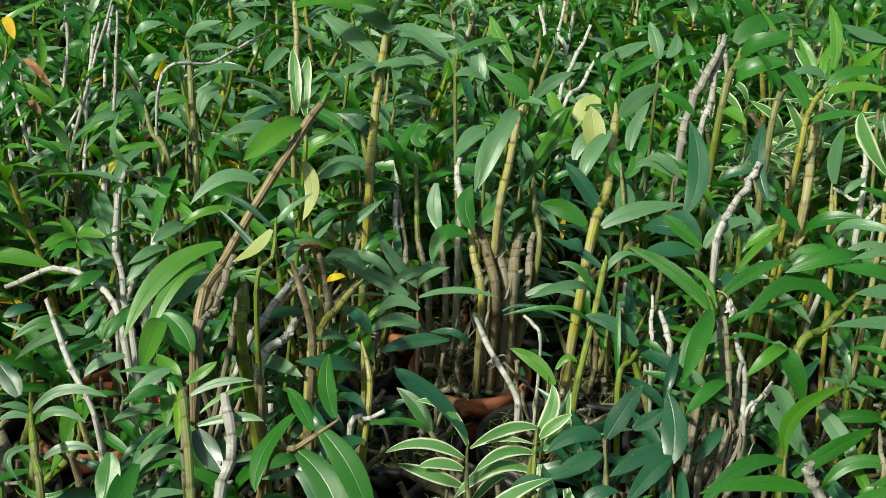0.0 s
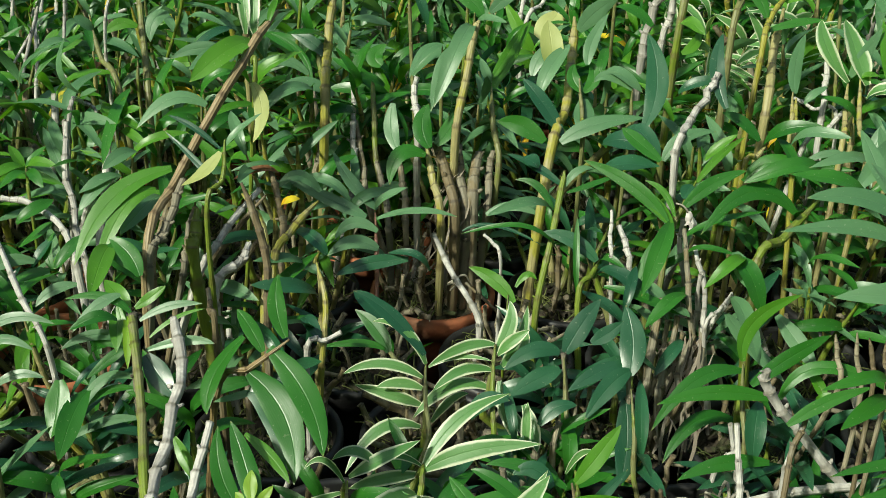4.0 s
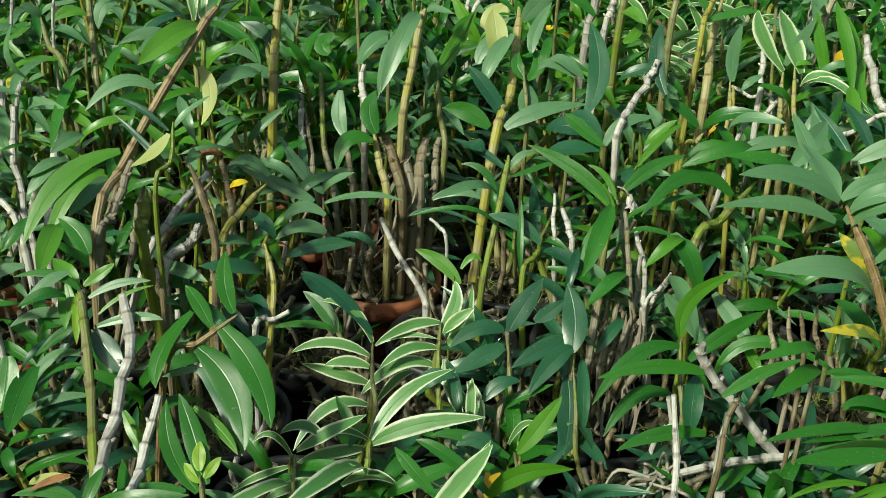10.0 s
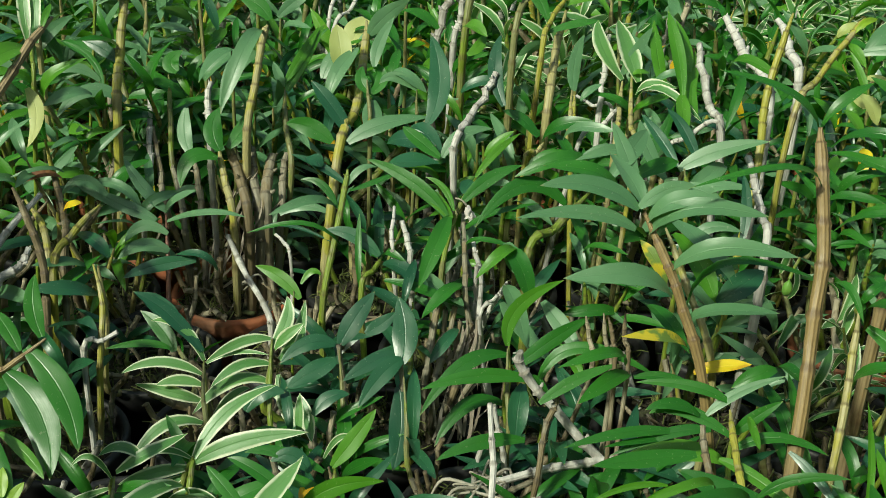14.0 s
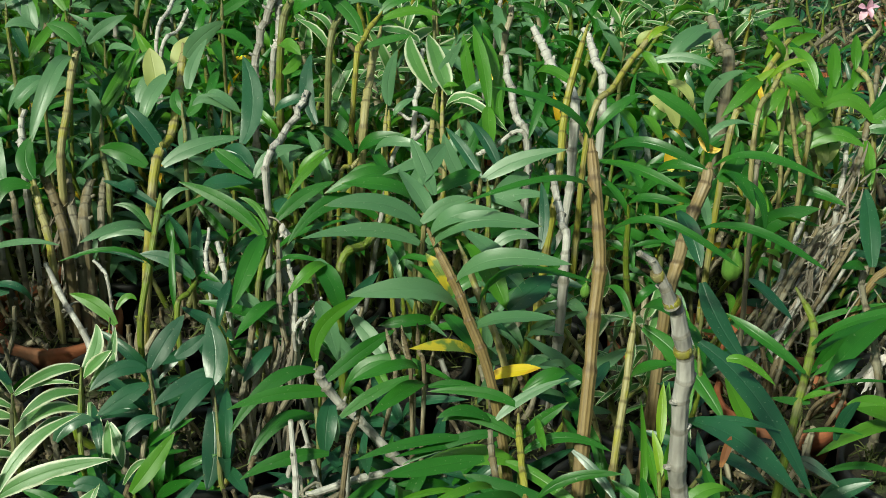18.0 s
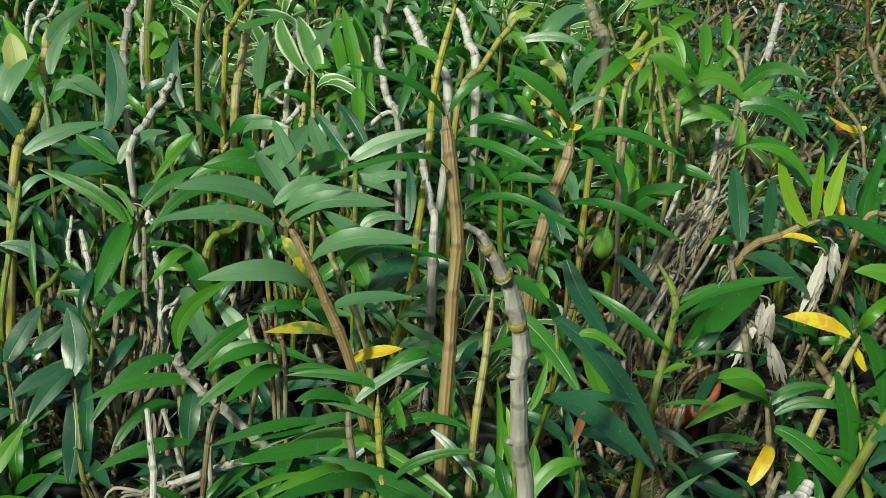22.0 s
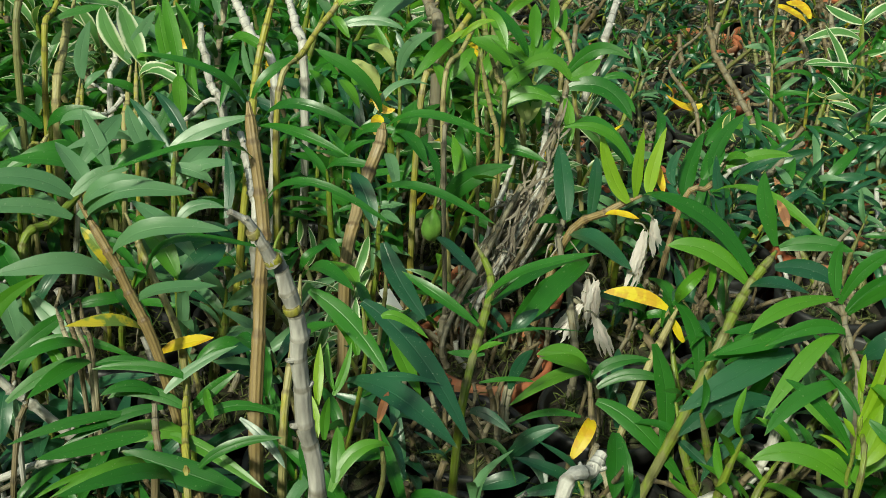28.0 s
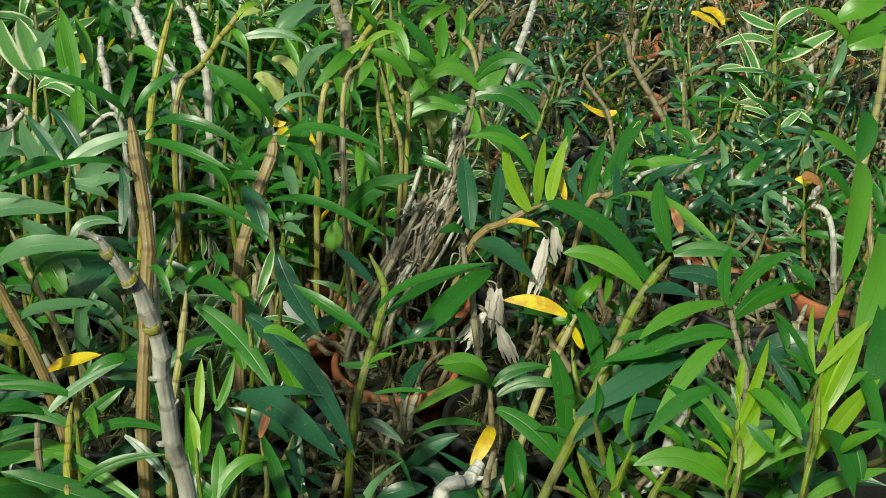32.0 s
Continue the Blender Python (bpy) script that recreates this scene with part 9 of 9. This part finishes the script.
# ---- spent flowers, pods, roots, tags and litter ----
def spent_flower(x, y, z, drop, lean, n, seed, wide=0.006):
    """A withered flower: a wiry stalk and crumpled narrow petals that hang in a bundle from it."""
    r = random.Random(seed)
    p = new("spent_flower")
    p.matrix_basis = pose(x, y, z)
    tagged(p, "withered cream orchid flower hanging limp from its cane", "flower", "spent flowers")
    part("stalk", mesh_of("stalk", *tube_data([(-0.010, 0.004, 0.006), (-0.005, 0.0, 0.006), (0, 0, 0)], [0.0009, 0.0008, 0.0011], 5, 6), ROOT), p)
    for i in range(n):
        f = (i + 0.5) / n * 2 - 1
        l = 1.2 * drop * r.uniform(0.6, 1.0)
        b = np.array((0.3 * wide * f, r.uniform(-0.002, 0.002), r.uniform(-0.003, 0.002)))
        e = b + np.array((wide * f + lean * l, -0.25 * wide * r.random(), -l))
        m = (b + e) / 2 + np.array((wide * r.uniform(-0.5, 0.5), -0.003 * r.random(), 0))
        v, fc, uv = blade_data(b, m, e, r.uniform(0.0042, 0.0066), r, 14)
        a, c = r.uniform(0, 6), r.uniform(500, 900)
        v = [(q[0] + 0.0004 * math.sin(c * q[2] + a), q[1] + 0.0006 * math.cos(c * 0.8 * q[2] + 2 * a + 900 * q[0]), q[2]) for q in v]
        part("petal", mesh_of("petal", v, fc, uv, DRY), p)
    return p


def seed_pod(x, y, z, length, wide, lean=0.0):
    p = new("seed_pod")
    p.matrix_basis = pose(x, y, z, lean, 0, 0)
    tagged(p, "plump green ribbed orchid seed pod on a short stalk", "seed pod", "seed pods")
    prof = [(0.12, -0.5), (0.55, -0.42), (0.92, -0.22), (1.0, 0.0), (0.86, 0.2), (0.5, 0.38), (0.2, 0.5), (0.12, 0.62)]
    v, f, u = lathe_data([(wide * 0.5 * a, length * b) for a, b in prof], 18)
    v = [(a * (1 + 0.07 * math.cos(6 * math.atan2(b, a))), b * (1 + 0.07 * math.cos(6 * math.atan2(b, a))), c) for a, b, c in v]
    part("pod", mesh_of("pod", v, f, u, POD), p)
    part("stalk", mesh_of("stalk", *tube_data([(0, 0, length * 0.6), (0.003, 0.004, length), (0.01, 0.012, length * 1.4)], [0.0016, 0.0013, 0.0014], 6, 6), CANE["g"]), p)


def plant_tag(x, y, z, high, wide, turn, lean, marks):
    """A plastic label stuck into a pot, its writing too faint to read."""
    p = new("plant_tag")
    p.matrix_basis = pose(x, y, z, lean, 0, turn)
    tagged(p, "white plastic plant label with faded handwriting, stuck in bark", "plant label", "plant labels")
    bm = bmesh.new()
    bmesh.ops.create_cube(bm, size=1.0, matrix=Matrix.Translation((0, 0, high / 2)) @ Matrix.Diagonal((wide, 0.0008, high, 1)))
    bmesh.ops.bevel(bm, geom=[e for e in bm.edges if abs(e.verts[0].co.y - e.verts[1].co.y) > 0.0003], offset=wide * 0.18, segments=3, affect="EDGES")
    me = bpy.data.meshes.new("tag_blade")
    bm.to_mesh(me)
    bm.free()
    me.materials.append(TAG)
    blade = part("tag_blade", me, p)
    r = random.Random(3)
    for i in range(marks):
        h = high * (0.88 - 0.62 * i / max(marks, 1))
        w = wide * r.uniform(0.35, 0.6)
        bm = bmesh.new()
        bmesh.ops.create_cube(bm, size=1.0, matrix=Matrix.Translation((r.uniform(-0.1, 0.1) * wide, -0.0007, h)) @ Matrix.Rotation(r.uniform(-0.5, 0.5), 4, "Y") @ Matrix.Diagonal((w, 0.0004, 0.0011, 1)))
        me = bpy.data.meshes.new("writing")
        bm.to_mesh(me)
        bm.free()
        me.materials.append(INK)
        part("writing", me, blade)


def root_tuft(x, y, z, seed, n, reach, label="pale wiry aerial roots tangled on the old canes"):
    r = random.Random(seed)
    p = new("aerial_roots")
    p.matrix_basis = pose(x, y, z)
    tagged(p, label, "roots", "aerial roots")
    for _ in range(n):
        g = r.uniform(0, 6.283)
        a = np.array((0.004 * math.cos(g), 0.004 * math.sin(g), 0))
        b = a + reach * np.array((r.uniform(-0.6, 0.6), r.uniform(-0.5, 0.3), r.uniform(-0.2, 0.25)))
        c = b + reach * np.array((r.uniform(-0.5, 0.5), r.uniform(-0.4, 0.3), r.uniform(-0.6, 0.0)))
        w = r.uniform(0.0007, 0.0014)
        part("root", mesh_of("root", *tube_data([a, b, c], [w, w, w * 0.6], 5, 8), ROOT), p)


def orchid_flower(x, y, z):
    p = new("orchid_flower")
    p.matrix_basis = pose(x, y, z)
    tagged(p, "small pale pink orchid flower at a cane tip", "flower")
    for i in range(5):
        g = 2 * math.pi * i / 5 + 0.3
        d = leaf_data((0, 0, 0), (0.013 * math.cos(g), -0.004, 0.013 * math.sin(g)), 0.009, 0.2, 0, 0.2, 6)
        part("petal", mesh_of("petal", *d, PETAL), p)
    part("lip", mesh_of("lip", *leaf_data((0, -0.002, 0), (0.001, -0.012, -0.006), 0.008, 0.4, 0, 0.6, 6), PETAL), p)


spent_flower(0.788, 0.701, 0.213, 0.037, 0.22, 5, 1, 0.0058)
spent_flower(0.780, 0.698, 0.206, 0.052, -0.12, 6, 2, 0.0068)
spent_flower(0.735, 0.708, 0.158, 0.045, 0.05, 5, 3, 0.0059)
spent_flower(0.740, 0.702, 0.160, 0.048, 0.02, 5, 4, 0.0059)
spent_flower(0.735, 0.683, 0.133, 0.040, 0.42, 5, 6, 0.0059)
spent_flower(0.721, 0.699, 0.134, 0.040, -0.12, 4, 7, 0.0059)
spent_flower(0.729, 0.701, 0.138, 0.032, -0.90, 3, 8, 0.0039)


def papery_sheaths(foot, top, wide, n, seed):
    """Torn dry sheaths that hang in strips on a sheaf of old canes."""
    r = random.Random(seed)
    p = min(PLANTS, key=lambda q: math.hypot(q.matrix_basis.translation.x - foot[0], q.matrix_basis.translation.y - foot[1]))
    o = np.array(p.matrix_basis.translation)
    a, b = np.array(foot), np.array(top)
    strips = []
    for _ in range(n):
        s = r.random()
        c = a + (b - a) * s + wide * np.array((r.gauss(0, 0.5), r.gauss(-0.3, 0.5), r.gauss(0, 0.4)))
        d = (b - a) / np.linalg.norm(b - a) * r.uniform(0.008, 0.022) + np.array((r.gauss(0, 0.004), r.gauss(0, 0.004), r.gauss(0, 0.004)))
        m = c + np.array((r.gauss(0, 0.002), r.uniform(-0.005, 0.001), r.gauss(0, 0.002)))
        strips.append(blade_data(c - d - o, m - o, c + d - o, r.uniform(0.0014, 0.0036), r, 6))
    part("sheath", mesh_of("sheath", *join(*strips), PAPER), p, "torn papery grey-brown sheaths", kind="stuff")


papery_sheaths((0.645, 0.770, 0.09), (0.748, 0.852, 0.185), 0.021, 85, 51)
papery_sheaths((0.70, 0.80, 0.15), (0.80, 0.91, 0.235), 0.014, 45, 52)
papery_sheaths((0.02, 0.955, 0.09), (0.05, 0.97, 0.17), 0.02, 50, 53)
papery_sheaths((0.21, 0.74, 0.08), (0.225, 0.78, 0.14), 0.02, 50, 54)
spent_flower(0.231, 0.865, 0.208, 0.013, 0.2, 4, 5, 0.005)
seed_pod(0.614, 0.780, 0.188, 0.032, 0.019, 8)
seed_pod(0.457, 0.714, 0.212, 0.014, 0.008, 5)
plant_tag(0.378, 0.672, 0.0, 0.068, 0.0135, 4, -6, 5)
plant_tag(0.568, 0.728, 0.136, 0.026, 0.012, 20, -60, 0)
root_tuft(0.221, 0.619, 0.113, 30, 9, 0.040)
root_tuft(0.207, 0.609, 0.116, 31, 6, 0.036)
root_tuft(0.723, 0.754, 0.166, 32, 4, 0.036)
root_tuft(0.686, 0.798, 0.146, 33, 6, 0.036)
root_tuft(0.709, 0.823, 0.179, 34, 6, 0.032)
root_tuft(0.669, 0.773, 0.115, 35, 5, 0.032)
root_tuft(0.039, 0.894, 0.117, 36, 4, 0.024)
orchid_flower(0.848, 1.033, 0.337)


def litter():
    """Fallen dry leaves and bits of cane on the matting between the pots."""
    r = random.Random(77)
    dry, bits = [], []
    for _ in range(260):
        d, g = r.uniform(0.4, 2.1), radians(r.uniform(-30, 52))
        x, y = 0.15 + d * math.sin(g), -0.04 + d * math.cos(g)
        h, l = r.uniform(0, 6.283), r.uniform(0.03, 0.06)
        b = (x, y, BENCH + 0.006)
        if r.random() < 0.6:
            dry.append(leaf_data(b, (x + l * math.cos(h), y + l * math.sin(h), BENCH + r.uniform(0.004, 0.016)), l * 0.22, r.uniform(0.1, 0.5), r.uniform(-40, 40), 0.5, 6, r))
        else:
            bits.append(tube_data([b, (x + l * math.cos(h), y + l * math.sin(h), BENCH + 0.007)], [0.003, 0.0025], 6, 3))
    tagged(new("dry_leaf_litter", mesh_of("dry_leaf_litter", *join(*dry), LEAF["o"])), "fallen dry orange-brown leaves on the dark matting", "leaf litter", kind="stuff")
    tagged(new("cane_litter", mesh_of("cane_litter", *join(*bits), CANE["k"])), "broken bits of dead cane on the matting", "cane litter", kind="stuff")


litter()
# ---- the rest of the bench: grown plants, pot by pot ----
HERO = [(o.matrix_basis.translation.x, o.matrix_basis.translation.y) for o in scene.objects if o.name.startswith("potted_orchid")]


def sorts():
    kinds = ["gggp", "ddg", "ppg", "ggl", "v", "gll", "dgp", "ggp"]
    near, mid, far, low = [], [], [], []
    for i, k in enumerate(kinds):
        near.append(grow(100 + i, 7, 0.06, 0.12, (4, 6), k, "gtggg", (0.04, 0.06), False, black=True, label="low orchid with short canes and small leaves in a black pot", stubs=4))
        mid.append(grow(200 + i, 9, 0.09, 0.18, (9, 12), k, "ygtggg", (0.045, 0.07), True, black=True, label="orchid with jointed canes and narrow leaves in a black pot", stubs=4))
    for i, k in enumerate(["gp", "pg", "ppl", "gl", "pl", "v", "lp", "gp", "gpl", "ggl"]):
        far.append(grow(300 + i, 9, 0.12, 0.22, (10, 14), k, "ygtggsy", (0.052, 0.085), True, black=i % 3 == 1, label="leafy orchid with tall yellowish canes in a %s pot" % ("black" if i % 3 == 1 else "terracotta"), stubs=3))
    for i, k in enumerate(["dg", "dd", "dg", "de", "dd", "ddp", "dd"]):
        low.append(grow(400 + i, 6, 0.03, 0.1, (6, 8), k, "gkgg", (0.03, 0.05), True, black=i > 0, label="small-leaved orchid with dry canes in a %s pot" % ("black" if i > 0 else "terracotta"), stubs=4))
    return near, mid, far, low


def spread_plants():
    near, mid, far, low = sorts()
    clay = [grow(520 + i, 3, 0.08, 0.16, (3, 5), "gd", "kg", (0.04, 0.06), False, label="thin orchid with a few old canes in a terracotta pot", stubs=3) for i in range(2)]
    bald = [grow(500 + i, 2, 0.03, 0.06, (2, 3), "dg", "gk", (0.03, 0.045), False, black=True, label="nearly bare orchid with old stubs in a black pot", stubs=10) for i in range(3)]
    r = random.Random(21)
    gap, row, y = 0.128, 0, 0.30
    spots = []
    while y < 2.35:
        x = -1.0 + (gap / 2 if row % 2 else 0)
        while x < 2.4:
            spots.append((x, y))
            x += gap
        y += gap * 0.866
        row += 1
    for x, y in spots:
        dist, side = math.hypot(x - 0.15, y + 0.04), math.degrees(math.atan2(x - 0.15, y + 0.04))
        if not (0.36 < dist < (2.55 if side > 20 else 2.2) and (-50 if dist < 1.05 else -37) < side < 54) or any(math.hypot(x - a, y - b) < 0.105 for a, b in HERO):
            continue
        bare = any(math.hypot(x - a, y - b) < 0.085 for a, b in (*OPEN, (1.1, 1.25), (1.07, 1.12), (1.2, 1.02)))
        pale = [far[i] for i in (1, 2, 4, 6, 8)]
        row_of = bald if bare else near if dist < 1.02 else mid if dist < 1.25 else far
        if x < 0.0 and dist > 1.08:
            row_of = pale
        if side > 25 and dist > 1.2 and x + 0.25 * y > 1.2:
            row_of = low
        if any(math.hypot(x - a, y - b) < 0.075 for a, b in CLAY_SPOTS):
            row_of = clay
        if bare:
            row_of = bald if dist < 1.15 else low
        copy_thing(r.choice(row_of), pose(x + r.uniform(-0.004, 0.004), y + r.uniform(-0.004, 0.004), BENCH, 0, 0, r.uniform(0, 360)))
    for ob in near + mid + far + low + bald + clay:
        for o in (*ob.children_recursive, ob):
            bpy.data.objects.remove(o)


spread_plants()
